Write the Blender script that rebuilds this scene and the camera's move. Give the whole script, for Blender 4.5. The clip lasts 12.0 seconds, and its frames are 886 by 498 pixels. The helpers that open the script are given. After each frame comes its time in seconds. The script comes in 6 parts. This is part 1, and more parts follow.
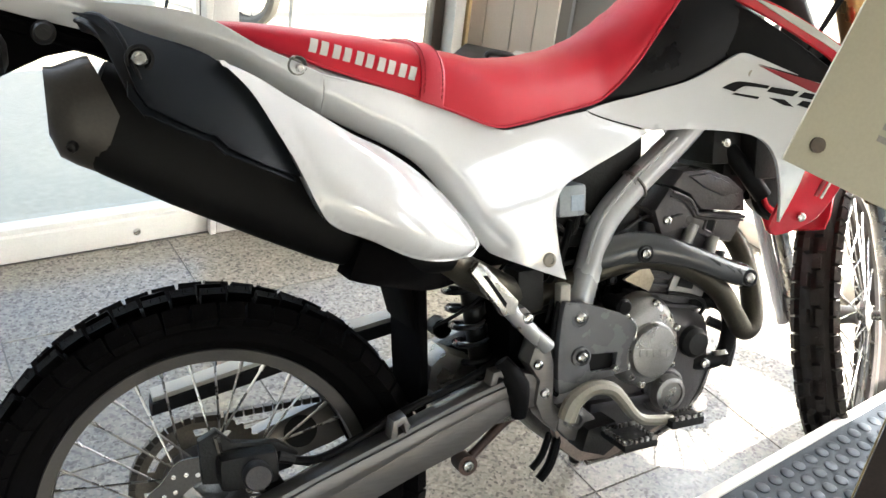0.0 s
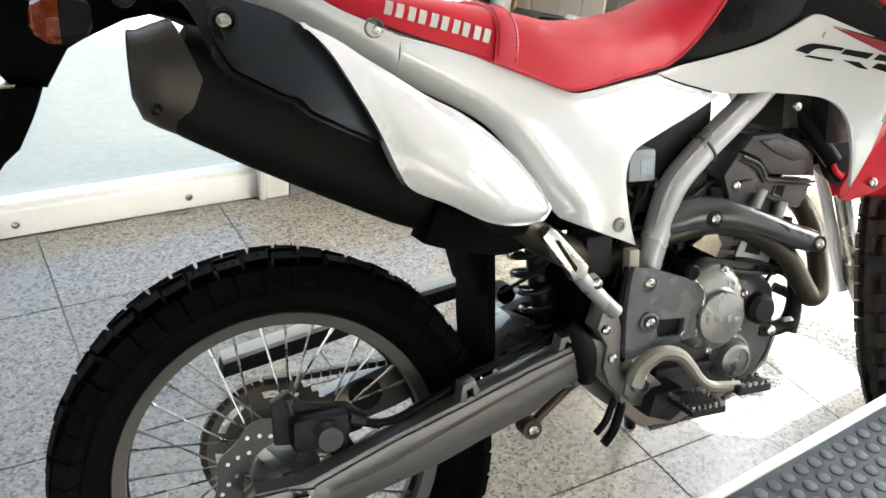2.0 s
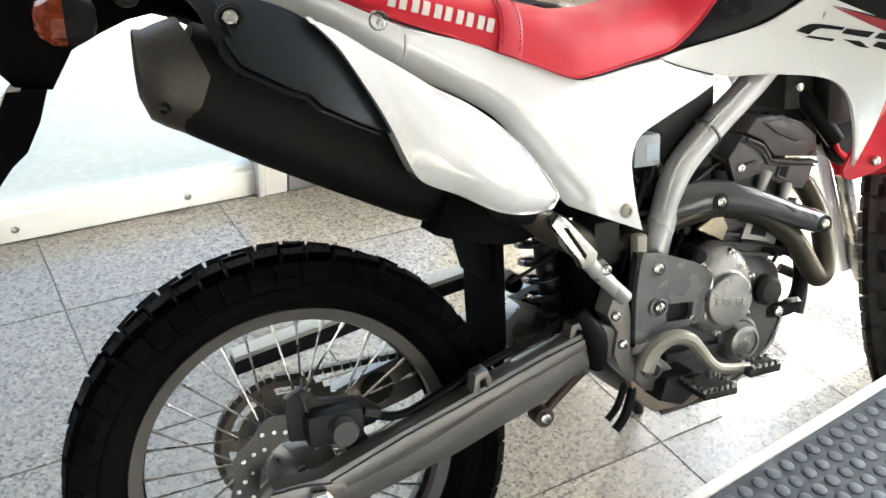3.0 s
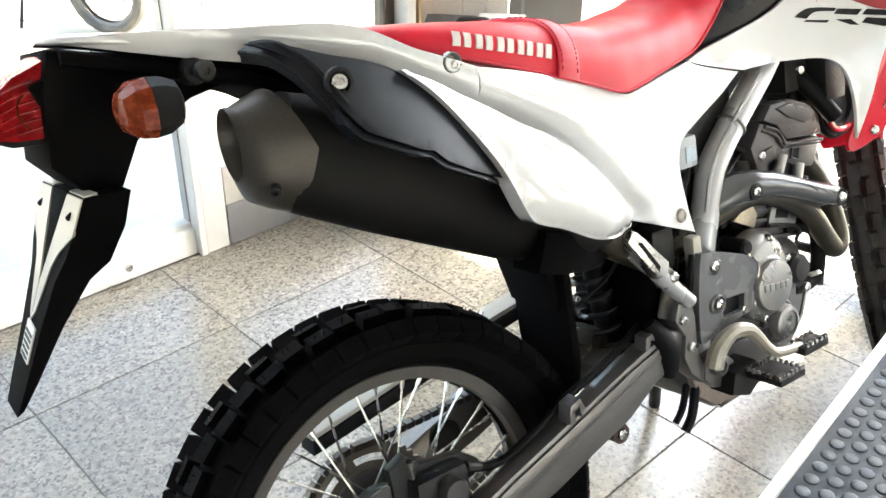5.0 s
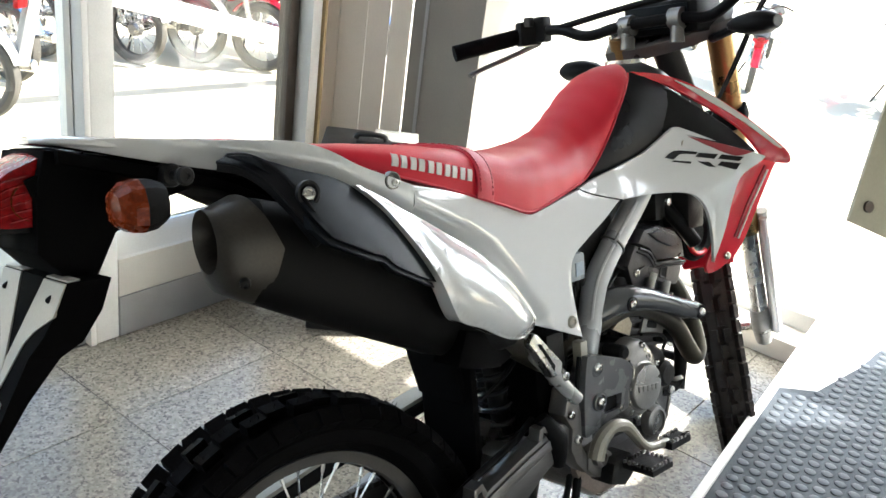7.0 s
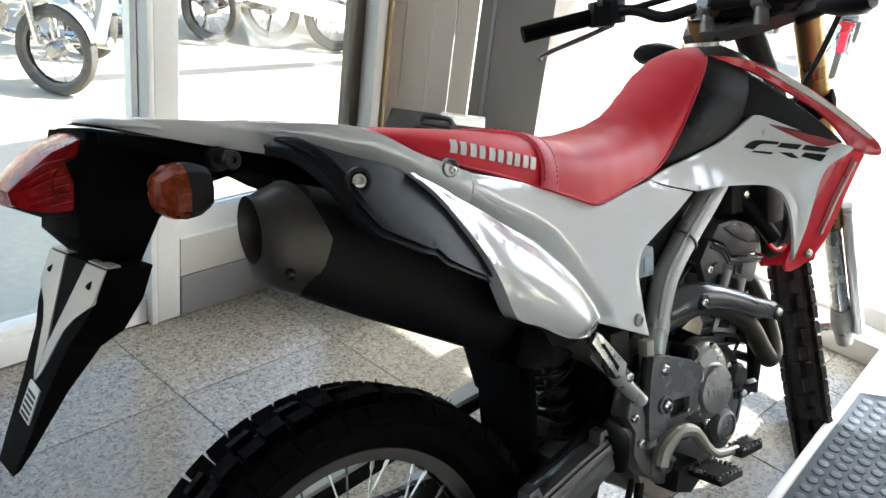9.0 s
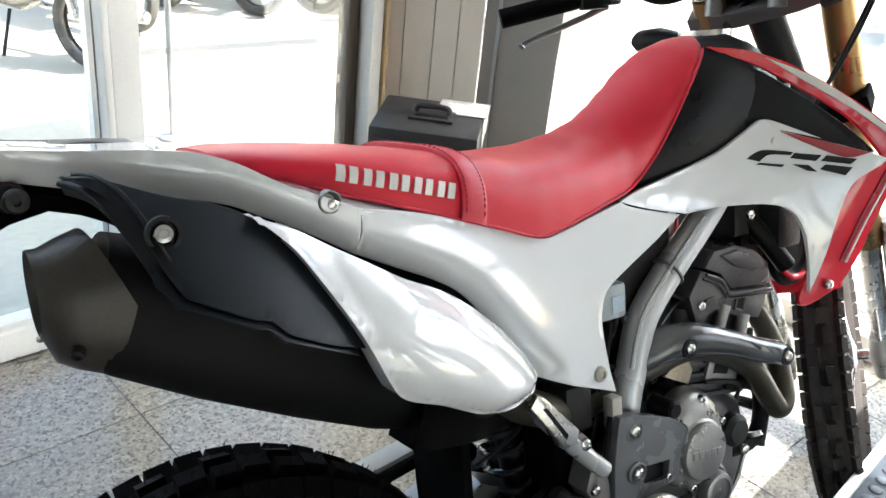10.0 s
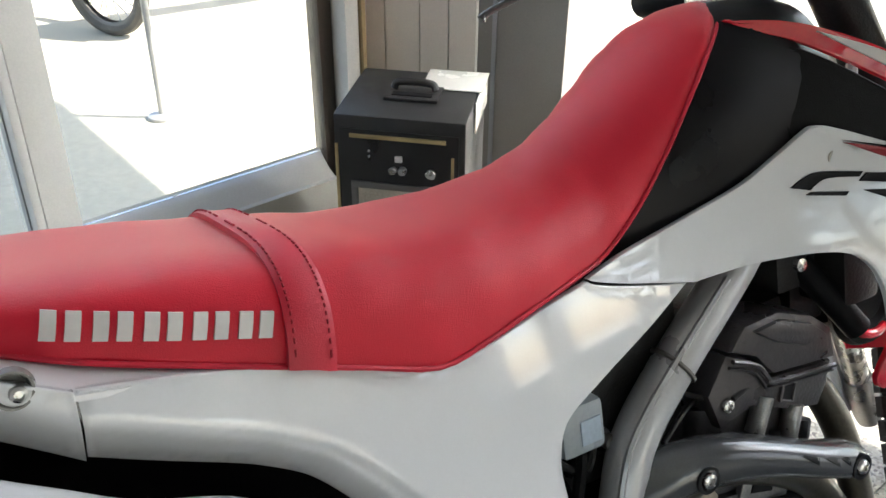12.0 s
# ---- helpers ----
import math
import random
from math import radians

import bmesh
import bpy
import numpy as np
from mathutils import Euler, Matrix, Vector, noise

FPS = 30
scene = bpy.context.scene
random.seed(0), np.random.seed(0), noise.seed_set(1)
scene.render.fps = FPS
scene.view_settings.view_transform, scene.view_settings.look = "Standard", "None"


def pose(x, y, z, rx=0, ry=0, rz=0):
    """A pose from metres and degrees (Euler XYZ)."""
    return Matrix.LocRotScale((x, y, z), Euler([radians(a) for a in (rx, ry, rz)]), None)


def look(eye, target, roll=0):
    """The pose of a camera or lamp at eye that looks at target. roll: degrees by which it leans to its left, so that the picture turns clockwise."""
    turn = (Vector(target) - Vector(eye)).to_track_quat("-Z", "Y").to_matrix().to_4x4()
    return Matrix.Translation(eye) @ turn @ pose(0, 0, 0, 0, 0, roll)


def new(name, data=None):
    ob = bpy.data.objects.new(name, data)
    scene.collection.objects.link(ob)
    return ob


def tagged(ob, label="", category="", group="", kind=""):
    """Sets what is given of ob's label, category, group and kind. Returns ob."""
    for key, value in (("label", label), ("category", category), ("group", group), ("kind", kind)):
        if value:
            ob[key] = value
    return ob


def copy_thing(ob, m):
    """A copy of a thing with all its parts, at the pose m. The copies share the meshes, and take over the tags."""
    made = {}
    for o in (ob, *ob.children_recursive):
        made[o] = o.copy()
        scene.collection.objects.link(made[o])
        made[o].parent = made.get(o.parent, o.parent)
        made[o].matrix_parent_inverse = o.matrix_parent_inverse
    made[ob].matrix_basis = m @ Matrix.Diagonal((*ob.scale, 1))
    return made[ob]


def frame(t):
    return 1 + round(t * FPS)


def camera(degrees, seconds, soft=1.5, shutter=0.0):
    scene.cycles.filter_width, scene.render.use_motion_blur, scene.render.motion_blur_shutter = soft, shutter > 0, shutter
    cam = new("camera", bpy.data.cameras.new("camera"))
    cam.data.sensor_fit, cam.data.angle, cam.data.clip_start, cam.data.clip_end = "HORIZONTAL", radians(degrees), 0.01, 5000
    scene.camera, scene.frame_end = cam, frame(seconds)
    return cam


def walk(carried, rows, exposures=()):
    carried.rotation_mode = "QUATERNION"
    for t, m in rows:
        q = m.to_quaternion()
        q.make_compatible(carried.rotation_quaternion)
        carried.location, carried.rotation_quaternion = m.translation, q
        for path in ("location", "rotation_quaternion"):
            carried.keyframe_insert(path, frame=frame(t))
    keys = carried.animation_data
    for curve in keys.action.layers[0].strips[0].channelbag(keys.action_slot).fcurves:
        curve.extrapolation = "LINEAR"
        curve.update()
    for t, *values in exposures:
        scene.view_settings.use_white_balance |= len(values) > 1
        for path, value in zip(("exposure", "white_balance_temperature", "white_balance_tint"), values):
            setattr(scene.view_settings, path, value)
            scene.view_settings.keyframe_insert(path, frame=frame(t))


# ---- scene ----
cam = camera(51.47, 12.0)
# seconds, eye, yaw to the left of +y, pitch, lean of the camera
ROWS = [
    (0, -0.312, -0.899, 1.327, -34.69, -28.77, 7.04),
    (0.5, -0.311, -0.902, 1.326, -34.31, -29.17, 6.56),
    (1, -0.311, -0.896, 1.325, -34.60, -29.38, 6.68),
    (1.5, -0.331, -0.883, 1.322, -33.62, -30.15, 6.57),
    (2, -0.362, -0.870, 1.316, -32.89, -30.98, 6.32),
    (2.5, -0.374, -0.873, 1.316, -33.13, -31.41, 5.96),
    (2.7, -0.378, -0.873, 1.315, -33.01, -30.98, 5.23),
    (4.3, -0.406, -0.681, 1.308, -37.25, -35.41, 3.47),
    (4.5, -0.433, -0.665, 1.307, -38.17, -34.71, 2.67),
    (5, -0.589, -0.619, 1.314, -44.28, -30.43, 0.93),
    (5.5, -0.716, -0.623, 1.313, -49.15, -29.91, 2.50),
    (6, -0.750, -0.612, 1.339, -53.71, -26.55, 5.51),
    (6.5, -0.763, -0.626, 1.367, -53.69, -23.71, 7.57),
    (6.7, -0.762, -0.632, 1.370, -53.92, -23.28, 7.74),
    (8.3, -0.757, -0.647, 1.373, -51.71, -23.61, 6.94),
    (8.5, -0.751, -0.641, 1.371, -50.12, -23.75, 6.58),
    (9, -0.700, -0.607, 1.358, -49.40, -24.87, 7.32),
    (9.5, -0.565, -0.588, 1.349, -47.37, -28.26, 5.51),
    (10, -0.369, -0.567, 1.355, -44.68, -27.30, 6.00),
    (10.5, -0.236, -0.546, 1.332, -40.21, -30.55, 3.01),
    (11, -0.100, -0.468, 1.320, -44.31, -31.06, 4.67),
    (11.5, 0.010, -0.402, 1.321, -43.72, -31.23, 0.32),
    (12, 0.075, -0.356, 1.312, -39.39, -31.86, 0.54),
]


def aimed(x, y, z, yaw, pitch, roll):
    return pose(x, y, z, 0, 0, yaw) @ pose(0, 0, 0, 90 + pitch) @ pose(0, 0, 0, 0, 0, roll)


walk(cam, [(t, aimed(*row)) for t, *row in ROWS], exposures=[(0.0, 2.62, 6500, 12), (2.5, 2.82, 6500, 10), (4.5, 3.22, 6500, 11), (5.5, 3.22, 6400, 11), (6.0, 2.98, 6300, 11), (6.5, 2.56, 6250, 10), (8.5, 2.04, 6050, 9), (9.5, 2.26, 6000, 9),
                                                             (10.0, 2.42, 6000, 10), (10.5, 2.12, 6000, 10), (11.0, 2.10, 6000, 10), (11.5, 1.92, 6100, 11), (12.0, 1.92, 6100, 11)])

# ---- daylight ----
world = bpy.data.worlds.new("sky")
scene.world = world
world.use_nodes = True
sky = world.node_tree.nodes.new("ShaderNodeTexSky")
sky.sky_type = "NISHITA"
sky.sun_disc = False
SUN_TO = Vector((0.75, -0.66, 1.0)).normalized()
sky.sun_elevation = math.asin(SUN_TO.z)
sky.sun_rotation = math.atan2(SUN_TO.x, SUN_TO.y)
sky.air_density = 1.2
sky.dust_density = 2.0
back = world.node_tree.nodes["Background"]
back.inputs["Strength"].default_value = 0.15
world.node_tree.links.new(sky.outputs[0], back.inputs["Color"])
sun_data = bpy.data.lights.new("sun", "SUN")
sun_data.energy = 5.0
sun_data.angle = radians(0.5)
sun_data.color = (1.0, 0.95, 0.87)
sun = new("sun", sun_data)
sun.matrix_world = look((8, -5, 9), Vector((8, -5, 9)) - SUN_TO)
tagged(sun, kind="structure")

def window_light(name, at, to, wide, high, watts):
    """Sky light that comes in through a glazed opening."""
    data = bpy.data.lights.new(name, "AREA")
    data.shape, data.size, data.size_y, data.energy = "RECTANGLE", wide, high, watts
    data.color = (0.93, 0.965, 1.0)
    ob = new(name, data)
    ob.matrix_world = look(at, to)
    return tagged(ob, kind="structure")


window_light("window_light_north", (-1.2, 1.58, 1.95), (-1.2, 0, 1.35), 4.6, 1.1, 6.0)
window_light("window_light_east", (2.5, 0.1, 1.58), (1.0, 0.1, 1.15), 2.0, 0.6, 8)

# ---- materials ----
def surface(name, rgb, rough=0.5, metal=0.0, vary=0.12, scale=9.0, bump=0.0, grain=260.0, coat=0.0, spread=0.1, stretch=None, shine=0.5):
    """A surface with stains at hand size, fine grain and uneven gloss."""
    m = bpy.data.materials.new(name)
    m.use_nodes = True
    n, link = m.node_tree.nodes, m.node_tree.links
    p = n["Principled BSDF"]
    where = n.new("ShaderNodeTexCoord")
    source = where.outputs["Object"]
    if stretch:
        mp = n.new("ShaderNodeMapping")
        mp.inputs["Scale"].default_value = stretch
        link.new(source, mp.inputs["Vector"])
        source = mp.outputs["Vector"]
    big = n.new("ShaderNodeTexNoise")
    big.inputs["Scale"].default_value, big.inputs["Detail"].default_value = scale, 6.0
    link.new(source, big.inputs["Vector"])
    fine = n.new("ShaderNodeTexNoise")
    fine.inputs["Scale"].default_value, fine.inputs["Detail"].default_value = grain, 3.0
    link.new(source, fine.inputs["Vector"])
    tone = n.new("ShaderNodeMapRange")
    tone.inputs["From Min"].default_value, tone.inputs["From Max"].default_value = 0.3, 0.7
    tone.inputs["To Min"].default_value, tone.inputs["To Max"].default_value = 1.0 - vary, 1.0 + vary
    link.new(big.outputs[0], tone.inputs["Value"])
    grit = n.new("ShaderNodeMapRange")
    grit.inputs["From Min"].default_value, grit.inputs["From Max"].default_value = 0.3, 0.7
    grit.inputs["To Min"].default_value, grit.inputs["To Max"].default_value = 1.0 - vary * 0.6, 1.0 + vary * 0.6
    link.new(fine.outputs[0], grit.inputs["Value"])
    both = n.new("ShaderNodeMath")
    both.operation = "MULTIPLY"
    link.new(tone.outputs[0], both.inputs[0])
    link.new(grit.outputs[0], both.inputs[1])
    paint = n.new("ShaderNodeVectorMath")
    paint.operation = "SCALE"
    paint.inputs[0].default_value = rgb
    link.new(both.outputs[0], paint.inputs["Scale"])
    link.new(paint.outputs[0], p.inputs["Base Color"])
    gloss = n.new("ShaderNodeMapRange")
    gloss.inputs["From Min"].default_value, gloss.inputs["From Max"].default_value = 0.3, 0.7
    gloss.inputs["To Min"].default_value, gloss.inputs["To Max"].default_value = max(0.02, rough - spread), min(1.0, rough + spread)
    link.new(big.outputs[0], gloss.inputs["Value"])
    link.new(gloss.outputs[0], p.inputs["Roughness"])
    p.inputs["Metallic"].default_value = metal
    p.inputs["Coat Weight"].default_value = coat
    p.inputs["Coat Roughness"].default_value = 0.05
    p.inputs["Specular IOR Level"].default_value = shine
    if bump:
        b = n.new("ShaderNodeBump")
        b.inputs["Strength"].default_value, b.inputs["Distance"].default_value = bump, 0.002
        link.new(fine.outputs[0], b.inputs["Height"])
        link.new(b.outputs[0], p.inputs["Normal"])
    return m


def granite(name, pale, dark, size, rough=0.35):
    """Polished speckled stone; each piece a shade of its own."""
    m = bpy.data.materials.new(name)
    m.use_nodes = True
    n, link = m.node_tree.nodes, m.node_tree.links
    p = n["Principled BSDF"]
    where, info = n.new("ShaderNodeTexCoord"), n.new("ShaderNodeObjectInfo")
    move = n.new("ShaderNodeVectorMath")
    move.operation = "MULTIPLY_ADD"
    move.inputs[1].default_value = (1, 1, 1)
    link.new(where.outputs["Object"], move.inputs[0])
    shift = n.new("ShaderNodeCombineXYZ")
    ten = n.new("ShaderNodeMath")
    ten.operation, ten.inputs[1].default_value = "MULTIPLY", 37.0
    link.new(info.outputs["Random"], ten.inputs[0])
    link.new(ten.outputs[0], shift.inputs[0])
    link.new(shift.outputs[0], move.inputs[2])
    chips = n.new("ShaderNodeTexVoronoi")
    chips.inputs["Scale"].default_value = 1.0 / size
    link.new(move.outputs[0], chips.inputs["Vector"])
    split = n.new("ShaderNodeSeparateColor")
    link.new(chips.outputs["Color"], split.inputs[0])
    ramp = n.new("ShaderNodeValToRGB")
    e = ramp.color_ramp.elements
    e[0].position, e[0].color = 0.0, (*dark, 1)
    e[1].position, e[1].color = 1.0, (*[min(1.0, c * 1.22) for c in pale], 1)
    for at, mix in ((0.10, 0.15), (0.24, 0.55), (0.5, 0.9), (0.8, 1.0)):
        k = e.new(at)
        k.color = (*[d + (q - d) * mix for q, d in zip(pale, dark)], 1)
    link.new(split.outputs[0], ramp.inputs[0])
    cloud = n.new("ShaderNodeTexNoise")
    cloud.inputs["Scale"].default_value, cloud.inputs["Detail"].default_value = 55.0, 5.0
    link.new(move.outputs[0], cloud.inputs["Vector"])
    blot = n.new("ShaderNodeMapRange")
    blot.inputs["From Min"].default_value, blot.inputs["From Max"].default_value = 0.3, 0.7
    blot.inputs["To Min"].default_value, blot.inputs["To Max"].default_value = 0.84, 1.13
    link.new(cloud.outputs[0], blot.inputs["Value"])
    shade = n.new("ShaderNodeMapRange")
    shade.inputs["To Min"].default_value, shade.inputs["To Max"].default_value = 0.9, 1.08
    link.new(info.outputs["Random"], shade.inputs["Value"])
    both = n.new("ShaderNodeMath")
    both.operation = "MULTIPLY"
    link.new(blot.outputs[0], both.inputs[0])
    link.new(shade.outputs[0], both.inputs[1])
    out = n.new("ShaderNodeVectorMath")
    out.operation = "SCALE"
    link.new(ramp.outputs[0], out.inputs[0])
    link.new(both.outputs[0], out.inputs["Scale"])
    link.new(out.outputs[0], p.inputs["Base Color"])
    p.inputs["Roughness"].default_value = rough
    return m


def clear(name, rgb=(1, 1, 1), rough=0.0, ior=1.45):
    m = bpy.data.materials.new(name)
    m.use_nodes = True
    p = m.node_tree.nodes["Principled BSDF"]
    p.inputs["Base Color"].default_value = (*rgb, 1)
    p.inputs["Transmission Weight"].default_value = 1.0
    p.inputs["Roughness"].default_value = rough
    p.inputs["IOR"].default_value = ior
    return m


WHITE = surface("white_plastic", (0.62, 0.625, 0.64), 0.06, vary=0.02, scale=4, coat=1.0, spread=0.02, grain=400)
RED = surface("red_plastic", (0.55, 0.010, 0.024), 0.2, vary=0.05, scale=5, coat=0.5, spread=0.05)
SEAT_RED = surface("red_vinyl", (0.51, 0.004, 0.022), 0.46, vary=0.03, scale=6, bump=0.25, grain=900, spread=0.02, shine=0.34)
for name, amount in (("Sheen Weight", 0.14), ("Sheen Roughness", 0.45)):
    SEAT_RED.node_tree.nodes["Principled BSDF"].inputs[name].default_value = amount
SEAT_RED.node_tree.nodes["Principled BSDF"].inputs["Sheen Tint"].default_value = (1.0, 0.72, 0.55, 1)
STRAP_RED = surface("strap_vinyl", (0.46, 0.006, 0.026), 0.5, vary=0.05, scale=10, bump=0.18, grain=900)
BLACK = surface("black_plastic", (0.0045, 0.0042, 0.0047), 0.55, vary=0.25, scale=12, bump=0.25, grain=800, shine=0.12)
SATIN = surface("satin_black_cover", (0.005, 0.0065, 0.0085), 0.52, vary=0.15, scale=7, bump=0.08, grain=900, shine=0.1)
TANK = surface("smooth_black_tank", (0.0045, 0.004, 0.005), 0.36, vary=0.15, scale=7, bump=0.05, grain=900, shine=0.16)
CAN = surface("black_steel", (0.0035, 0.0033, 0.0035), 0.55, metal=0.0, vary=0.3, scale=14, bump=0.15, grain=600, shine=0.12)
CAP = surface("bronze_grey_steel", (0.040, 0.035, 0.030), 0.42, metal=0.5, vary=0.15, scale=16, bump=0.1)
RUBBER = surface("tyre_rubber", (0.0036, 0.0032, 0.0034), 0.85, vary=0.3, scale=22, bump=0.4, grain=500, shine=0.06)
# tyres outside: glare and window haze are put into this paler grey
HAZED = surface("hazed_rubber", (0.075, 0.07, 0.062), 0.85, vary=0.3, scale=9)
RIM = surface("anodised_rim", (0.105, 0.096, 0.089), 0.38, metal=0.35, vary=0.1, scale=18)
SPOKE = surface("zinc_spoke", (0.45, 0.43, 0.41), 0.28, metal=1.0, vary=0.15, scale=30)
ALLOY = surface("brushed_alloy", (0.145, 0.137, 0.132), 0.32, metal=0.6, vary=0.1, scale=12, bump=0.15, grain=300, stretch=(0.15, 1, 1))
CAST = surface("cast_alloy", (0.27, 0.262, 0.255), 0.33, metal=0.8, vary=0.18, scale=25, bump=0.35, grain=420)
ENGINE = surface("engine_paint", (0.058, 0.054, 0.056), 0.42, metal=0.45, vary=0.2, scale=20, bump=0.3, grain=420)
FRAME = surface("silver_frame_paint", (0.42, 0.42, 0.43), 0.32, metal=0.35, vary=0.05, scale=8, coat=0.4)
GUARD = surface("grey_guard_plastic", (0.125, 0.126, 0.134), 0.24, vary=0.1, scale=14, bump=0.25, grain=700)
GLOSSY = surface("glossy_grey_plastic", (0.052, 0.053, 0.057), 0.17, vary=0.1, scale=14, bump=0.08, grain=700, shine=0.7)
STEEL = surface("stainless_steel", (0.56, 0.55, 0.53), 0.25, metal=1.0, vary=0.12, scale=30)
PIPE = surface("heat_stained_pipe", (0.055, 0.048, 0.036), 0.36, metal=0.6, vary=0.25, scale=12)
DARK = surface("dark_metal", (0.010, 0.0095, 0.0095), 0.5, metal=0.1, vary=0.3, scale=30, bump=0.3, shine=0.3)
GOLD = surface("bronze_fork_tube", (0.36, 0.22, 0.09), 0.32, metal=0.85, vary=0.1, scale=10)
PRINT = surface("white_print", (0.60, 0.575, 0.56), 0.45, vary=0.03)
# black of print, and of the darkness painted into slots, holes and pockets
INK_GAP = surface("black_print_and_gaps", (0.006, 0.006, 0.007), 0.5, vary=0.1, shine=0.15)
WINE = surface("dark_red_print", (0.24, 0.012, 0.02), 0.3, vary=0.1)
LENS = surface("red_lens", (0.21, 0.0015, 0.003), 0.22, vary=0.35, scale=60, coat=0.0, shine=0.12)
AMBER = surface("amber_lens", (0.14, 0.020, 0.004), 0.25, vary=0.4, scale=90, shine=0.2)
BOTTLE = surface("milky_bottle", (0.30, 0.33, 0.35), 0.35, vary=0.08)
PAPER = surface("paper_label", (0.48, 0.47, 0.43), 0.7, vary=0.05)
RESIN = surface("grey_holder_plastic", (0.32, 0.30, 0.26), 0.5, vary=0.08)
STONE = granite("speckled_tile", (0.250, 0.228, 0.185), (0.112, 0.101, 0.084), 0.0062, 0.2)
JOINT = surface("tile_joint", (0.11, 0.104, 0.095), 0.85, vary=0.2, scale=6, bump=0.5)
FRAME_WHITE = surface("white_coated_aluminium", (0.70, 0.69, 0.655), 0.4, vary=0.07, scale=3, bump=0.05)
FRAME_GREY = surface("grey_aluminium", (0.30, 0.30, 0.30), 0.4, metal=0.3, vary=0.08)
FRAME_DARK = surface("dark_brown_frame", (0.07, 0.05, 0.035), 0.5, vary=0.2, scale=6)
FRAME_TAN = surface("tan_bead", (0.46, 0.34, 0.17), 0.5, vary=0.1)
PANEL = surface("cream_panel", (0.66, 0.61, 0.545), 0.55, vary=0.06, scale=2.5, bump=0.1)
# plinth white, dulled to hold the shade it stands in
PLINTH = surface("shaded_plinth_paint", (0.55, 0.53, 0.48), 0.55, vary=0.08, scale=4, bump=0.1)
PILLAR = surface("grey_pillar_paint", (0.20, 0.185, 0.165), 0.6, vary=0.08, scale=3, bump=0.2)
WALL = surface("wall_paint", (0.42, 0.415, 0.40), 0.8, vary=0.06, scale=2, bump=0.2)
CEILING = surface("ceiling_paint", (0.34, 0.34, 0.335), 0.85, vary=0.04, scale=2)
MAT = surface("grey_rubber_mat", (0.046, 0.055, 0.066), 0.6, vary=0.18, scale=9, bump=0.25, grain=500, shine=0.2)
STUD = surface("lighter_rubber_stud", (0.062, 0.074, 0.087), 0.5, vary=0.22, scale=22, bump=0.15, grain=500, shine=0.25)
MATT = surface("matt_black_plastic", (0.003, 0.0028, 0.003), 0.85, vary=0.25, scale=12, bump=0.2, grain=800, shine=0.03)
DECK = surface("white_deck_edge", (0.66, 0.65, 0.62), 0.5, vary=0.1, scale=6, bump=0.1)
PAVING = surface("sunlit_concrete", (0.44, 0.405, 0.31), 0.85, vary=0.14, scale=0.7, bump=0.5, grain=40)
BARK = surface("bark", (0.16, 0.12, 0.085), 0.9, vary=0.3, scale=12, bump=0.8, grain=60)
LEAF = surface("leaves", (0.055, 0.085, 0.03), 0.6, vary=0.4, scale=3)
BOX_BLACK = surface("black_vinyl_box", (0.022, 0.021, 0.02), 0.45, vary=0.25, scale=10, bump=0.4, grain=500)
BRASS = surface("brass_trim", (0.42, 0.32, 0.16), 0.4, metal=0.6, vary=0.15)
CREAM = surface("cream_sheet", (0.40, 0.375, 0.28), 0.5, vary=0.05, scale=5)
BLUE = surface("blue_paint", (0.05, 0.16, 0.45), 0.3, vary=0.1)
GLASS = clear("window_glass", (0.99, 0.985, 0.93))

# ---- building tools ----
def part(name, bm, material, parent=None, label="", sharp=35, smooth=True):
    bmesh.ops.recalc_face_normals(bm, faces=bm.faces)
    me = bpy.data.meshes.new(name)
    bm.to_mesh(me)
    bm.free()
    me.materials.append(material)
    if smooth:
        me.shade_smooth()
        me.set_sharp_from_angle(angle=radians(sharp))
    ob = new(name, me)
    ob.parent = parent
    return tagged(ob, label=label)


def thing(name, label, category, group="", m=None, kind=""):
    ob = new(name)
    ob.empty_display_size = 0.1
    if m is not None:
        ob.matrix_world = m
    return tagged(ob, label, category, group, kind)


def block(bm, x0, x1, y0, y1, z0, z1, bevel=0.0, m=None):
    c = Matrix.LocRotScale(((x0 + x1) / 2, (y0 + y1) / 2, (z0 + z1) / 2), None, (abs(x1 - x0), abs(y1 - y0), abs(z1 - z0)))
    made = bmesh.ops.create_cube(bm, size=1, matrix=(m @ c) if m is not None else c)["verts"]
    if bevel:
        edges = list({e for v in made for e in v.link_edges})
        bmesh.ops.bevel(bm, geom=edges, offset=bevel, segments=2, affect="EDGES", profile=0.6)
    return bm


def box(x0, x1, y0, y1, z0, z1, bevel=0.0, m=None):
    return block(bmesh.new(), x0, x1, y0, y1, z0, z1, bevel, m)


def spline(pts, per=8, closed=True, dim=2):
    """A smooth line through the points; a point with a trailing 1 keeps its corner."""
    p = [Vector(q[:dim]).to_3d() for q in pts]
    hard = [len(q) > dim and q[dim] == 1 for q in pts]
    n, out = len(p), []
    for i in range(n if closed else n - 1):
        a, b = p[i], p[(i + 1) % n]
        before = a if hard[i] or (not closed and i == 0) else p[i - 1]
        after = b if hard[(i + 1) % n] or (not closed and i == n - 2) else p[(i + 2) % n]
        for k in range(per):
            t = k / per
            out.append(0.5 * (2 * a + (b - before) * t + (2 * before - 5 * a + 4 * b - after) * t**2 + (3 * a - before - 3 * b + after) * t**3))
    if not closed:
        out.append(p[-1])
    return out


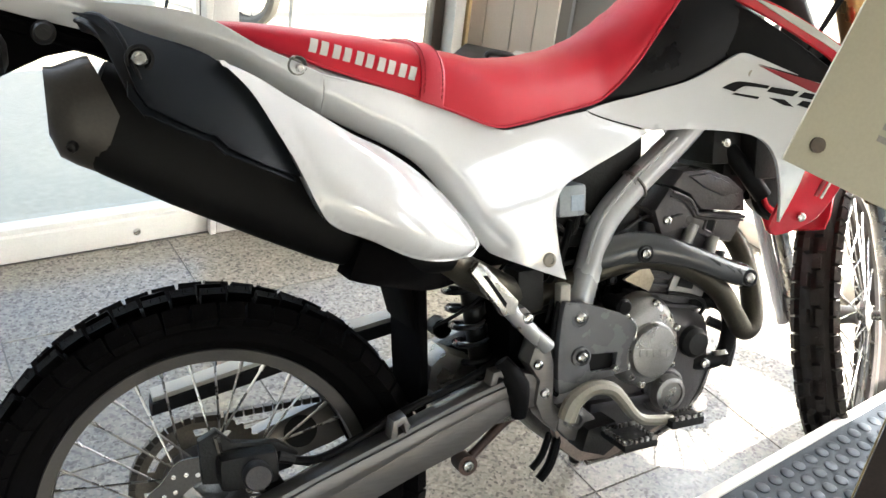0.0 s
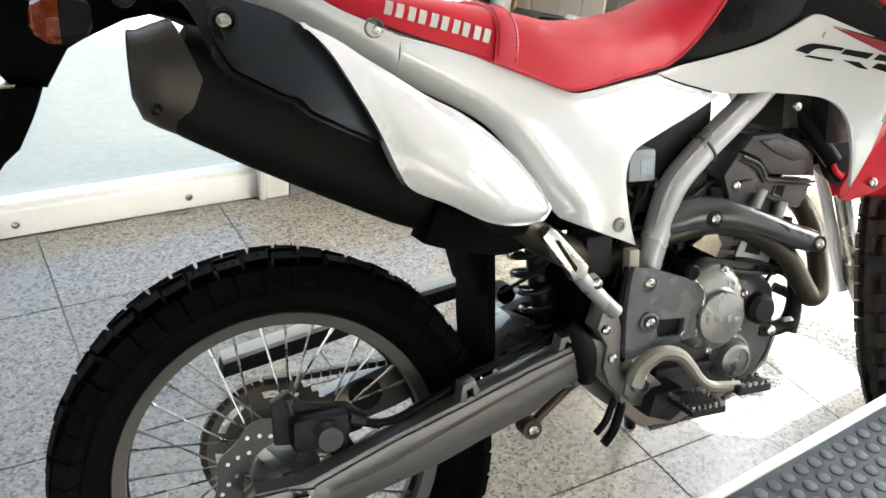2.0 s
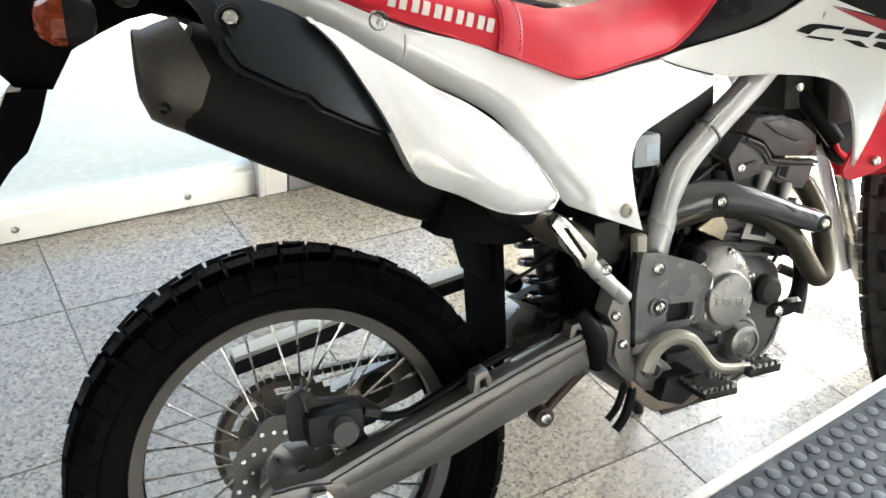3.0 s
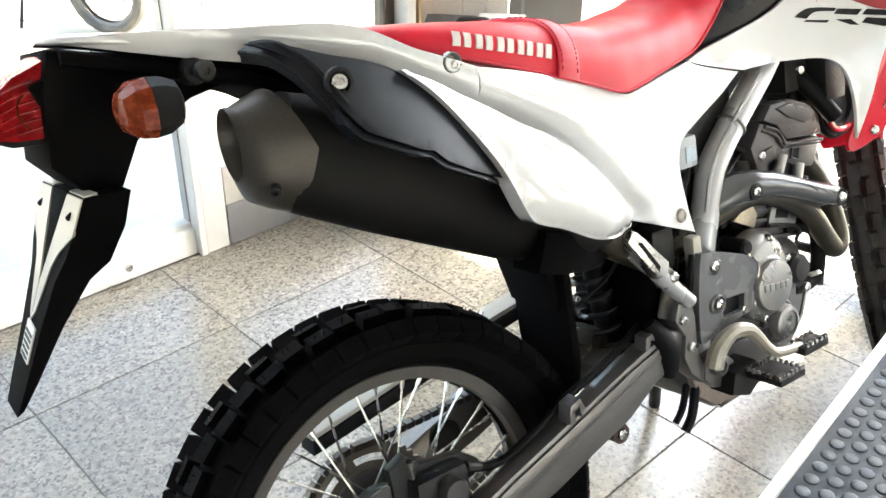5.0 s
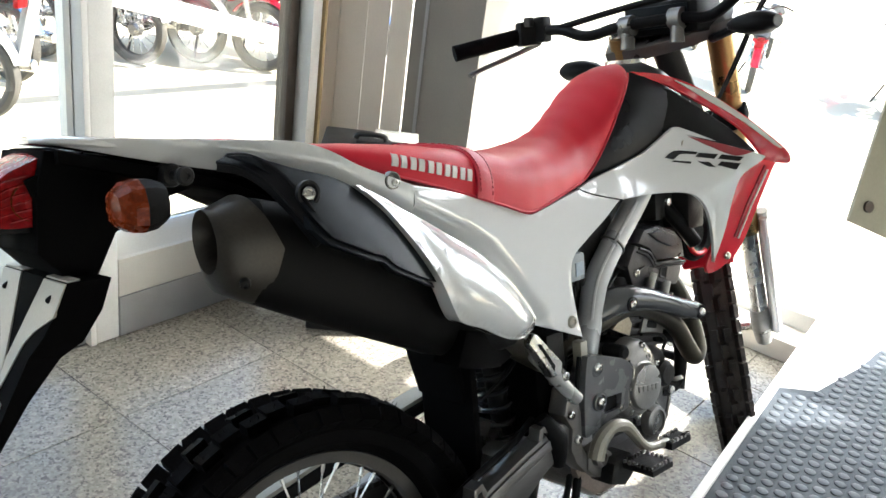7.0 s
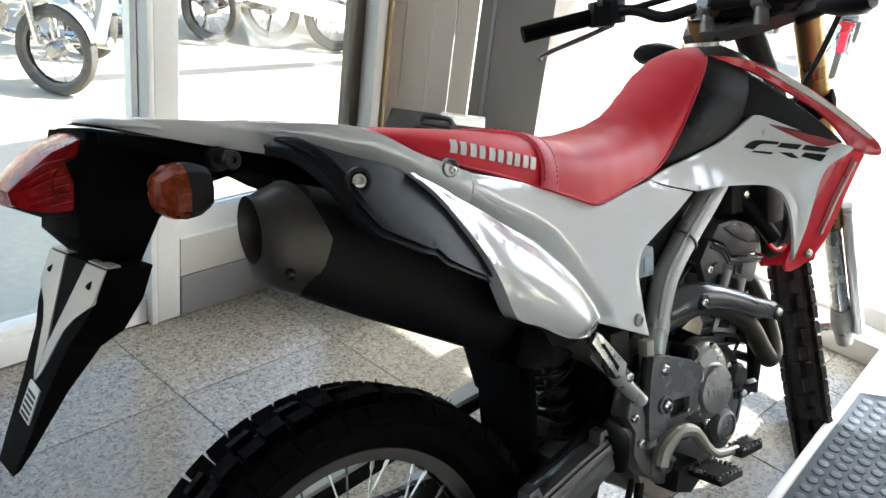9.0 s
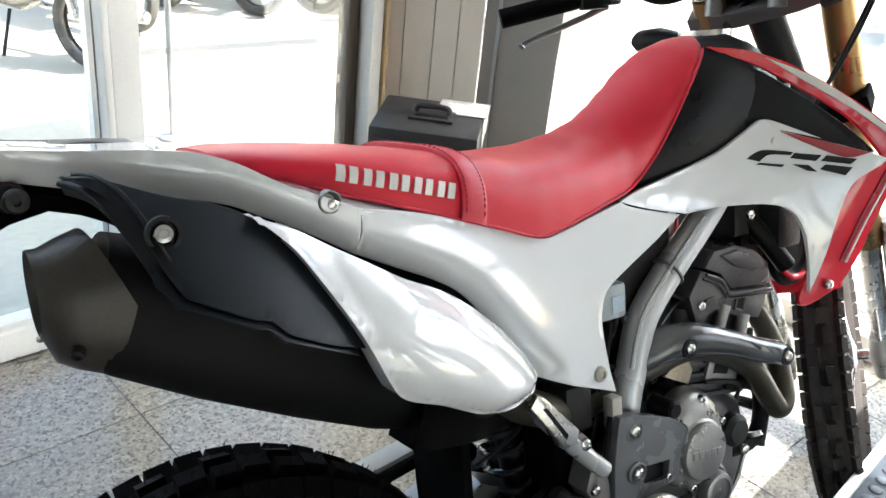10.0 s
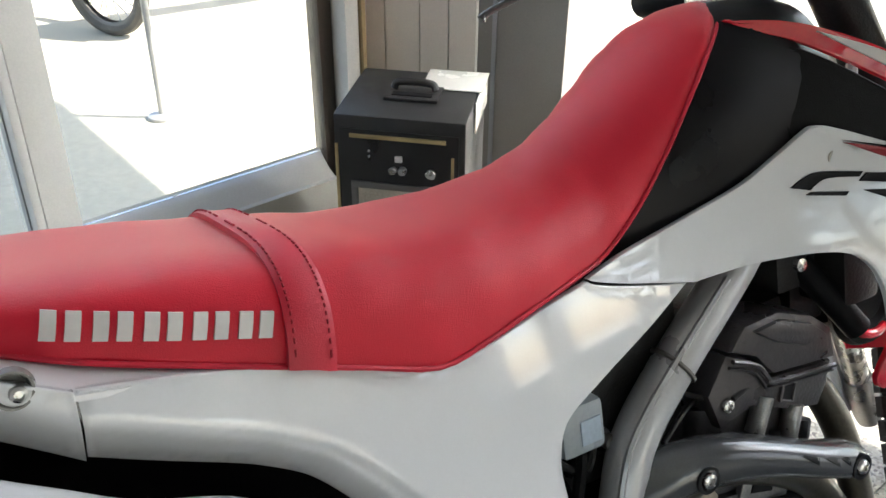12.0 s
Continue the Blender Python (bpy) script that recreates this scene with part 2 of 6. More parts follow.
def tube(pts, r, seg=10, per=6, bm=None, flat=1.0, ends=None):
    """A round bar along a smooth line; r may be one radius for each point."""
    bm = bm or bmesh.new()
    pts = [tuple(q) for q in pts]
    line = spline(pts, per, False, 3) if len(pts) > 2 else [Vector(q) for q in pts]
    rs = r if isinstance(r, (list, tuple)) else [r] * len(pts)
    n = len(line)
    rings, up = [], None
    for i, c in enumerate(line):
        way = (line[min(i + 1, n - 1)] - line[max(i - 1, 0)]).normalized()
        if up is None:
            up = way.orthogonal().normalized()
        up = (up - way * up.dot(way)).normalized()
        side = way.cross(up)
        s = i / (n - 1) * (len(rs) - 1)
        k = min(int(s), len(rs) - 2)
        rad = rs[k] + (rs[k + 1] - rs[k]) * (s - k)
        rings.append([bm.verts.new(c + rad * (math.cos(a) * up + flat * math.sin(a) * side)) for a in (2 * math.pi * j / seg for j in range(seg))])
    return skin(bm, rings)


def skin(bm, rings, cap=True):
    m = len(rings[0])
    for a, b in zip(rings, rings[1:]):
        for j in range(m):
            bm.faces.new((a[j], a[(j + 1) % m], b[(j + 1) % m], b[j]))
    if cap:
        bm.faces.new(rings[0][::-1])
        bm.faces.new(rings[-1])
    return bm


def oval(c, u, v, hu, hv, power=2.5, seg=28):
    """A rounded ring round c, hu along u and hv along v."""
    out = []
    for j in range(seg):
        a = 2 * math.pi * j / seg
        ca, sa = math.cos(a), math.sin(a)
        out.append(Vector(c) + Vector(u) * hu * math.copysign(abs(ca) ** (2 / power), ca) + Vector(v) * hv * math.copysign(abs(sa) ** (2 / power), sa))
    return out


def loft(sections, cap=True):
    bm = bmesh.new()
    return skin(bm, [[bm.verts.new(p) for p in s] for s in sections], cap)


def lathe(profile, m=None, seg=32, cap=True, bm=None):
    """Turned round the y axis: rows of radius, y."""
    bm = bm or bmesh.new()
    m = m or Matrix()
    rings = [[bm.verts.new(m @ Vector((r * math.cos(2 * math.pi * j / seg), y, r * math.sin(2 * math.pi * j / seg)))) for j in range(seg)] for r, y in profile]
    return skin(bm, rings, cap)


def slab(pts, y0, y1, bevel=0.0, m=None, holes=()):
    """A flat plate with an outline in x and z, from y0 to y1."""
    bm = bmesh.new()
    front = [bm.verts.new((p[0], y0, p[1])) for p in pts]
    back_ = [bm.verts.new((p[0], y1, p[1])) for p in pts]
    bm.faces.new(front)
    bm.faces.new(back_[::-1])
    k = len(pts)
    for j in range(k):
        bm.faces.new((front[j], back_[j], back_[(j + 1) % k], front[(j + 1) % k]))
    if bevel:
        bmesh.ops.recalc_face_normals(bm, faces=bm.faces)
        keep = [e for e in bm.edges if len({v.co.y for v in e.verts}) == 1]
        bmesh.ops.bevel(bm, geom=keep, offset=bevel, segments=2, affect="EDGES", profile=0.6)
    if m is not None:
        bm.transform(m)
    return bm


def anchors(rows):
    """A smooth depth over x and z that follows a few known depths."""
    a = np.array(rows, float)
    mx, mz = a[:, 0].mean(), a[:, 1].mean()
    terms = lambda x, z: np.array([1 + 0 * x, x, z, x * x, x * z, z * z])[: 1 if len(a) < 3 else 3 if len(a) < 7 else 6]
    basis = terms((a[:, 0] - mx) * 8, (a[:, 1] - mz) * 8).T
    soft = np.diag([0, 1e-4, 1e-4, 0.02, 0.02, 0.02][: basis.shape[1]])
    k = np.linalg.solve(basis.T @ basis + soft, basis.T @ a[:, 2])
    if len(a) == 2:
        (xa, _, ya), (xb, _, yb) = rows
        return lambda x, z: ya + (yb - ya) * min(1.0, max(0.0, (x - xa) / (xb - xa)))
    return lambda x, z: float(k @ terms((x - mx) * 8, (z - mz) * 8))


def panel(pts, depth, thick=0.004, edge=0.008, cell=0.014, per=6, side=1, crease=None):
    """A moulded cover: an outline in x and z, laid on a curved depth, with rolled edges. side -1: mirrored to the other side. crease: a line, the width of the facet beside it and its drop."""
    line = [Vector(p) for p in spline(pts, per)]
    keep = [line[0]]
    corners = [Vector(p[:2]).to_3d() for p in pts if len(p) > 2]
    for p in line[1:]:
        corner = any((p - c).length < 1e-5 for c in corners)
        if corner and len(keep) > 1 and (p - keep[-1]).length < edge * 0.8:
            keep[-1] = p
        elif corner or (p - keep[-1]).length >= edge * 0.8:
            keep.append(p)
    line = keep
    flat = bmesh.new()
    face = flat.faces.new([flat.verts.new((p.x, 0, p.y)) for p in line])
    drop = {v: edge * 0.9 for v in flat.verts}
    for step, sink in ((0.12, 0.52), (0.30, 0.18), (0.58, 0.0)):
        old = set(flat.verts)
        bmesh.ops.inset_region(flat, faces=[face], thickness=edge * step, use_even_offset=False, use_boundary=True)
        for v in flat.verts:
            if v not in old:
                drop[v] = edge * 0.9 * sink
    inner, edges = [face], set()
    xs, zs = [p.x for p in line], [p.y for p in line]
    for low, high, way in ((min(xs), max(xs), (1, 0, 0)), (min(zs), max(zs), (0, 0, 1))):
        for k in range(1, int((high - low) / cell) + 1):
            at = low + k * cell
            geom = list({v for q in inner for v in q.verts}) + list({e for q in inner for e in q.edges}) + inner
            out = bmesh.ops.bisect_plane(flat, geom=geom, plane_co=(at if way[0] else 0, 0, 0 if way[0] else at), plane_no=way)
            inner = [q for q in out["geom"] if isinstance(q, bmesh.types.BMFace)]
    if crease:
        ca, cb = np.array(crease[0], float)[:-1], np.array(crease[0], float)[1:]
    for v in flat.verts:
        q = np.array([v.co.x, v.co.z])
        fall = drop.get(v, 0.0)
        if crease:
            s = np.clip(((q - ca) * (cb - ca)).sum(1) / ((cb - ca) ** 2).sum(1), 0, 1)
            near = 1 - np.sqrt(((ca + s[:, None] * (cb - ca) - q) ** 2).sum(1).min()) / crease[1]
            near = (near + math.sqrt(near * near + 0.008)) / 2
            fall += crease[2] * near
        v.co.y = side * (depth(v.co.x, v.co.z) + fall)
    bmesh.ops.recalc_face_normals(flat, faces=flat.faces)
    grown = bmesh.ops.extrude_face_region(flat, geom=flat.faces[:], use_keep_orig=True)
    bmesh.ops.translate(flat, verts=[g for g in grown["geom"] if isinstance(g, bmesh.types.BMVert)], vec=(0, side * thick, 0))
    return flat


def bolt(at, r, parent, material=None, way=(0, -1, 0), name="bolt"):
    """A button-head socket bolt that looks along way."""
    turn = Vector((0, -1, 0)).rotation_difference(Vector(way)).to_matrix().to_4x4()
    m = Matrix.Translation(at) @ turn
    bm = lathe([(r, 0.004), (r, -0.001), (r * 0.86, -0.0035), (r * 0.5, -0.0045), (r * 0.46, -0.002)], m, 14)
    return part(name, bm, material or STEEL, parent)

# ---- the showroom ----
X0, X1, Y0, Y1, TOP = -4.4, 2.4, -4.0, 1.45, 2.9


def structure(name, bm, material, label=""):
    ob = part(name, bm, material, label=label, sharp=30)
    return tagged(ob, kind="structure")


floor = structure("floor", box(X0, X1 + 0.1, Y0, Y1 + 0.1, -0.12, -0.0025), JOINT)
structure("ceiling", box(X0 - 0.15, X1 + 0.2, Y0 - 0.15, Y1 + 0.2, TOP, TOP + 0.12), CEILING)
for name, x0, x1, z0, z1 in (("wall_south", X0, -3.4, 0, TOP), ("wall_south_east", 1.9, X1, 0, TOP), ("lintel_south", -3.4, 1.9, 1.78, TOP), ("sill_south", -3.4, 1.9, 0, 0.08)):
    structure(name, box(x0, x1, Y0 - 0.15, Y0, z0, z1), WALL)
for x in (-2.1, -0.75, 0.6):
    structure("mullion_south", box(x - 0.035, x + 0.035, Y0 - 0.11, Y0 - 0.04, 0.08, 1.78, 0.004), FRAME_GREY)
structure("wall_west", box(X0 - 0.15, X0, Y0 - 0.15, Y1 + 0.15, 0, TOP), WALL)
# the east wall: solid beyond the glazing, a lintel over it
for name, y0, y1, z0, z1 in (("wall_east", Y0 - 0.15, -3.05, 0, TOP), ("wall_east_pier", -1.85, -1.42, 0, TOP), ("wall_east_head", -3.05, -1.85, 1.95, TOP), ("wall_east_apron", -3.05, -1.85, 0, 0.75)):
    structure(name, box(X1, X1 + 0.15, y0, y1, z0, z1), WALL)
for y in (-2.66, -2.25):
    structure("mullion_east", box(X1 + 0.04, X1 + 0.10, y - 0.03, y + 0.03, 0.75, 1.95, 0.004), FRAME_GREY)
structure("transom_east", box(X1 + 0.045, X1 + 0.095, -3.05, -1.85, 1.33, 1.385, 0.004), FRAME_GREY)
# unseen low wall, added to trim the sun patch on floor and platform
structure("sun_trim_wall", box(X1, X1 + 0.12, -1.42, -1.04, 0, 1.64), WALL)
structure("lintel_east", box(X1, X1 + 0.15, -1.42, Y1 + 0.15, 2.07, TOP), WALL)
structure("lintel_north", box(X0, X1, Y1, Y1 + 0.15, 2.55, TOP), WALL)

# sill and step in front of the east glazing
structure("sill_east", box(2.18, 2.45, -1.04, 1.5, 0, 0.13, 0.006), FRAME_WHITE)
structure("step_east", box(2.05, 2.18, -1.04, 1.2, 0, 0.07, 0.004), PANEL)


def window(name, x0, x1, y0, y1, z0, z1, label):
    """A pane in its frame bars."""
    ob = tagged(new(name), label=label, kind="structure")
    if x1 - x0 > y1 - y0:
        part("window_frame", box(x0, x1, y0 - 0.02, y1 + 0.02, z1, z1 + 0.05, 0.003), FRAME_WHITE, ob)
        p = box(x0, x1, (y0 + y1) / 2 - 0.003, (y0 + y1) / 2 + 0.003, z0, z1)
    else:
        part("window_frame", box(x0 - 0.02, x1 + 0.02, y0, y1, z1, z1 + 0.05, 0.003), FRAME_WHITE, ob)
        p = box((x0 + x1) / 2 - 0.003, (x0 + x1) / 2 + 0.003, y0, y1, z0, z1)
    pane = part("pane", p, GLASS, ob, smooth=False)
    pane.visible_shadow = False
    return ob


window("window_1", X0, 0.46, 1.46, 1.50, 0.075, 2.5, "large clear pane above a white rail")
window("window_2", 0.545, 1.19, 1.46, 1.50, 0.29, 2.5, "clear pane above a low white plinth")
window("window_3", 2.33, 2.37, -1.04, 1.2, 0.13, 2.02, "clear east pane")
# unseen pane above the low wall, added to admit the sun
window("window_5", 2.33, 2.37, -1.42, -1.04, 1.64, 2.02, "small clear transom pane, unseen, added to let the sun in")
window("window_4", 1.75, 2.33, 1.2, 1.24, 0.13, 2.15, "clear pane beside the pillar")

# bottom rail of the left window, with its screws
rail = structure("rail_north", box(X0, 0.455, 1.425, 1.50, 0, 0.075, 0.004), FRAME_WHITE)
part("rail_lip", box(X0, 0.455, 1.44, 1.49, 0.075, 0.092, 0.003), FRAME_WHITE, rail)
for x in (-1.10, -0.65, -0.20, 0.253):
    bolt((x, 1.4245, 0.036), 0.011, rail, STEEL, name="screw")
# uprights: a white post pair, then the dark frame with its white and tan beads
post = structure("post_north", box(0.455, 0.473, 1.40, 1.52, 0, 2.55, 0.003), FRAME_WHITE)
part("post_strip", box(0.4515, 0.4548, 1.445, 1.475, 0, 2.55), FRAME_GREY, post)
part("post_face", box(0.4755, 0.545, 1.405, 1.515, 0, 2.55, 0.004), FRAME_WHITE, post)
jamb = structure("jamb_north", box(1.185, 1.222, 1.465, 1.52, 0.0, 2.55, 0.003), FRAME_DARK)
part("bead_white", box(1.2245, 1.262, 1.41, 1.53, 0.0, 2.55, 0.003), FRAME_WHITE, jamb)
part("bead_tan", box(1.2645, 1.276, 1.40, 1.53, 0.0, 2.55, 0.002), FRAME_TAN, jamb)
structure("post_west", box(-1.60, -1.53, 1.41, 1.52, 0, 2.55, 0.004), FRAME_WHITE)
# low plinth under the right pane: an upright face with a sloping top
TURNED = Matrix(((0, 1, 0, 0), (1, 0, 0, 0), (0, 0, 1, 0), (0, 0, 0, 1)))
plinth = structure("plinth_north", slab([(1.425, 0.0), (1.50, 0.0), (1.50, 0.29), (1.455, 0.25), (1.425, 0.235)], 0.553, 1.183, 0.003, TURNED), PLINTH)
# grey board: shade on the lower front, put into the colour
part("plinth_shaded_board", box(0.549, 1.2235, 1.404, 1.4245, 0.0, 0.122, 0.003), FRAME_GREY, plinth)
part("plinth_lip", box(0.549, 1.2235, 1.408, 1.4245, 0.1225, 0.238, 0.004), PLINTH, plinth)


def upright(plan, z0, z1):
    """A prism with an outline in x and y."""
    return slab(plan, z0, z1, 0.003, Matrix(((1, 0, 0, 0), (0, 0, 1, 0), (0, 1, 0, 0), (0, 0, 0, 1))))


# cream panels run from the jamb to the grey pillar
way = Vector((1.475 - 1.28, 1.235 - 1.47, 0))
for k, (a, b) in enumerate(((0.0, 0.27), (0.28, 0.55), (0.56, 0.78), (0.79, 1.0))):
    p, q = Vector((1.28, 1.47, 0)) + way * a, Vector((1.28, 1.47, 0)) + way * b
    deep = Vector((way.y, -way.x, 0)).normalized() * -(0.05 + 0.004 * (k % 2))
    structure("cream_panel", upright([p[:2], q[:2], (q + deep)[:2], (p + deep)[:2]], 0, TOP), PANEL)
pillar = structure("pillar", upright([(1.48, 1.232), (1.495, 1.19), (1.75, 1.21), (1.74, 1.30)], 0, TOP), PILLAR)
part("pillar_face", upright([(1.497, 1.187), (1.535, 1.0), (1.78, 1.04), (1.755, 1.205)], 0, TOP), PILLAR, pillar)
part("pillar_bead", upright([(1.4905, 1.1945), (1.4935, 1.1835), (1.499, 1.185), (1.496, 1.196)], 0, TOP), FRAME_GREY, pillar)

# ---- outside ----
xs, ys = (-300, X0 - 0.2, X1 + 0.17, 4.2, 4.2, 8.0, 8.6, 300), (-300, Y0 - 0.2, Y1 + 0.17, 3.0, 3.0, 300)
bm = bmesh.new()
grid = [[bm.verts.new((x, y, -1.25 if i >= 6 else -0.60 if i >= 4 or j >= 4 else -0.02)) for j, y in enumerate(ys)] for i, x in enumerate(xs)]
for i in range(7):
    for j in range(5):
        if (i, j) != (1, 1):
            bm.faces.new((grid[i][j], grid[i + 1][j], grid[i + 1][j + 1], grid[i][j + 1]))
structure("ground", bm, PAVING)



def tree(at, tall, seed):
    """A street tree: a tapered trunk with limbs and a crown of many small leaf clumps."""
    rng = random.Random(seed)
    ob = thing("street_tree", "leafy green street tree on the pavement behind the showroom", "tree", "street trees", pose(*at))
    trunk = tube([(0, 0, -0.02), (0.05, 0.03, tall * 0.25), (-0.04, 0.06, tall * 0.5), (0.03, 0.0, tall * 0.8)], [0.14, 0.11, 0.08, 0.03], 12, 5)
    tips = []
    for k in range(9):
        a, h = k * 2.4 + rng.uniform(-0.3, 0.3), tall * rng.uniform(0.32, 0.7)
        reach = rng.uniform(0.8, 1.5)
        tip = (reach * math.cos(a), reach * math.sin(a), h + rng.uniform(0.5, 1.2))
        tube([(0, 0, h), (tip[0] * 0.5, tip[1] * 0.5, h + 0.3), tip], [0.05, 0.03, 0.012], 7, 4, trunk)
        tips.append(tip)
    part("trunk", trunk, BARK, ob)
    verts, faces = [], []
    for tip in tips + [(0, 0, tall * 0.9), (0.2, -0.2, tall * 0.75)]:
        for _ in range(170):
            c = Vector(tip) + Vector((rng.gauss(0, 0.36), rng.gauss(0, 0.36), rng.gauss(0, 0.28)))
            u = Vector((rng.uniform(-1, 1), rng.uniform(-1, 1), rng.uniform(-1, 1))).normalized()
            v, size = u.orthogonal().normalized(), rng.uniform(0.05, 0.10)
            n = len(verts)
            verts += [c - u * size, c + v * size * 0.55, c + u * size, c - v * size * 0.55]
            faces.append((n, n + 1, n + 2, n + 3))
    me = bpy.data.meshes.new("crown")
    me.from_pydata(verts, [], faces)
    me.materials.append(LEAF)
    crown = new("crown", me)
    crown.parent = ob
    tagged(crown, kind="stuff")


for k, (x, y, tall) in enumerate(((-2.6, -8.2, 4.6), (0.2, -7.6, 4.2), (2.4, -8.8, 5.0))):
    tree((x, y, 0), tall, 20 + k)

# ---- the motorcycle: x ahead, y to its left, z up, from under the rear tyre ----
BIKE = pose(0, 0, 0, 0, 0, -8.82) @ pose(0, 0, 0, -17.56)
bike = thing("motorcycle", "red and white dual-sport motorcycle leaning on its side stand", "motorcycle", m=BIKE)


def bp(name, bm, material, parent=None, label="", sharp=35):
    return part(name, bm, material, parent or bike, label, sharp)


def wheel(name, m, rim_r, tyre_r, half, rows, spokes, hub_r, hub_half, first, grip=0.36, rubber=None, shoulder=0.0):
    """A spoked wheel with a knobbly tyre: rim > tyre, hub, spokes."""
    rim = bp(name, lathe([(rim_r - 0.021, -half * 0.45), (rim_r - 0.018, -half * 0.84), (rim_r, -half), (rim_r + 0.002, -half + 0.004), (rim_r - 0.006, -half + 0.006), (rim_r - 0.016, -half * 0.45),
                          (rim_r - 0.016, half * 0.45), (rim_r - 0.006, half - 0.006), (rim_r + 0.002, half - 0.004), (rim_r, half), (rim_r - 0.018, half * 0.84), (rim_r - 0.021, half * 0.45), (rim_r - 0.024, 0)], m, 72, False), RIM, label="grey anodised spoked wheel rim")
    w = half * 1.85
    body = tyre_r - 0.014
    bm = lathe([(rim_r - 0.012, -half * 0.86), (rim_r + 0.004, -half * 0.95), (rim_r + 0.018, -w * 0.86), (rim_r * 0.45 + body * 0.55, -w), (body - 0.020, -w * 0.90), (body - 0.006, -w * 0.58), (body, -w * 0.2),
                (body, w * 0.2), (body - 0.006, w * 0.58), (body - 0.020, w * 0.90), (rim_r * 0.45 + body * 0.55, w), (rim_r + 0.018, w * 0.86), (rim_r + 0.004, half * 0.95), (rim_r - 0.012, half * 0.86)], m, 96, False)
    rng = random.Random(first)
    for k in range(rows):
        a0 = 2 * math.pi * k / rows
        pitch = 2 * math.pi * tyre_r / rows
        for y, tilt, span, off in ((-w * 0.80, -52, w * 0.42, 0.0), (w * 0.80, 52, w * 0.42, 0.0), (-w * 0.30, -12, w * 0.36, 0.5), (w * 0.30, 12, w * 0.36, 0.5)):
            if off and k % 2:
                y, span = (y * 0.25, span * 1.15)
                if y > 0:
                    continue
            a = a0 + off * 2 * math.pi / rows
            r = (body - 0.020 if abs(tilt) > 30 else body - 0.004)
            place = m @ Matrix.Rotation(-a, 4, "Y") @ Matrix.Translation((r, y, 0)) @ Matrix.Rotation(radians(tilt), 4, "Z")
            tall = tyre_r - r - (0.004 + shoulder if abs(tilt) > 30 else 0.0) + rng.uniform(-0.001, 0.001)
            block(bm, -0.008, tall, -span * 0.5, span * 0.5, -pitch * grip, pitch * grip, 0, place)
            for _ in range(2):
                hx, hz = rng.uniform(-0.4, 0.4) * span, rng.uniform(-0.3, 0.3) * pitch
                q = place @ Matrix.Translation((tall, hx, hz)) @ Matrix.Rotation(rng.uniform(-0.5, 0.5), 4, "Z")
                block(bm, -0.001, 0.006, -0.0004, 0.0004, -0.0004, 0.0004, 0, q)
    bp("tyre", bm, rubber or RUBBER, rim, "black knobbly off-road tyre with moulding nibs", 30)
    hub = bp("hub", lathe([(0.02, -hub_half - 0.012), (hub_r, -hub_half - 0.006), (hub_r, -hub_half + 0.006), (hub_r * 0.6, -hub_half * 0.5), (hub_r * 0.55, 0), (hub_r * 0.6, hub_half * 0.5), (hub_r, hub_half - 0.006), (hub_r, hub_half + 0.006), (0.02, hub_half + 0.012)], m, 32), CAST, rim)
    for k in range(spokes):
        side = -1 if k % 2 else 1
        a = 2 * math.pi * (k + 0.5) / spokes
        lean = (0.42 if (k // 2) % 2 else -0.42)
        foot = Vector((hub_r * 0.93 * math.cos(a + lean), side * (hub_half + (0.004 if (k // 2) % 2 else -0.004)), hub_r * 0.93 * math.sin(a + lean)))
        tip = Vector(((rim_r - 0.020) * math.cos(a), side * 0.006, (rim_r - 0.020) * math.sin(a)))
        bm = tube([m @ foot, m @ (foot + (tip - foot) * 0.5), m @ tip], 0.0018, 6, 1)
        tube([m @ (foot + (tip - foot) * 0.91), m @ tip], 0.0031, 6, 1, bm)
        bp("spoke", bm, SPOKE, rim)
    return rim


# ---- rear wheel and brake ----
REAR = Matrix.Translation((0, 0, 0.318))
rear = wheel("rear_wheel", REAR, 0.2435, 0.327, 0.031, 52, 36, 0.052, 0.034, 3, 0.42)


def disc(bm, r0, r1, y0, y1, waves, depth, holes, m, seg=144):
    """A brake disc or sprocket: a ring with a wavy outer edge."""
    rings = []
    for y in (y0, y1):
        rings.append([bm.verts.new(m @ Vector((r0 * math.cos(t), y, r0 * math.sin(t)))) for t in (2 * math.pi * j / seg for j in range(seg))])
        rings.append([bm.verts.new(m @ Vector(((r1 + depth * math.sin(waves * t)) * math.cos(t), y, (r1 + depth * math.sin(waves * t)) * math.sin(t)))) for t in (2 * math.pi * j / seg for j in range(seg))])
    a, b, c, d = rings
    for j in range(seg):
        k = (j + 1) % seg
        for p, q in ((a, b), (b, d), (d, c), (c, a)):
            bm.faces.new((p[j], p[k], q[k], q[j]))
    return bm


brake = bp("brake_disc", disc(bmesh.new(), 0.068, 0.1075, -0.0655, -0.062, 10, 0.0035, 0, REAR), surface("brake_disc_steel", (0.055, 0.052, 0.05), 0.4, metal=0.6, vary=0.2), rear, "dark drilled wave brake disc")
bm = bmesh.new()
for k in range(40):
    t, r = 2 * math.pi * k / 40, 0.080 + 0.009 * (k % 3)
    lathe([(0.0034, -0.0664), (0.0034, -0.0660)], REAR @ Matrix.Translation((r * math.cos(t), 0, r * math.sin(t))), 10, bm=bm)
bp("vent_hole", bm, SPOKE, rear)
bm = bmesh.new()
for k in range(5):
    block(bm, 0.03, 0.072, -0.064, -0.060, -0.009, 0.009, 0.002, REAR @ Matrix.Rotation(2 * math.pi * k / 5 + 0.3, 4, "Y"))
bp("disc_carrier", bm, CAST, rear)
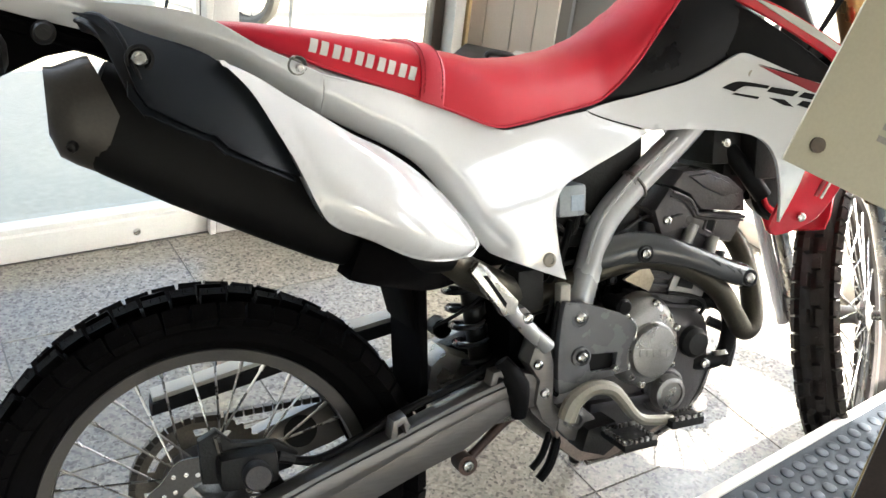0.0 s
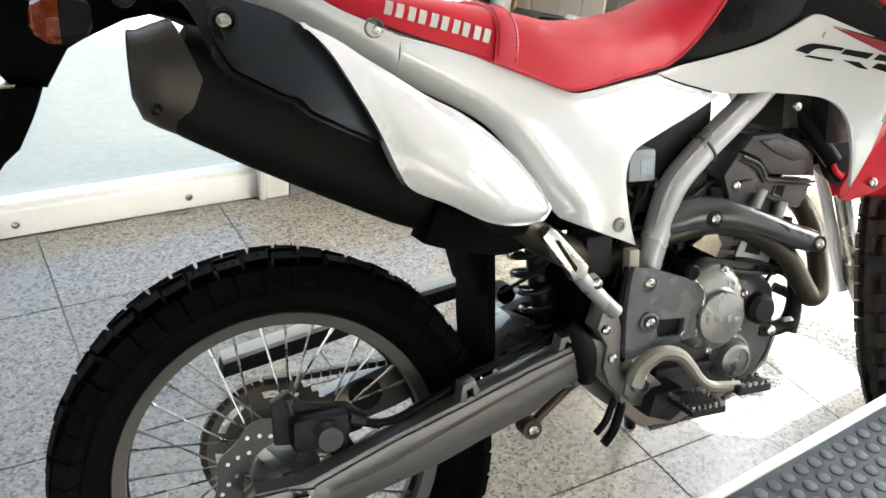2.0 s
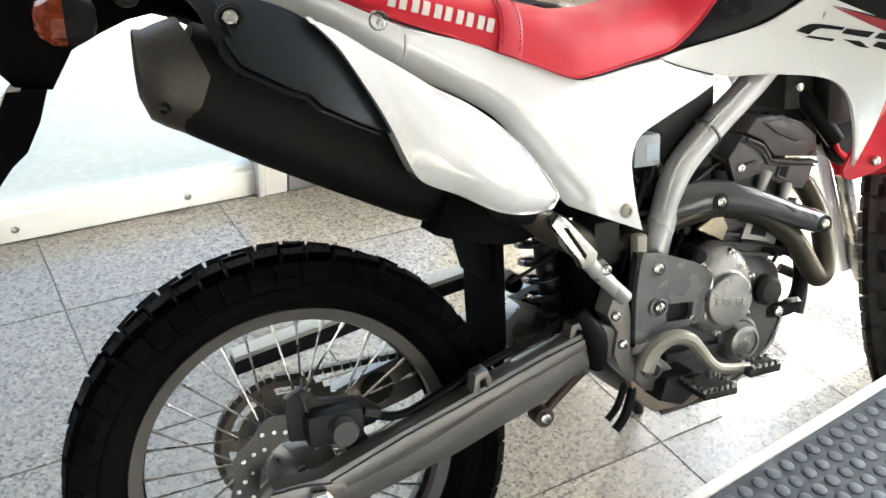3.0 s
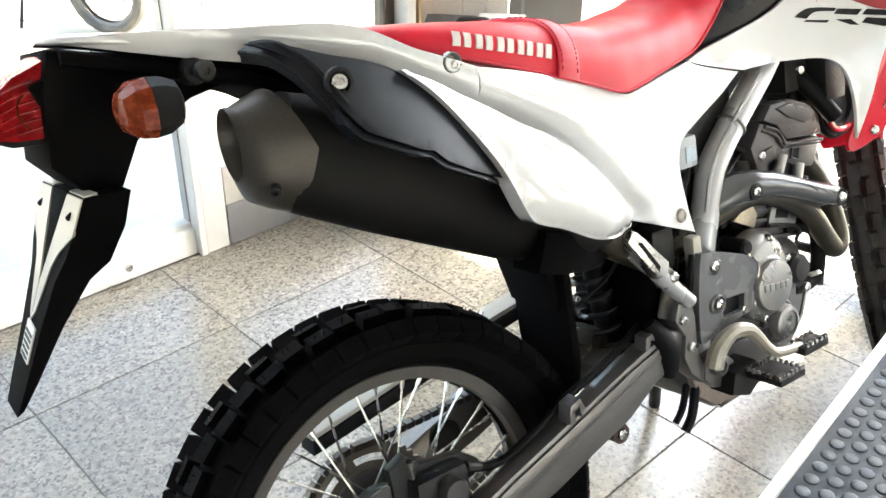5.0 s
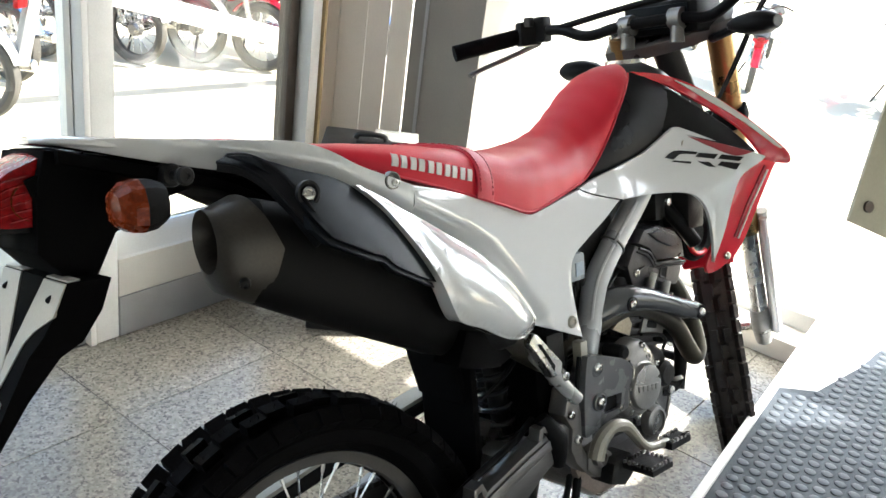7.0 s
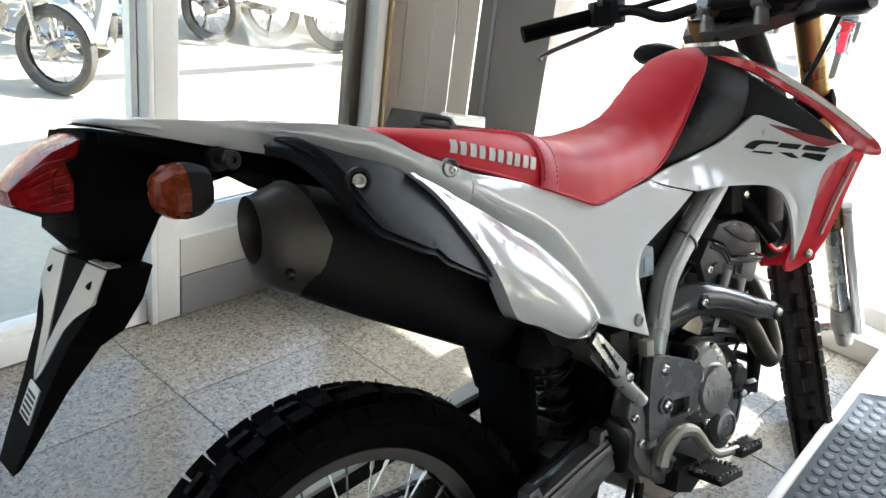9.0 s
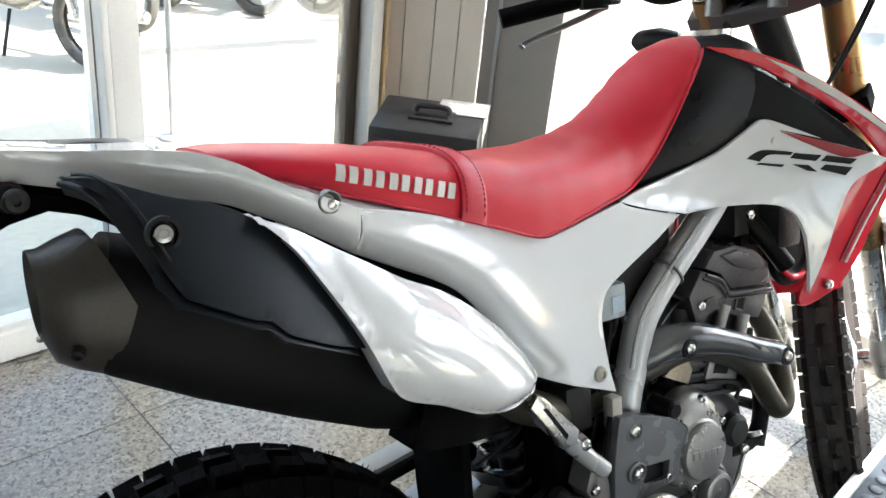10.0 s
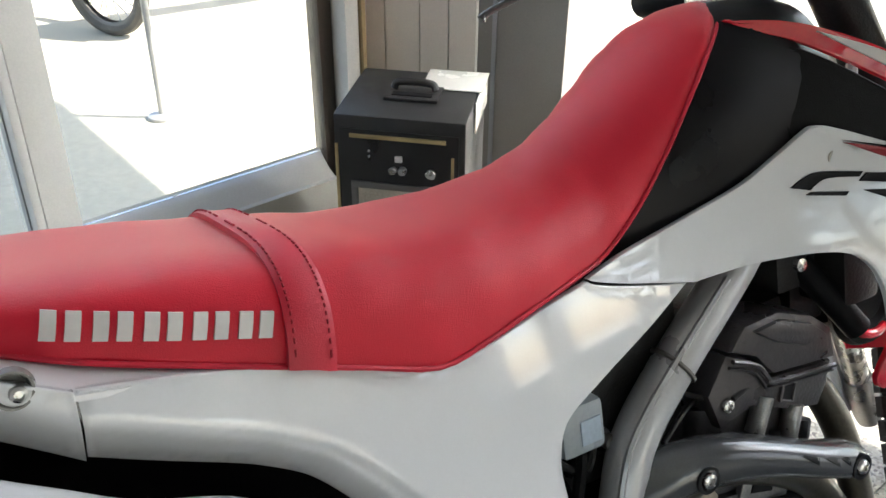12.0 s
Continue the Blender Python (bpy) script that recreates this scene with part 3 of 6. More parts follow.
SPROCKET = surface("sprocket_steel", (0.19, 0.165, 0.135), 0.42, metal=0.45, vary=0.25)
sprocket = bp("sprocket", disc(bmesh.new(), 0.090, 0.105, 0.062, 0.068, 42, 0.0032, 0, REAR, 252), SPROCKET, rear, "toothed steel rear sprocket")
bp("sprocket_web", disc(bmesh.new(), 0.045, 0.079, 0.062, 0.068, 6, 0.0, 0, REAR, 72), SPROCKET, sprocket)
for k in range(6):
    bp("sprocket_arm", box(0.077, 0.092, 0.062, 0.068, -0.017, 0.017, 0.001, REAR @ Matrix.Rotation(2 * math.pi * k / 6 + 0.2, 4, "Y")), SPROCKET, sprocket)
bp("sprocket_carrier", lathe([(0.03, 0.060), (0.066, 0.058), (0.066, 0.064), (0.03, 0.072)], REAR, 28), CAST, rear)
# chain: two runs of links on the left
bm = bmesh.new()
links = [(-0.108 * math.cos(t), 0.318 + 0.108 * math.sin(t)) for t in np.linspace(-1.35, 1.45, 24)]
links = [(0.42, 0.43)] + [(0.42 - 0.4 * k / 26, 0.43 - 0.008 * k / 26) for k in range(1, 26)] + links[::-1] + [(0.02 + 0.4 * k / 26, 0.212 + 0.16 * k / 26) for k in range(1, 27)]
for (xa, za), (xb, zb) in zip(links, links[1:]):
    step = math.hypot(xb - xa, zb - za)
    turn = Matrix.Translation(((xa + xb) / 2, 0.065, (za + zb) / 2)) @ Matrix.Rotation(-math.atan2(zb - za, xb - xa), 4, "Y")
    block(bm, -step * 0.40, step * 0.40, -0.007, 0.007, -0.0048, 0.0048, 0.0, turn)
bp("chain", bm, surface("oiled_chain", (0.06, 0.05, 0.042), 0.45, metal=0.5, vary=0.3, scale=40))
# axle and nut
bp("axle", lathe([(0.010, -0.135), (0.016, -0.133), (0.016, -0.118), (0.010, -0.118), (0.010, 0.128), (0.015, 0.128), (0.015, 0.14), (0.008, 0.142)], REAR, 20), STEEL, rear)

# caliper over the disc
cal = bp("brake_caliper", box(0.0, 0.085, -0.100, -0.052, 0.372, 0.425, 0.014), DARK, label="black rear brake caliper")
bp("piston_cap", lathe([(0.020, -0.098), (0.0205, -0.113), (0.018, -0.118), (0.0, -0.118)], Matrix.Translation((0.050, 0, 0.397)), 24, False), ENGINE, cal)
bp("caliper_bracket", slab([(-0.020, 0.380), (-0.022, 0.445), (0.004, 0.458), (0.025, 0.435), (0.09, 0.425), (0.118, 0.402), (0.108, 0.382), (0.05, 0.37)], -0.072, -0.056, 0.003), DARK, cal)
bp("bleed_nipple", tube([(0.005, -0.085, 0.43), (0.0, -0.092, 0.458)], 0.005, 8), STEEL, cal)
bp("slide_pin", tube([(0.085, -0.088, 0.41), (0.13, -0.088, 0.392)], [0.009, 0.006], 10), DARK, cal)
bp("brake_hose", tube([(0.09, -0.085, 0.405), (0.14, -0.095, 0.398), (0.20, -0.100, 0.42), (0.26, -0.100, 0.446), (0.36, -0.098, 0.476), (0.43, -0.09, 0.50)], 0.0065, 10), BLACK, cal)

# swingarm: the right arm, the left arm and the cross piece
def arm(y0, y1):
    return slab([(-0.075, 0.325), (-0.06, 0.343), (0.01, 0.345), (0.13, 0.388), (0.25, 0.427), (0.36, 0.464), (0.455, 0.492), (0.50, 0.475), (0.49, 0.428), (0.455, 0.430), (0.42, 0.418), (0.36, 0.382), (0.28, 0.356), (0.215, 0.332), (0.08, 0.297), (-0.06, 0.297), (-0.075, 0.306)], y0, y1, 0.008)


swing = bp("swingarm", arm(-0.128, -0.092), ALLOY, label="brushed aluminium box swingarm")
bp("left_arm", arm(0.088, 0.124), ALLOY, swing)
bp("arm_face", slab([(0.02, 0.338), (0.13, 0.380), (0.25, 0.419), (0.36, 0.456), (0.45, 0.481), (0.47, 0.464), (0.41, 0.451), (0.315, 0.420), (0.238, 0.389), (0.13, 0.347), (0.02, 0.318)], -0.1325, -0.1275, 0.0035), ALLOY, swing)
bm = bmesh.new()
for k, (x, z) in enumerate(((0.16, 0.365),)):
    lathe([(0.026, 0.0855), (0.028, 0.084), (0.0, 0.084)], Matrix.Translation((x, 0, z)), 24, False, bm)
# black disc for the dark inside of the pocket
bp("arm_pocket", bm, INK_GAP, swing)
bp("cross_piece", box(0.36, 0.47, -0.10, 0.10, 0.395, 0.450, 0.02), CAST, swing)
bp("shock_yoke", slab([(0.345, 0.440), (0.352, 0.478), (0.378, 0.500), (0.404, 0.487), (0.440, 0.470), (0.445, 0.440), (0.37, 0.420)], -0.012, 0.055, 0.010), CAST, swing, "cast alloy shock yoke")
bp("yoke_hole", lathe([(0.014, -0.0135), (0.014, -0.011), (0.0, -0.011)], Matrix.Translation((0.412, 0, 0.463)), 20, False), INK_GAP, swing)
bp("chain_roller", lathe([(0.017, 0.052), (0.017, 0.082), (0.0, 0.082)], Matrix.Translation((0.40, 0, 0.515)), 18, False), BLACK, swing)
bp("axle_plate", slab([(-0.07, 0.300), (-0.066, 0.338), (-0.02, 0.340), (0.04, 0.332), (0.045, 0.305), (-0.01, 0.298)], -0.133, -0.1285, 0.001), ALLOY, swing)
bp("axle_nut", lathe([(0.019, -0.128), (0.019, -0.147), (0.015, -0.150), (0.0, -0.150)], REAR, 6, False), STEEL, swing)
bp("hose_clip", slab([(0.238, 0.425), (0.243, 0.452), (0.262, 0.458), (0.270, 0.44), (0.262, 0.428), (0.258, 0.445), (0.250, 0.442), (0.250, 0.425)], -0.135, -0.108, 0.002), ALLOY, swing)
bp("hose_clip", slab([(0.40, 0.478), (0.405, 0.498), (0.418, 0.50), (0.424, 0.486), (0.414, 0.49), (0.410, 0.478)], -0.13, -0.105, 0.002), ALLOY, swing)
bp("chain_guard", slab([(-0.07, 0.442), (-0.068, 0.462), (0.08, 0.492), (0.21, 0.52), (0.33, 0.541), (0.335, 0.522), (0.21, 0.500), (0.08, 0.470)], 0.055, 0.10, 0.003), BLACK, swing)
# pale strip: sunlight on the guard's top edge, put into the colour
bp("guard_sunlit_strip", slab([(-0.066, 0.4625), (0.08, 0.4925), (0.21, 0.5205), (0.336, 0.5415), (0.336, 0.549), (0.21, 0.528), (0.08, 0.500), (-0.066, 0.470)], 0.060, 0.104, 0.001), RESIN, swing, "pale strip standing for sunlight along the chain guard's top")
bp("chain_slider", slab([(0.33, 0.46), (0.46, 0.500), (0.50, 0.49), (0.49, 0.47), (0.34, 0.43)], 0.05, 0.087, 0.003), BLACK, swing)

# rear suspension: link, dogbone, spring and reservoir
link = bp("suspension_link", tube([(0.391, -0.052, 0.323), (0.430, -0.050, 0.352), (0.475, -0.046, 0.384), (0.52, -0.042, 0.392)], [0.0085, 0.0075, 0.0095, 0.012], 12), surface("iron_link", (0.075, 0.048, 0.040), 0.45, metal=0.5, vary=0.3), label="dark iron suspension link")
bp("link_eye", lathe([(0.008, -0.066), (0.0165, -0.066), (0.0165, -0.036), (0.008, -0.036)], Matrix.Translation((0.391, 0, 0.323)), 20), bpy.data.materials["iron_link"], link)
bolt((0.391, -0.067, 0.323), 0.010, bike)
bm = tube([(0.445 + 0.028 * math.cos(t) - 0.006 * t / 6.28, 0.034 * math.sin(t), 0.43 + 0.030 * t / 6.28 * 1.0) for t in np.linspace(0, 6.28 * 6.5, 105)], 0.0055, 8, 1)
bp("shock_spring", bm, surface("spring_paint", (0.035, 0.035, 0.038), 0.25, metal=0.3, vary=0.1), label="grey coil spring of the rear shock")
bp("shock_body", tube([(0.455, 0, 0.40), (0.42, 0, 0.66)], 0.019, 16), DARK)
bp("spring_seat", lathe([(0.02, -0.008), (0.042, -0.006), (0.042, 0.006), (0.02, 0.008)], Matrix.Translation((0.452, 0, 0.43)) @ Matrix.Rotation(radians(90), 4, "X"), 24), DARK)

# ---- seat ----
SEAT = [(0.035, 0.997, 1.012, 0.060), (0.07, 0.984, 1.011, 0.098), (0.11, 0.970, 1.007, 0.120), (0.16, 0.952, 1.001, 0.133), (0.22, 0.931, 0.993, 0.139), (0.29, 0.906, 0.981, 0.140), (0.35, 0.884, 0.970, 0.138),
        (0.405, 0.864, 0.958, 0.135), (0.45, 0.866, 0.955, 0.127), (0.51, 0.875, 0.957, 0.114), (0.57, 0.884, 0.968, 0.100), (0.61, 0.893, 0.984, 0.091), (0.65, 0.923, 1.006, 0.087), (0.69, 0.966, 1.032, 0.085), (0.73, 1.014, 1.058, 0.081), (0.765, 1.048, 1.076, 0.070), (0.795, 1.066, 1.085, 0.050), (0.815, 1.075, 1.086, 0.026)]


def seat_at(x):
    rows = SEAT
    x = min(max(x, rows[0][0]), rows[-1][0] - 1e-6)
    for i in range(len(rows) - 1):
        if rows[i][0] <= x < rows[i + 1][0]:
            t = (x - rows[i][0]) / (rows[i + 1][0] - rows[i][0])
            t = t * t * (3 - 2 * t) * 0.4 + t * 0.6
            return [p + (q - p) * t for p, q in zip(rows[i][1:], rows[i + 1][1:])]


def seat_ring(x, grow=0.0, seg=44, shear=0.0, part_of=1.0):
    """Round the seat at x: flat below, sides nearly upright, a soft shoulder and a lightly crowned top."""
    out = []
    for j in range(seg + 1):
        a = math.pi * (j / seg) * part_of + math.pi * (1 - part_of) / 2
        ca, sa = math.cos(a), math.sin(a)
        low, top, w = seat_at(x)
        nose = min(1.0, max(0.0, (x - 0.46) / 0.16))
        y = w * math.copysign(abs(ca) ** (0.42 + 0.53 * nose), ca)
        z = low + (top - low) * abs(sa) ** (0.50 + 0.42 * nose) * (0.93 + 0.07 * abs(sa))
        xx = x - shear * (z - low)
        if shear:
            low, top, w = seat_at(xx)
            y = w * math.copysign(abs(ca) ** 0.55, ca)
            z = low + (top - low) * abs(sa) ** 0.62 * (0.93 + 0.07 * abs(sa))
        out.append(Vector((xx, y + math.copysign(grow, ca) * abs(ca) ** 0.5, z + grow * abs(sa) ** 0.5)))
    return out


xs = [SEAT[0][0] + (SEAT[-1][0] - SEAT[0][0]) * k / 64 for k in range(65)]
seat = bp("seat", loft([seat_ring(x) for x in xs]), SEAT_RED, label="red vinyl saddle with a grab strap across it", sharp=60)
# strap across the seat, leaning back over the top, with stitched edges
bm = loft([seat_ring(x, g, 44, -0.13) for x, g in ((0.288, -0.001), (0.288, 0.0055), (0.294, 0.0075), (0.305, 0.0065), (0.316, 0.0075), (0.322, 0.0055), (0.322, -0.001))])
bp("seat_strap", bm, STRAP_RED, seat, "red vinyl strap with stitched edges", 50)
THREAD = surface("thread", (0.30, 0.008, 0.02), 0.8)
for x in (0.2925, 0.3175):
    bm = bmesh.new()
    line = seat_ring(x, 0.0076, 88, -0.13)
    for a, b in zip(line[2:-2:2], line[3:-1:2]):
        tube([a, b], 0.0009, 5, 1, bm)
    tagged(bp("stitching", bm, THREAD, seat), kind="stuff")
bp("seat_piping", tube([seat_ring(x)[-1] + Vector((0, -0.001, 0.001)) for x in (0.09, 0.16, 0.22, 0.29, 0.35, 0.405, 0.45, 0.51, 0.57, 0.605, 0.65, 0.69, 0.73, 0.765, 0.795, 0.812)], 0.0022, 6, 3), STRAP_RED, seat)
# the black pan under the cushion
bp("seat_pan", loft([oval((x, 0, seat_at(x)[0] - 0.012), (0, 1, 0), (0, 0, 1), seat_at(x)[2] - 0.006, 0.016, 6, 24) for x in (0.05, 0.09, 0.14, 0.20, 0.27, 0.34, 0.40, 0.46, 0.53, 0.60)]), BLACK, seat)
# maker's mark on the side: plain white bars
for k in range(5):
    x = 0.143 + 0.0292 * k
    for dx, wide in ((0.0, 0.0088), (0.0136, 0.0088)):
        rows = []
        for s in (0.0, 0.33, 0.66, 1.0):
            pair = []
            for xx in (x + dx + 0.006 * s, x + dx + wide + 0.006 * s):
                low, top, w = seat_at(xx)
                z0 = 0.9900 - (xx - 0.143) * 0.29
                z = z0 + 0.0005 - 0.0185 * (1 - s)
                f = min(max((z - low) / (top - low), 0.0), 0.98)
                ca = math.sqrt(max(0.0, 1 - min(1.0, (f / 0.95) ** (1 / 0.50)) ** 2))
                pair.append((xx, -w * ca ** 0.42 - 0.0022, z))
            rows.append(pair)
        bm = bmesh.new()
        front = [[bm.verts.new(p) for p in r] for r in rows]
        inner = [[bm.verts.new((p[0], p[1] + 0.002, p[2])) for p in r] for r in rows]
        for g in (front, inner):
            for r, s in zip(g, g[1:]):
                bm.faces.new((r[0], r[1], s[1], s[0]))
        for j in range(3):
            for c in (0, 1):
                bm.faces.new((front[j][c], front[j + 1][c], inner[j + 1][c], inner[j][c]))
        for j in (0, 3):
            bm.faces.new((front[j][0], front[j][1], inner[j][1], inner[j][0]))
        bp("white_mark", bm, PRINT, seat)

# ---- tail ----
def shell(rows, power=3.0):
    """Rows of x, bottom, top and half width; power: how boxy."""
    return loft([oval((x, 0, (lo + hi) / 2), (0, 1, 0), (0, 0, 1), w, (hi - lo) / 2, power, 32) for x, lo, hi, w in rows])


tail = bp("tail_cover", shell([(-0.300, 1.050, 1.057, 0.030), (-0.285, 1.046, 1.058, 0.062), (-0.25, 1.038, 1.055, 0.084), (-0.18, 1.021, 1.045, 0.090), (-0.10, 1.002, 1.034, 0.096), (-0.03, 0.985, 1.022, 0.100), (0.02, 0.975, 1.004, 0.100), (0.05, 0.965, 0.985, 0.09)], 3.2), WHITE, label="white plastic tail cover")
tail_y = lambda x, z: float(np.interp(x, (-0.285, -0.25, -0.18, -0.10, 0.0, 0.08, 0.155), (-0.066, -0.088, -0.103, -0.115, -0.132, -0.149, -0.162)))
TAIL_LOW = [(-0.285, 1.048), (-0.2, 1.022), (-0.115, 0.999), (-0.05, 0.985), (0.02, 0.966), (0.055, 0.949), (0.10, 0.925), (0.150, 0.893)]
for side in (1, -1):
    bp("tail_side", panel([(-0.285, 1.048, 1), (-0.2, 1.022), (-0.115, 0.999), (-0.05, 0.985), (0.02, 0.966), (0.055, 0.949), (0.10, 0.925), (0.150, 0.893, 1), (0.153, 0.944, 1), (0.12, 0.960), (0.075, 0.981), (0.03, 1.008), (-0.02, 1.024), (-0.115, 1.035), (-0.2, 1.046), (-0.285, 1.054, 1)], tail_y, 0.005, 0.003, 0.006, side=side, crease=(TAIL_LOW, 0.024, 0.014)), WHITE, tail, sharp=70)
# the cup's grey carries the shade inside its recess
bp("seat_mount", lathe([(0.0, -0.149), (0.008, -0.150), (0.0108, -0.1575), (0.0122, -0.1575), (0.0132, -0.150)], Matrix.Translation((0.122, 0, 0.955)), 24, False), surface("shaded_cup", (0.16, 0.155, 0.145), 0.25, vary=0.2, scale=40), tail)
bolt((0.1245, -0.155, 0.952), 0.0058, tail)

# ---- side covers and front shrouds ----
cover_y = anchors([(0.15, 0.93, -0.159), (0.22, 0.905, -0.154), (0.294, 0.906, -0.143), (0.41, 0.862, -0.138), (0.35, 0.79, -0.148), (0.407, 0.69, -0.150), (0.45, 0.76, -0.138), (0.524, 0.626, -0.132), (0.51, 0.75, -0.118), (0.60, 0.883, -0.090), (0.70, 0.833, -0.106), (0.60, 0.80, -0.108), (0.5, 0.86, -0.116)])
COVER_LOW = [(0.404, 0.680), (0.364, 0.724), (0.327, 0.774), (0.292, 0.815), (0.252, 0.842), (0.196, 0.870), (0.1515, 0.893)]
for side in (1, -1):
    cover = bp("side_cover", panel([(0.1545, 0.944, 1), (0.224, 0.927), (0.30, 0.903), (0.361, 0.881), (0.415, 0.860), (0.455, 0.861), (0.522, 0.871), (0.574, 0.8775, 1), (0.584, 0.8715), (0.620, 0.8595), (0.691, 0.8410, 1), (0.639, 0.816), (0.572, 0.790), (0.526, 0.770), (0.511, 0.745), (0.509, 0.716), (0.517, 0.665), (0.528, 0.628, 1)] + [(*p, 1) if k in (0, len(COVER_LOW) - 1) else p for k, p in enumerate(COVER_LOW)], cover_y, 0.004, 0.003, 0.006, side=side, crease=(COVER_LOW, 0.029, 0.030)), WHITE, label="glossy white side cover", sharp=70)
# shelf that closes the covers to the seat
TOP_LINE = [(-0.10, 1.032), (-0.05, 1.028), (-0.02, 1.024), (0.03, 1.0085), (0.075, 0.981), (0.12, 0.960), (0.154, 0.944), (0.224, 0.927), (0.30, 0.903), (0.361, 0.881), (0.415, 0.860)]
for side in (1, -1):
    rows = []
    for x, z in TOP_LINE:
        y0 = (tail_y(x, z) if x < 0.155 else cover_y(x, z)) + 0.0015
        low, _, w = seat_at(x)
        y1, z1 = (-0.05, z + 0.004) if x < 0.03 else (-w + 0.02, low + 0.003)
        rows.append([Vector((x, side * y, q)) for y, q in ((y0, z - 0.0025), (y1, z1), (y1, z1 - 0.004), (y0, z - 0.0065))])
    bp("cover_shelf", loft(rows), WHITE, tail)
bolt((0.494, -0.137, 0.664), 0.011, bike, RESIN)
shroud_y = anchors([(0.611, 0.883, -0.091), (0.70, 0.86, -0.107), (0.763, 0.85, -0.115), (0.850, 0.955, -0.124), (0.877, 0.918, -0.118), (0.91, 0.88, -0.124), (0.94, 0.889, -0.135), (1.012, 0.885, -0.186), (1.02, 0.872, -0.192), (0.85, 0.832, -0.134), (0.895, 0.785, -0.143), (0.966, 0.804, -0.168), (0.921, 0.685, -0.142)])
for side in (1, -1):
    shroud = bp("shroud", panel([(0.5765, 0.8785, 1), (0.620, 0.888), (0.690, 0.900), (0.764, 0.917), (0.812, 0.938), (0.840, 0.953), (0.856, 0.958), (0.882, 0.949), (0.956, 0.915), (1.030, 0.886), (1.033, 0.875), (0.988, 0.848), (0.966, 0.804), (0.947, 0.744), (0.921, 0.685, 1), (0.917, 0.742), (0.906, 0.791), (0.884, 0.820), (0.845, 0.834), (0.763, 0.842), (0.725, 0.8425), (0.6935, 0.8425, 1), (0.622, 0.8615), (0.586, 0.8735)], shroud_y, 0.004, 0.0022, 0.010, side=side), WHITE, label="white radiator shroud with dark red and black graphics", sharp=60)
    on = lambda x, z: shroud_y(x, z) - 0.0022
    bp("graphic", panel([(0.878, 0.938, 1), (0.940, 0.919), (1.012, 0.893, 1), (0.975, 0.890), (0.928, 0.911)], on, 0.002, 0.001, 0.012, side=side), WINE, shroud)
    bp("graphic_line", panel([(0.876, 0.9405, 1), (0.940, 0.9215), (1.006, 0.8985, 1), (0.940, 0.9185, 1)], on, 0.002, 0.0006, 0.012, 2, side=side), INK_GAP, shroud)
    # model mark: plain slanted black swooshes
    for pts in ([(0.817, 0.9045, 1), (0.832, 0.9115), (0.850, 0.9140), (0.893, 0.9065, 1), (0.889, 0.9020, 1), (0.856, 0.9065), (0.842, 0.9020, 1), (0.8365, 0.8985, 1)],
                [(0.838, 0.8965, 1), (0.877, 0.8895, 1), (0.873, 0.8860, 1), (0.832, 0.8945, 1)],
                [(0.889, 0.8975, 1), (0.897, 0.9045, 1), (0.938, 0.8970, 1), (0.928, 0.8890, 1)], [(0.892, 0.8880, 1), (0.916, 0.8845, 1), (0.930, 0.8725, 1), (0.916, 0.8755, 1)],
                [(0.938, 0.8880, 1), (0.947, 0.8955, 1), (0.992, 0.8855, 1), (0.982, 0.8785, 1)],
                [(0.936, 0.8755, 1), (0.945, 0.8820, 1), (0.985, 0.8735, 1), (0.974, 0.8625, 1)]):
        bp("black_mark", panel(pts, on, 0.002, 0.0006, 0.012, 4, side=side), INK_GAP, shroud)
    bp("shroud_screw", lathe([(0.0, -0.002), (0.0085, -0.002), (0.010, 0.0), (0.010, 0.004)], Matrix.Translation((0.870, side * -0.1185, 0.9235)), 20, False), RESIN, shroud)
    upper_y = anchors([(0.80, 1.06, -0.062), (0.865, 1.042, -0.095), (0.952, 0.982, -0.155), (1.06, 0.895, -0.195), (0.915, 0.972, -0.130)])
    inner = bp("inner_panel", panel([(0.80, 1.045, 1), (0.86, 1.03), (0.93, 0.985), (1.0, 0.93), (1.04, 0.89, 1), (0.96, 0.90), (0.88, 0.935), (0.84, 0.94, 1)], anchors([(0.80, 1.05, -0.070), (0.85, 0.95, -0.105), (1.03, 0.89, -0.168), (0.95, 0.98, -0.135)]), 0.004, 0.004, 0.02, side=side), BLACK)
    red = bp("red_shroud", panel([(0.795, 1.068, 1), (0.85, 1.058), (0.915, 1.028), (0.995, 0.972), (1.070, 0.905), (1.092, 0.877), (1.086, 0.862), (1.040, 0.876), (1.032, 0.892), (0.990, 0.945), (0.925, 0.994), (0.86, 1.036), (0.815, 1.056)], upper_y, 0.004, 0.003, 0.010, side=side), RED, label="glossy red upper shroud", sharp=60)
    # white stripe along the upper edge, laid just proud of the shroud
    bp("white_graphic", panel([(0.87, 1.046, 1), (0.935, 1.013), (1.005, 0.960), (1.075, 0.895, 1), (1.062, 0.900), (0.995, 0.957), (0.930, 1.003)], lambda x, z: upper_y(x, z) - 0.0022, 0.002, 0.001, 0.012, side=side), PRINT, red)
    low_y = anchors([(1.085, 0.864, -0.184), (1.05, 0.79, -0.174), (1.03, 0.733, -0.155), (1.0, 0.686, -0.144), (0.925, 0.665, -0.136), (0.966, 0.804, -0.162), (0.947, 0.744, -0.148), (1.033, 0.875, -0.184)])
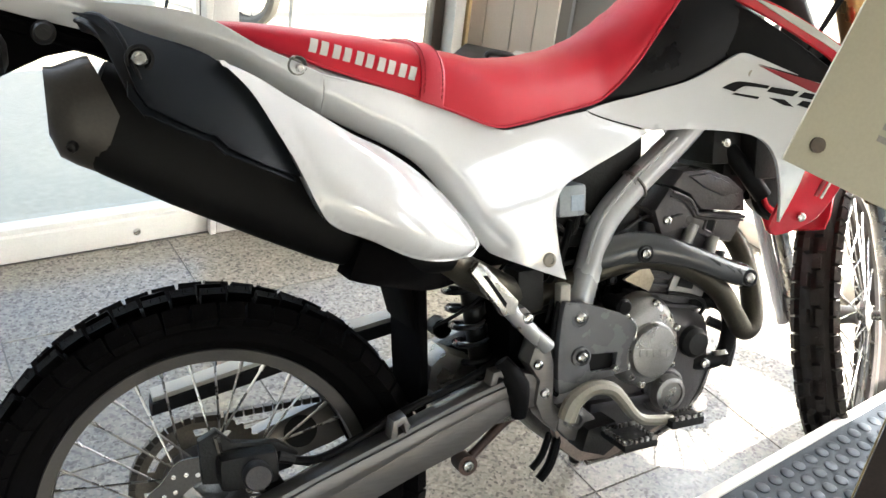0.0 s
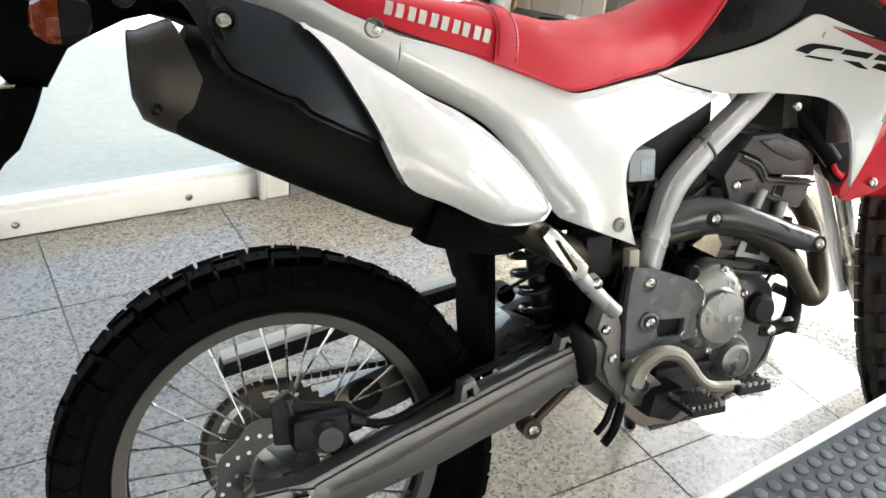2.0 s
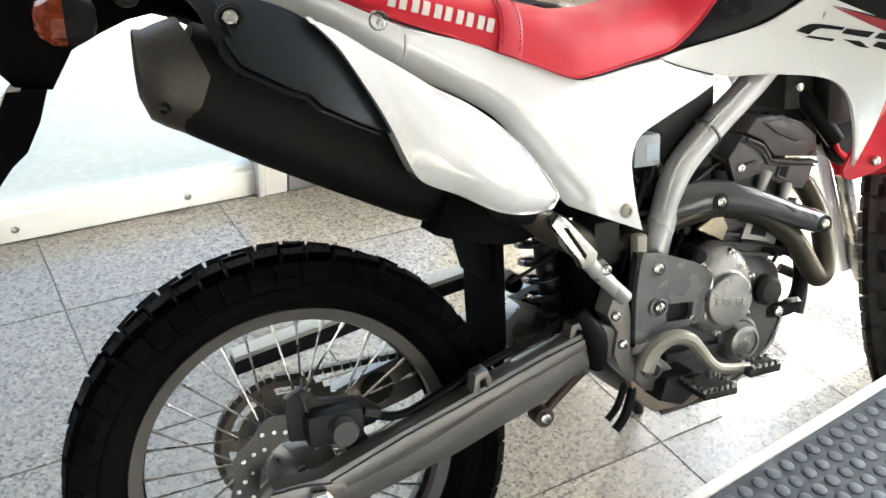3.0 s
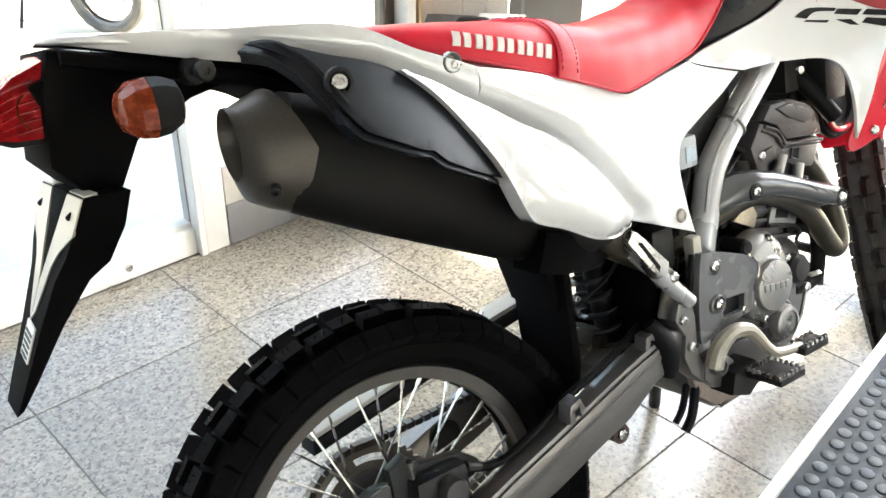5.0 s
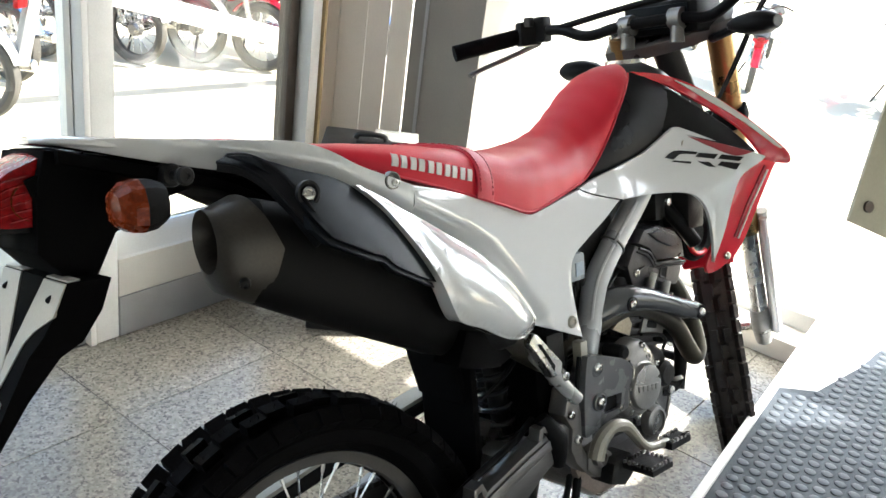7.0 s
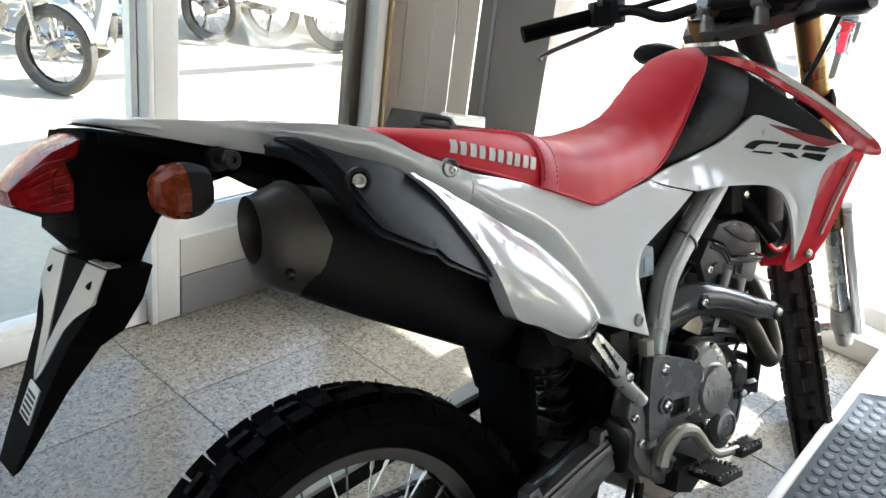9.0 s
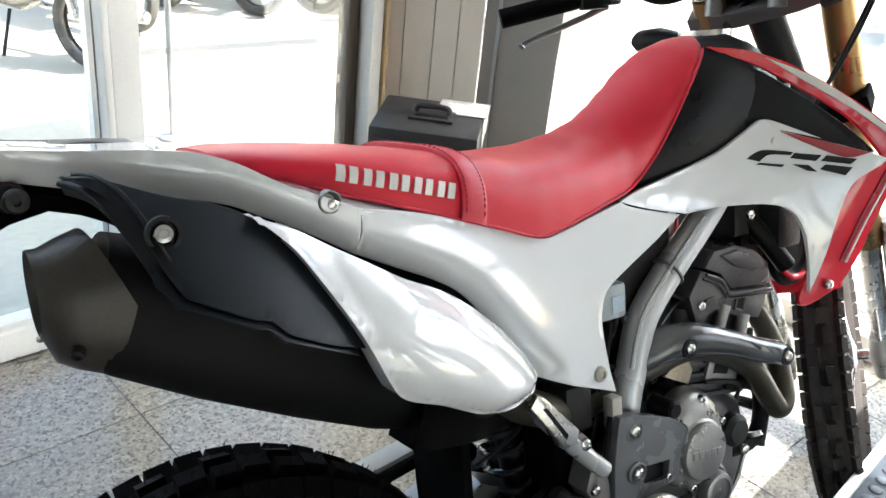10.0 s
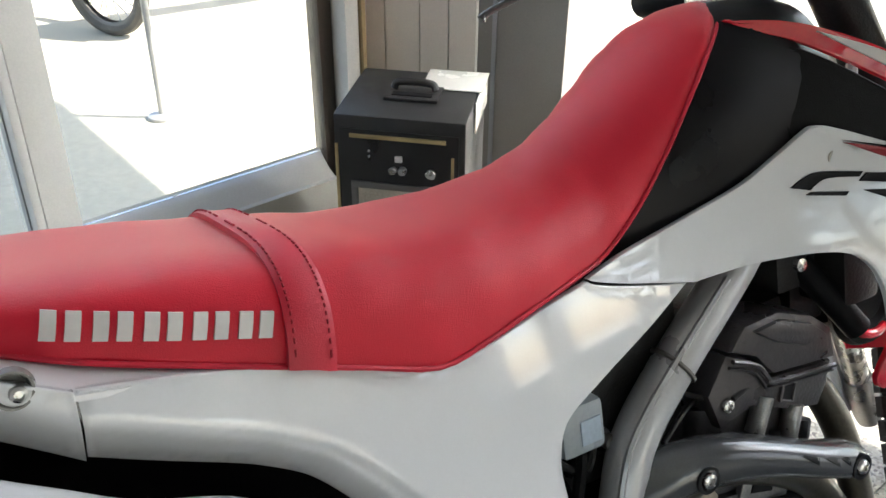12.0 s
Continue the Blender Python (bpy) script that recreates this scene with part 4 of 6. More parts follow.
    low = bp("red_fairing", panel([(1.092, 0.872), (1.083, 0.845), (1.058, 0.79), (1.035, 0.733), (1.005, 0.688), (0.965, 0.668), (0.926, 0.660), (0.912, 0.672), (0.914, 0.690), (0.938, 0.748), (0.957, 0.806), (0.980, 0.852), (1.026, 0.880)], lambda x, z: max(low_y(x, z), shroud_y(x, z) + 0.006), 0.004, 0.003, 0.010, side=side), RED, label="glossy red lower fairing", sharp=60)
    bp("dark_graphic", panel([(1.052, 0.862, 1), (1.012, 0.790, 1), (0.985, 0.725, 1), (0.992, 0.723, 1), (1.020, 0.788, 1), (1.060, 0.858, 1)], lambda x, z: max(low_y(x, z), shroud_y(x, z) + 0.006) - 0.0022, 0.002, 0.001, 0.012, 2, side=side), WINE, low)
    bp("white_graphic", panel([(1.064, 0.852, 1), (1.026, 0.784, 1), (0.998, 0.72, 1), (1.002, 0.719, 1), (1.031, 0.783, 1), (1.068, 0.850, 1)], lambda x, z: max(low_y(x, z), shroud_y(x, z) + 0.006) - 0.0022, 0.002, 0.001, 0.012, 2, side=side), PRINT, low)
    if side == 1:
        bolt((0.964, -0.149, 0.690), 0.008, low)

# ---- tank ----
tank = bp("fuel_tank", loft([oval((x, 0, (lo + hi) / 2), (0, 1, 0), (0, 0, 1), w, (hi - lo) / 2, pw, 40) for x, lo, hi, w, pw in
     ((0.54, 0.84, 0.885, 0.056, 3), (0.60, 0.83, 0.925, 0.070, 3), (0.67, 0.83, 0.995, 0.081, 3), (0.74, 0.84, 1.052, 0.089, 2.8), (0.80, 0.85, 1.082, 0.095, 2.6), (0.855, 0.87, 1.090, 0.098, 2.5), (0.895, 0.90, 1.078, 0.097, 2.4), (0.917, 0.92, 1.055, 0.090, 2.4), (0.928, 0.94, 1.03, 0.06, 2.4))]), TANK, label="satin black fuel tank", sharp=60)
cap_m = Matrix.Translation((0.858, 0, 1.088)) @ Matrix.Rotation(radians(90), 4, "X")
bp("filler_ring", lathe([(0.040, 0.004), (0.040, -0.006), (0.034, -0.010), (0.030, -0.010)], cap_m, 32), STEEL, tank)
bp("filler_cap", lathe([(0.029, -0.004), (0.029, -0.016), (0.024, -0.022), (0.010, -0.024), (0.0, -0.024)], cap_m, 32, False), STEEL, tank, "polished steel filler cap")
bp("head_gusset", tube([(0.955, -0.075, 1.000), (0.942, -0.085, 0.965), (0.938, -0.092, 0.940)], 0.006, 8), FRAME, tank)
# dark inner structure: radiators, airbox, battery box and inner fender
bp("radiator", box(0.90, 0.955, -0.105, 0.105, 0.75, 0.93, 0.008), DARK, label="black radiator behind the shrouds")
bp("horn_ring", tube([(1.0 + 0.043 * math.cos(radians(a)), -0.064, 0.724 + 0.043 * math.sin(radians(a))) for a in range(170, 300, 9)], 0.0055, 10, 2), RED)
# added matt slab that keeps the space behind the horn dark
bp("dark_blocker", box(0.935, 1.09, -0.045, -0.03, 0.705, 0.87, 0.004), MATT)
bp("horn", lathe([(0.0, -0.052), (0.034, -0.052), (0.040, -0.058), (0.056, -0.060), (0.060, -0.052), (0.050, -0.02), (0.0, -0.015)], Matrix.Translation((1.0, 0, 0.724)), 28, False), BLACK, label="black horn under the headstock")
bp("airbox", loft([oval((x, 0, (lo + hi) / 2), (0, 1, 0), (0, 0, 1), w, (hi - lo) / 2, 4, 24) for x, lo, hi, w in ((0.20, 0.80, 0.93, 0.09), (0.28, 0.70, 0.90, 0.10), (0.36, 0.64, 0.87, 0.105), (0.46, 0.64, 0.85, 0.10), (0.52, 0.66, 0.85, 0.085))]), MATT, label="black plastic airbox")
bp("throttle_body", box(0.50, 0.70, -0.072, 0.06, 0.66, 0.85, 0.012), DARK)
bp("inner_fender", loft([oval((x, 0, z), (0, 1, 0), Vector((nx, 0, nz)).normalized(), w, 0.010, 5, 20) for x, z, nx, nz, w in
     ((-0.29, 1.035, 0.1, 1, 0.088), (-0.20, 1.008, 0.2, 1, 0.088), (-0.10, 0.978, 0.3, 1, 0.088), (0.02, 0.92, 0.5, 1, 0.088), (0.14, 0.83, 0.8, 1, 0.085), (0.23, 0.74, 1.2, 1, 0.075), (0.29, 0.65, 3, 1, 0.060), (0.312, 0.56, 5, 0.2, 0.058))]), MATT, label="black plastic inner rear fender")
bp("mud_flap", slab([(-0.074, 0.655), (0.054, 0.655), (0.054, 0.50), (0.046, 0.43), (-0.060, 0.42), (-0.074, 0.47)], 0.309, 0.323, 0.003, Matrix(((0, 1, 0, 0), (1, 0, 0, 0), (0, 0, 1, 0), (0, 0, 0, 1)))), MATT)

# ---- silencer ----
AX, UP = Vector((0.905, 0, -0.425)), Vector((0.425, 0, 0.905))
FOOT = Vector((-0.146, -0.196, 0.921))


def can_ring(s, hv, hu, dy=0.0, du=0.0, power=2.6, seg=36):
    return oval(FOOT + AX * s + Vector((0, dy, 0)) + UP * du, (0, 1, 0), UP, hu, hv, power, seg)


can = bp("silencer", loft([can_ring(0.020, 0.058, 0.046, 0.030), can_ring(0.06, 0.064, 0.049, 0.029), can_ring(0.14, 0.068, 0.050, 0.016), can_ring(0.24, 0.070, 0.042, 0.012), can_ring(0.34, 0.072, 0.038, 0.026), can_ring(0.42, 0.066, 0.036, 0.040), can_ring(0.49, 0.05, 0.034, 0.05), can_ring(0.53, 0.03, 0.026, 0.05)]), CAN, label="matt black steel silencer with a bronze-grey end cap", sharp=50)


def cap_ring(x, z, high, wide, point=0.0, power=2.4):
    """An upright ring of the end cap; point pushes its middle ahead to a chevron."""
    ring = oval((x, -0.166, z), (0, 1, 0), (0, 0, 1), wide, high, power, 36)
    return [p + Vector((point * (1 - abs(p.z - z) / high), 0, 0)) for p in ring]



bp("end_cap", loft([cap_ring(-0.122, 0.906, 0.0655, 0.0515, 0.026), cap_ring(-0.126, 0.9065, 0.0650, 0.0510, 0.022), cap_ring(-0.144, 0.908, 0.058, 0.047, 0.006), cap_ring(-0.160, 0.910, 0.050, 0.041, 0.0, 2.3), cap_ring(-0.167, 0.920, 0.041, 0.032, 0, 2.1), cap_ring(-0.1695, 0.9225, 0.038, 0.029, 0, 2.0), cap_ring(-0.165, 0.9225, 0.034, 0.0255, 0, 2.0), cap_ring(-0.12, 0.918, 0.033, 0.025, 0, 2.0)], False), CAP, can, "bronze-grey steel end cap", 50)
bp("outlet", loft([cap_ring(-0.122, 0.918, 0.0335, 0.0255, 0, 2.0), cap_ring(-0.118, 0.918, 0.001, 0.001, 0, 2.0)]), INK_GAP, can)
bolt((-0.148, -0.209, 0.874), 0.0065, can, DARK, (-0.45, -0.8, -0.35))
shield_y = anchors([(-0.155, 1.012, -0.180), (-0.11, 1.0, -0.209), (-0.073, 0.968, -0.241), (-0.08, 0.935, -0.268), (-0.12, 0.965, -0.250), (0.0, 0.89, -0.274), (0.02, 0.962, -0.199), (-0.03, 0.945, -0.250), (0.05, 0.92, -0.230), (0.10, 0.84, -0.256), (0.05, 0.86, -0.272)])

heat = bp("heat_shield", panel([(-0.1335, 1.018, 1), (-0.1065, 1.0145), (-0.06, 0.995), (-0.01, 0.978), (0.020, 0.960), (0.056, 0.920), (0.082, 0.868), (0.100, 0.828, 1), (0.085, 0.835), (0.05, 0.850), (0.008, 0.872, 1), (-0.004, 0.886, 1), (-0.020, 0.891, 1), (-0.072, 0.919, 1), (-0.0805, 0.937), (-0.0875, 0.962), (-0.096, 0.988), (-0.112, 1.006)], shield_y, 0.010, 0.0025, 0.007), SATIN, label="satin black heat shield over the silencer", sharp=60)
bp("shield_lip", panel([(-0.088, 0.945, 1), (-0.082, 0.937, 1), (-0.074, 0.920, 1), (-0.022, 0.892, 1), (-0.006, 0.887, 1), (0.006, 0.873, 1), (0.085, 0.832, 1), (0.085, 0.826, 1), (0.004, 0.865, 1), (-0.009, 0.880, 1), (-0.025, 0.884, 1), (-0.078, 0.912, 1), (-0.090, 0.930, 1)], lambda x, z: shield_y(x, z) + 0.004, 0.014, 0.002, 0.01, 1), SATIN, heat)
LIP_REAR = [(-0.130, -0.146, 1.010), (-0.117, -0.178, 1.004), (-0.106, -0.205, 0.988), (-0.097, -0.232, 0.964), (-0.088, -0.250, 0.938), (-0.078, -0.262, 0.916)]
LIP_FORE = [(-0.118, -0.150, 1.017), (-0.104, -0.183, 1.014), (-0.090, -0.212, 0.996), (-0.082, -0.240, 0.970), (-0.074, -0.256, 0.944), (-0.066, -0.264, 0.924)]
rear_line, fore_line = spline(LIP_REAR, 5, False, 3), spline(LIP_FORE, 5, False, 3)
INWARD = Vector((0.006, 0.016, -0.012))
bp("shield_rim", loft([[p, p + Vector((-0.002, -0.004, 0.003)) * 0.6, p.lerp(q, 0.5) + Vector((0, -0.0015, 0.0015)), q, q + INWARD, p + INWARD] for p, q in zip(rear_line, fore_line)]), BLACK, heat, sharp=25)
bp("rim_lip", tube([tuple(p) for p in rear_line[::4]], 0.0026, 8, 3), BLACK, heat)
bp("rim_lip", tube([tuple(p) for p in fore_line[::4]], 0.0026, 8, 3), BLACK, heat)
bp("bolt_cup", lathe([(0.0155, -0.2395), (0.0155, -0.2455), (0.012, -0.2455), (0.011, -0.239), (0.0, -0.239)], Matrix.Translation((-0.073, 0, 0.968)), 24, False), INK_GAP, heat)
bolt((-0.073, -0.244, 0.968), 0.009, heat, STEEL, (-0.2, -0.9, 0.3))
white_y = anchors([(0.022, 0.962, -0.199), (0.098, 0.921, -0.200), (0.172, 0.875, -0.192), (0.284, 0.804, -0.176), (0.361, 0.714, -0.160), (0.125, 0.783, -0.258), (0.103, 0.847, -0.245), (0.177, 0.748, -0.252), (0.249, 0.711, -0.228), (0.33, 0.697, -0.186), (0.19, 0.81, -0.250), (0.26, 0.755, -0.232), (0.08, 0.905, -0.222), (0.14, 0.865, -0.232), (0.21, 0.825, -0.230), (0.29, 0.765, -0.214), (0.32, 0.72, -0.204)])
def silencer_depth(x, z):
    w = min(1.0, max(0.0, (0.16 - x) / 0.12))
    return w * min(shield_y(x, z) - 0.012, white_y(x, z) - 0.004) + (1 - w) * (white_y(x, z) - 0.004)


RIDGE = np.array([(0.080, 0.853), (0.115, 0.838), (0.178, 0.808), (0.240, 0.769), (0.300, 0.722)])


COVER_LINE = [(0.016, 0.964, 1), (0.057, 0.9455), (0.0965, 0.920), (0.1305, 0.899), (0.171, 0.8735), (0.2275, 0.8445), (0.2855, 0.8015), (0.3305, 0.7565), (0.360, 0.717), (0.357, 0.703), (0.327, 0.697), (0.249, 0.711), (0.177, 0.747), (0.131, 0.769), (0.111, 0.794), (0.090, 0.840), (0.068, 0.886), (0.045, 0.931)]
COVER_RIM = np.array([p[:2] for p in COVER_LINE] + [COVER_LINE[0][:2]])


def reach(x, z, line):
    """How far a point lies from a line of points."""
    p, q = line[:-1], line[1:]
    k = np.clip(((np.array([x, z]) - p) * (q - p)).sum(1) / ((q - p) ** 2).sum(1), 0, 1)
    return math.sqrt(((p + k[:, None] * (q - p) - np.array([x, z])) ** 2).sum(1).min())


def ridge_depth(x, z):
    """The cover's depth: a flat face with a full, rounded rim ahead and a soft fold along the ridge."""
    far = math.sqrt(reach(x, z, RIDGE) ** 2 + 0.00006)
    rim = min(1.0, reach(x, z, COVER_RIM) / 0.034)
    full = (1 - (1 - rim) ** 2) * min(1.0, max(0.0, (x - 0.06) / 0.20))
    return silencer_depth(x, z) - 0.002 + 0.004 * min(1.0, max(0.0, (x - 0.10) / 0.08)) - 0.019 * full - 0.004 * max(0.0, 1 - far / 0.06) * min(1.0, max(0.0, (0.31 - x) / 0.08))


bp("silencer_cover", panel(COVER_LINE, ridge_depth, 0.024, 0.005, 0.006), WHITE, label="glossy white silencer cover", sharp=70)
bp("mid_pipe", tube([(0.30, -0.150, 0.70), (0.36, -0.13, 0.66), (0.43, -0.10, 0.62), (0.50, -0.07, 0.58)], 0.024, 14), PIPE, label="stained exhaust mid pipe")
bp("lower_guard", panel([(0.16, 0.690, 1), (0.24, 0.662), (0.30, 0.648), (0.365, 0.655), (0.375, 0.69), (0.33, 0.702), (0.25, 0.715), (0.18, 0.738, 1)], anchors([(0.18, 0.71, -0.215), (0.36, 0.67, -0.135)]), 0.05, 0.004, 0.012), MATT, label="black lower silencer guard", sharp=60)

# ---- tail light, indicator and licence-plate holder ----
bracket = bp("tail_bracket", slab([(-0.30, 1.044), (-0.10, 1.002), (0.02, 0.985), (-0.04, 0.985), (-0.115, 0.980), (-0.165, 0.970), (-0.215, 0.948), (-0.232, 0.938), (-0.259, 0.894), (-0.30, 0.90), (-0.325, 0.93), (-0.315, 1.0)], -0.075, 0.075, 0.006), MATT, label="black plastic tail bracket")
# two added matt fillers that keep the gaps behind the silencer dark
bp("under_tail_filler", slab([(-0.12, 0.984), (0.0, 0.978), (0.06, 0.962), (0.10, 0.93), (0.06, 0.895), (0.0, 0.915), (-0.06, 0.945)], -0.070, 0.070, 0.006), MATT, bracket)
bp("inner_filler", slab([(0.02, 0.955), (0.15, 0.908), (0.25, 0.862), (0.33, 0.80), (0.37, 0.74), (0.31, 0.72), (0.15, 0.80), (0.05, 0.87)], -0.126, -0.105, 0.004), MATT, bracket)
bp("bolt_boss", lathe([(0.0145, -0.070), (0.0145, -0.095), (0.012, -0.099), (0.0065, -0.099), (0.0065, -0.120), (0.0105, -0.121), (0.0115, -0.130), (0.009, -0.134), (0.004, -0.134), (0.004, -0.130), (0.0, -0.130)], Matrix.Translation((-0.164, 0, 0.998)), 20, False), DARK, bracket, "dark zinc luggage hook stud")
lamp = bp("tail_light", loft([[Vector((x, y, z)) for x, y, z in ((xa, -w, za), (xa - 0.004, -w * 0.4, za + 0.004), (xa - 0.004, w * 0.4, za + 0.004), (xa, w, za), (xb, w * 1.02, zb), (xb, w * 0.4, zb - 0.003), (xb, -w * 0.4, zb - 0.003), (xb, -w * 1.02, zb))] for xa, za, xb, zb, w in
     ((-0.280, 1.040, -0.288, 0.962, 0.060), (-0.305, 1.034, -0.315, 0.959, 0.062), (-0.335, 1.023, -0.345, 0.961, 0.058), (-0.362, 1.002, -0.365, 0.966, 0.050), (-0.379, 0.986, -0.377, 0.972, 0.040))]), LENS, label="red ribbed tail light lens", sharp=25)
bm = bmesh.new()
for k in range(6):
    z = 0.968 + 0.009 * k
    tube([(-0.318, -0.0625, z + 0.003), (-0.340, -0.0590, z), (-0.364, -0.0500, z - 0.004 - 0.002 * k)], 0.0014, 5, 3, bm)
bp("lens_rib", bm, LENS, lamp)
bp("reflector_bowl", lathe([(0.022, 0.0), (0.018, 0.004), (0.0, 0.006)], Matrix.Translation((-0.318, -0.0625, 0.988)), 20, False), AMBER, lamp)
bp("lamp_base", slab([(-0.284, 0.962), (-0.372, 0.966), (-0.350, 0.955), (-0.284, 0.950)], -0.052, 0.052, 0.003), BLACK, lamp)
# the black wing of the bracket that laps over the lens
bp("lamp_wing", slab([(-0.255, 1.036), (-0.300, 1.020), (-0.324, 1.012), (-0.318, 0.992), (-0.292, 0.968), (-0.255, 0.955)], -0.071, -0.0635, 0.002), MATT, lamp)
blinker = bp("indicator", loft([oval((x, -0.152, z), (0, 1, 0), (0, 0, 1), w, w * 0.95, 2.6, 10) for x, z, w in ((-0.203, 0.975, 0.012), (-0.208, 0.975, 0.023), (-0.222, 0.975, 0.0305), (-0.236, 0.975, 0.032))]), BLACK, label="amber turn indicator in a black housing", sharp=25)
bp("indicator_lens", loft([oval((x, -0.152, 0.975), (0, 1, 0), (0, 0, 1), w, w * 0.95, 2.6, 10) for x, w in ((-0.2365, 0.0322), (-0.250, 0.030), (-0.263, 0.020), (-0.267, 0.010))]), AMBER, blinker, sharp=25)
bp("indicator_stalk", tube([(-0.222, -0.125, 0.974), (-0.224, -0.07, 0.976)], 0.011, 12), BLACK, blinker)


def plate_x(z):
    """The sloping rear face of the plate holder."""
    return -0.307 - (0.90 - z) * 0.5


holder = bp("plate_holder", loft([[Vector((plate_x(z) + dx, y, z + dz)) for dx, y, dz in ((0, -w, 0), (d, -w * wide, rise), (d, w * wide, rise), (0, w, 0))] for z, w, d, wide, rise in
     ((0.897, 0.107, 0.044, 1.14, 0.0), (0.868, 0.104, 0.046, 1.10, -0.006), (0.838, 0.088, 0.042, 1.06, -0.012), (0.815, 0.066, 0.034, 1.02, -0.008), (0.76, 0.050, 0.024, 1.0, 0.0), (0.70, 0.040, 0.014, 1.0, 0.004), (0.676, 0.033, 0.008, 1.0, 0.004))]), MATT, label="black licence-plate holder with a grey bracket", sharp=20)


def on_plate(name, pts, material, parent, proud=0.002, back=0.001):
    """A flat piece with an outline in y and z on the plate holder's rear face."""
    bm = bmesh.new()
    rings = [[bm.verts.new((plate_x(z) + dx, y, z)) for y, z in pts] for dx in (-proud, back)]
    for r in rings:
        bm.faces.new(r)
    n = len(pts)
    for j in range(n):
        bm.faces.new((rings[0][j], rings[0][(j + 1) % n], rings[1][(j + 1) % n], rings[1][j]))
    return bp(name, bm, material, parent)


for side in (1, -1):
    on_plate("holder_bracket", [(side * y, z) for y, z in ((-0.106, 0.8965), (-0.040, 0.8965), (-0.001, 0.805), (-0.001, 0.768), (-0.012, 0.776), (-0.040, 0.826), (-0.060, 0.842), (-0.103, 0.862))], RESIN, holder)
    bp("bracket_lip", box(plate_x(0.899), plate_x(0.899) + 0.014, side * -0.106, side * -0.040, 0.8975, 0.8995), RESIN, holder)
    bolt((plate_x(0.878) - 0.002, side * -0.076, 0.878), 0.0035, holder, INK_GAP, (-1, 0, -0.5))
on_plate("holder_label", [(0.014, 0.766), (-0.030, 0.762), (-0.030, 0.728), (0.014, 0.732)], PAPER, holder)
for k in range(5):
    z = 0.7585 - 0.0055 * k
    on_plate("label_bar", [(0.009, z), (-0.025, z - 0.003), (-0.025, z - 0.0058), (0.009, z - 0.0028)], INK_GAP, holder, 0.0027, -0.0021)
bp("plate_lamp", box(-0.312, -0.280, -0.035, 0.072, 0.914, 0.945, 0.004), RESIN, holder, "pale grey plate lamp")
bp("lamp_hood", box(-0.318, -0.278, -0.040, 0.077, 0.9455, 0.951, 0.002), RESIN, holder)

# ---- frame ----
spar = bp("frame_spar", tube([(0.90, -0.050, 0.930), (0.85, -0.060, 0.895), (0.775, -0.075, 0.832), (0.672, -0.088, 0.757), (0.614, -0.094, 0.703), (0.590, -0.097, 0.645), (0.571, -0.098, 0.584), (0.553, -0.098, 0.50), (0.538, -0.098, 0.42)], 0.0225, 18, 8), FRAME, label="silver-painted steel frame spar")
bp("frame_spar", tube([(0.90, 0.050, 0.930), (0.85, 0.060, 0.895), (0.775, 0.075, 0.832), (0.672, 0.088, 0.757), (0.614, 0.094, 0.703), (0.590, 0.097, 0.645), (0.571, 0.098, 0.584), (0.538, 0.098, 0.42)], 0.0225, 14, 6), FRAME)
bp("weld_bead", tube([Vector((0.674, -0.088, 0.759)) + 0.0238 * (math.cos(t) * Vector((0.58, 0, -0.81)) + math.sin(t) * Vector((0, 1, 0))) for t in np.linspace(0, 2 * math.pi, 25)], 0.0026, 6, 1), ALLOY, spar)
bp("spar_rib", tube([(0.745, -0.095, 0.829), (0.655, -0.106, 0.765), (0.597, -0.112, 0.712), (0.572, -0.114, 0.645)], 0.0035, 6, 4), FRAME, spar)
strut = bp("subframe_rail", tube([(0.492, -0.138, 0.530), (0.452, -0.142, 0.568), (0.414, -0.142, 0.610), (0.356, -0.13, 0.676), (0.315, -0.115, 0.725)], 0.0125, 12), FRAME, label="grey steel subframe rail")
bp("passenger_peg", slab([(0.350, 0.668), (0.362, 0.682), (0.372, 0.676), (0.425, 0.618), (0.420, 0.600), (0.400, 0.598), (0.392, 0.612)], -0.172, -0.150, 0.004), STEEL, strut, "folded steel passenger peg")
bp("peg_slot", slab([(0.368, 0.662), (0.374, 0.662), (0.405, 0.618), (0.402, 0.612)], -0.1735, -0.1722), INK_GAP, strut)
bp("peg_bracket", slab([(0.425, 0.60), (0.445, 0.602), (0.462, 0.585), (0.455, 0.565), (0.435, 0.568)], -0.152, -0.128, 0.004), ALLOY, strut)
bolt((0.449, -0.153, 0.584), 0.009, strut)
plate = bp("pivot_plate", slab([(0.476, 0.545), (0.494, 0.546), (0.506, 0.50), (0.505, 0.44), (0.525, 0.40), (0.51, 0.385), (0.486, 0.41), (0.474, 0.44), (0.480, 0.475), (0.462, 0.505)], -0.136, -0.095, 0.006), ALLOY, label="cast alloy frame plate at the swingarm pivot")
for at, r in (((0.480, -0.138, 0.536), 0.010), ((0.476, -0.138, 0.503), 0.008), ((0.489, -0.138, 0.455), 0.008)):
    bolt(at, r, plate)
bp("pivot_boot", tube([(0.425, -0.115, 0.51), (0.445, -0.128, 0.47), (0.45, -0.125, 0.42)], [0.012, 0.020, 0.012], 12), BLACK, plate)
bp("drain_tube", tube([(0.545, -0.086, 0.36), (0.528, -0.088, 0.31), (0.508, -0.088, 0.285)], 0.008, 10), BLACK, label="black drain tube under the engine")
bp("drain_tube", tube([(0.535, -0.075, 0.36), (0.519, -0.076, 0.32), (0.500, -0.076, 0.30)], 0.006, 10), BLACK)
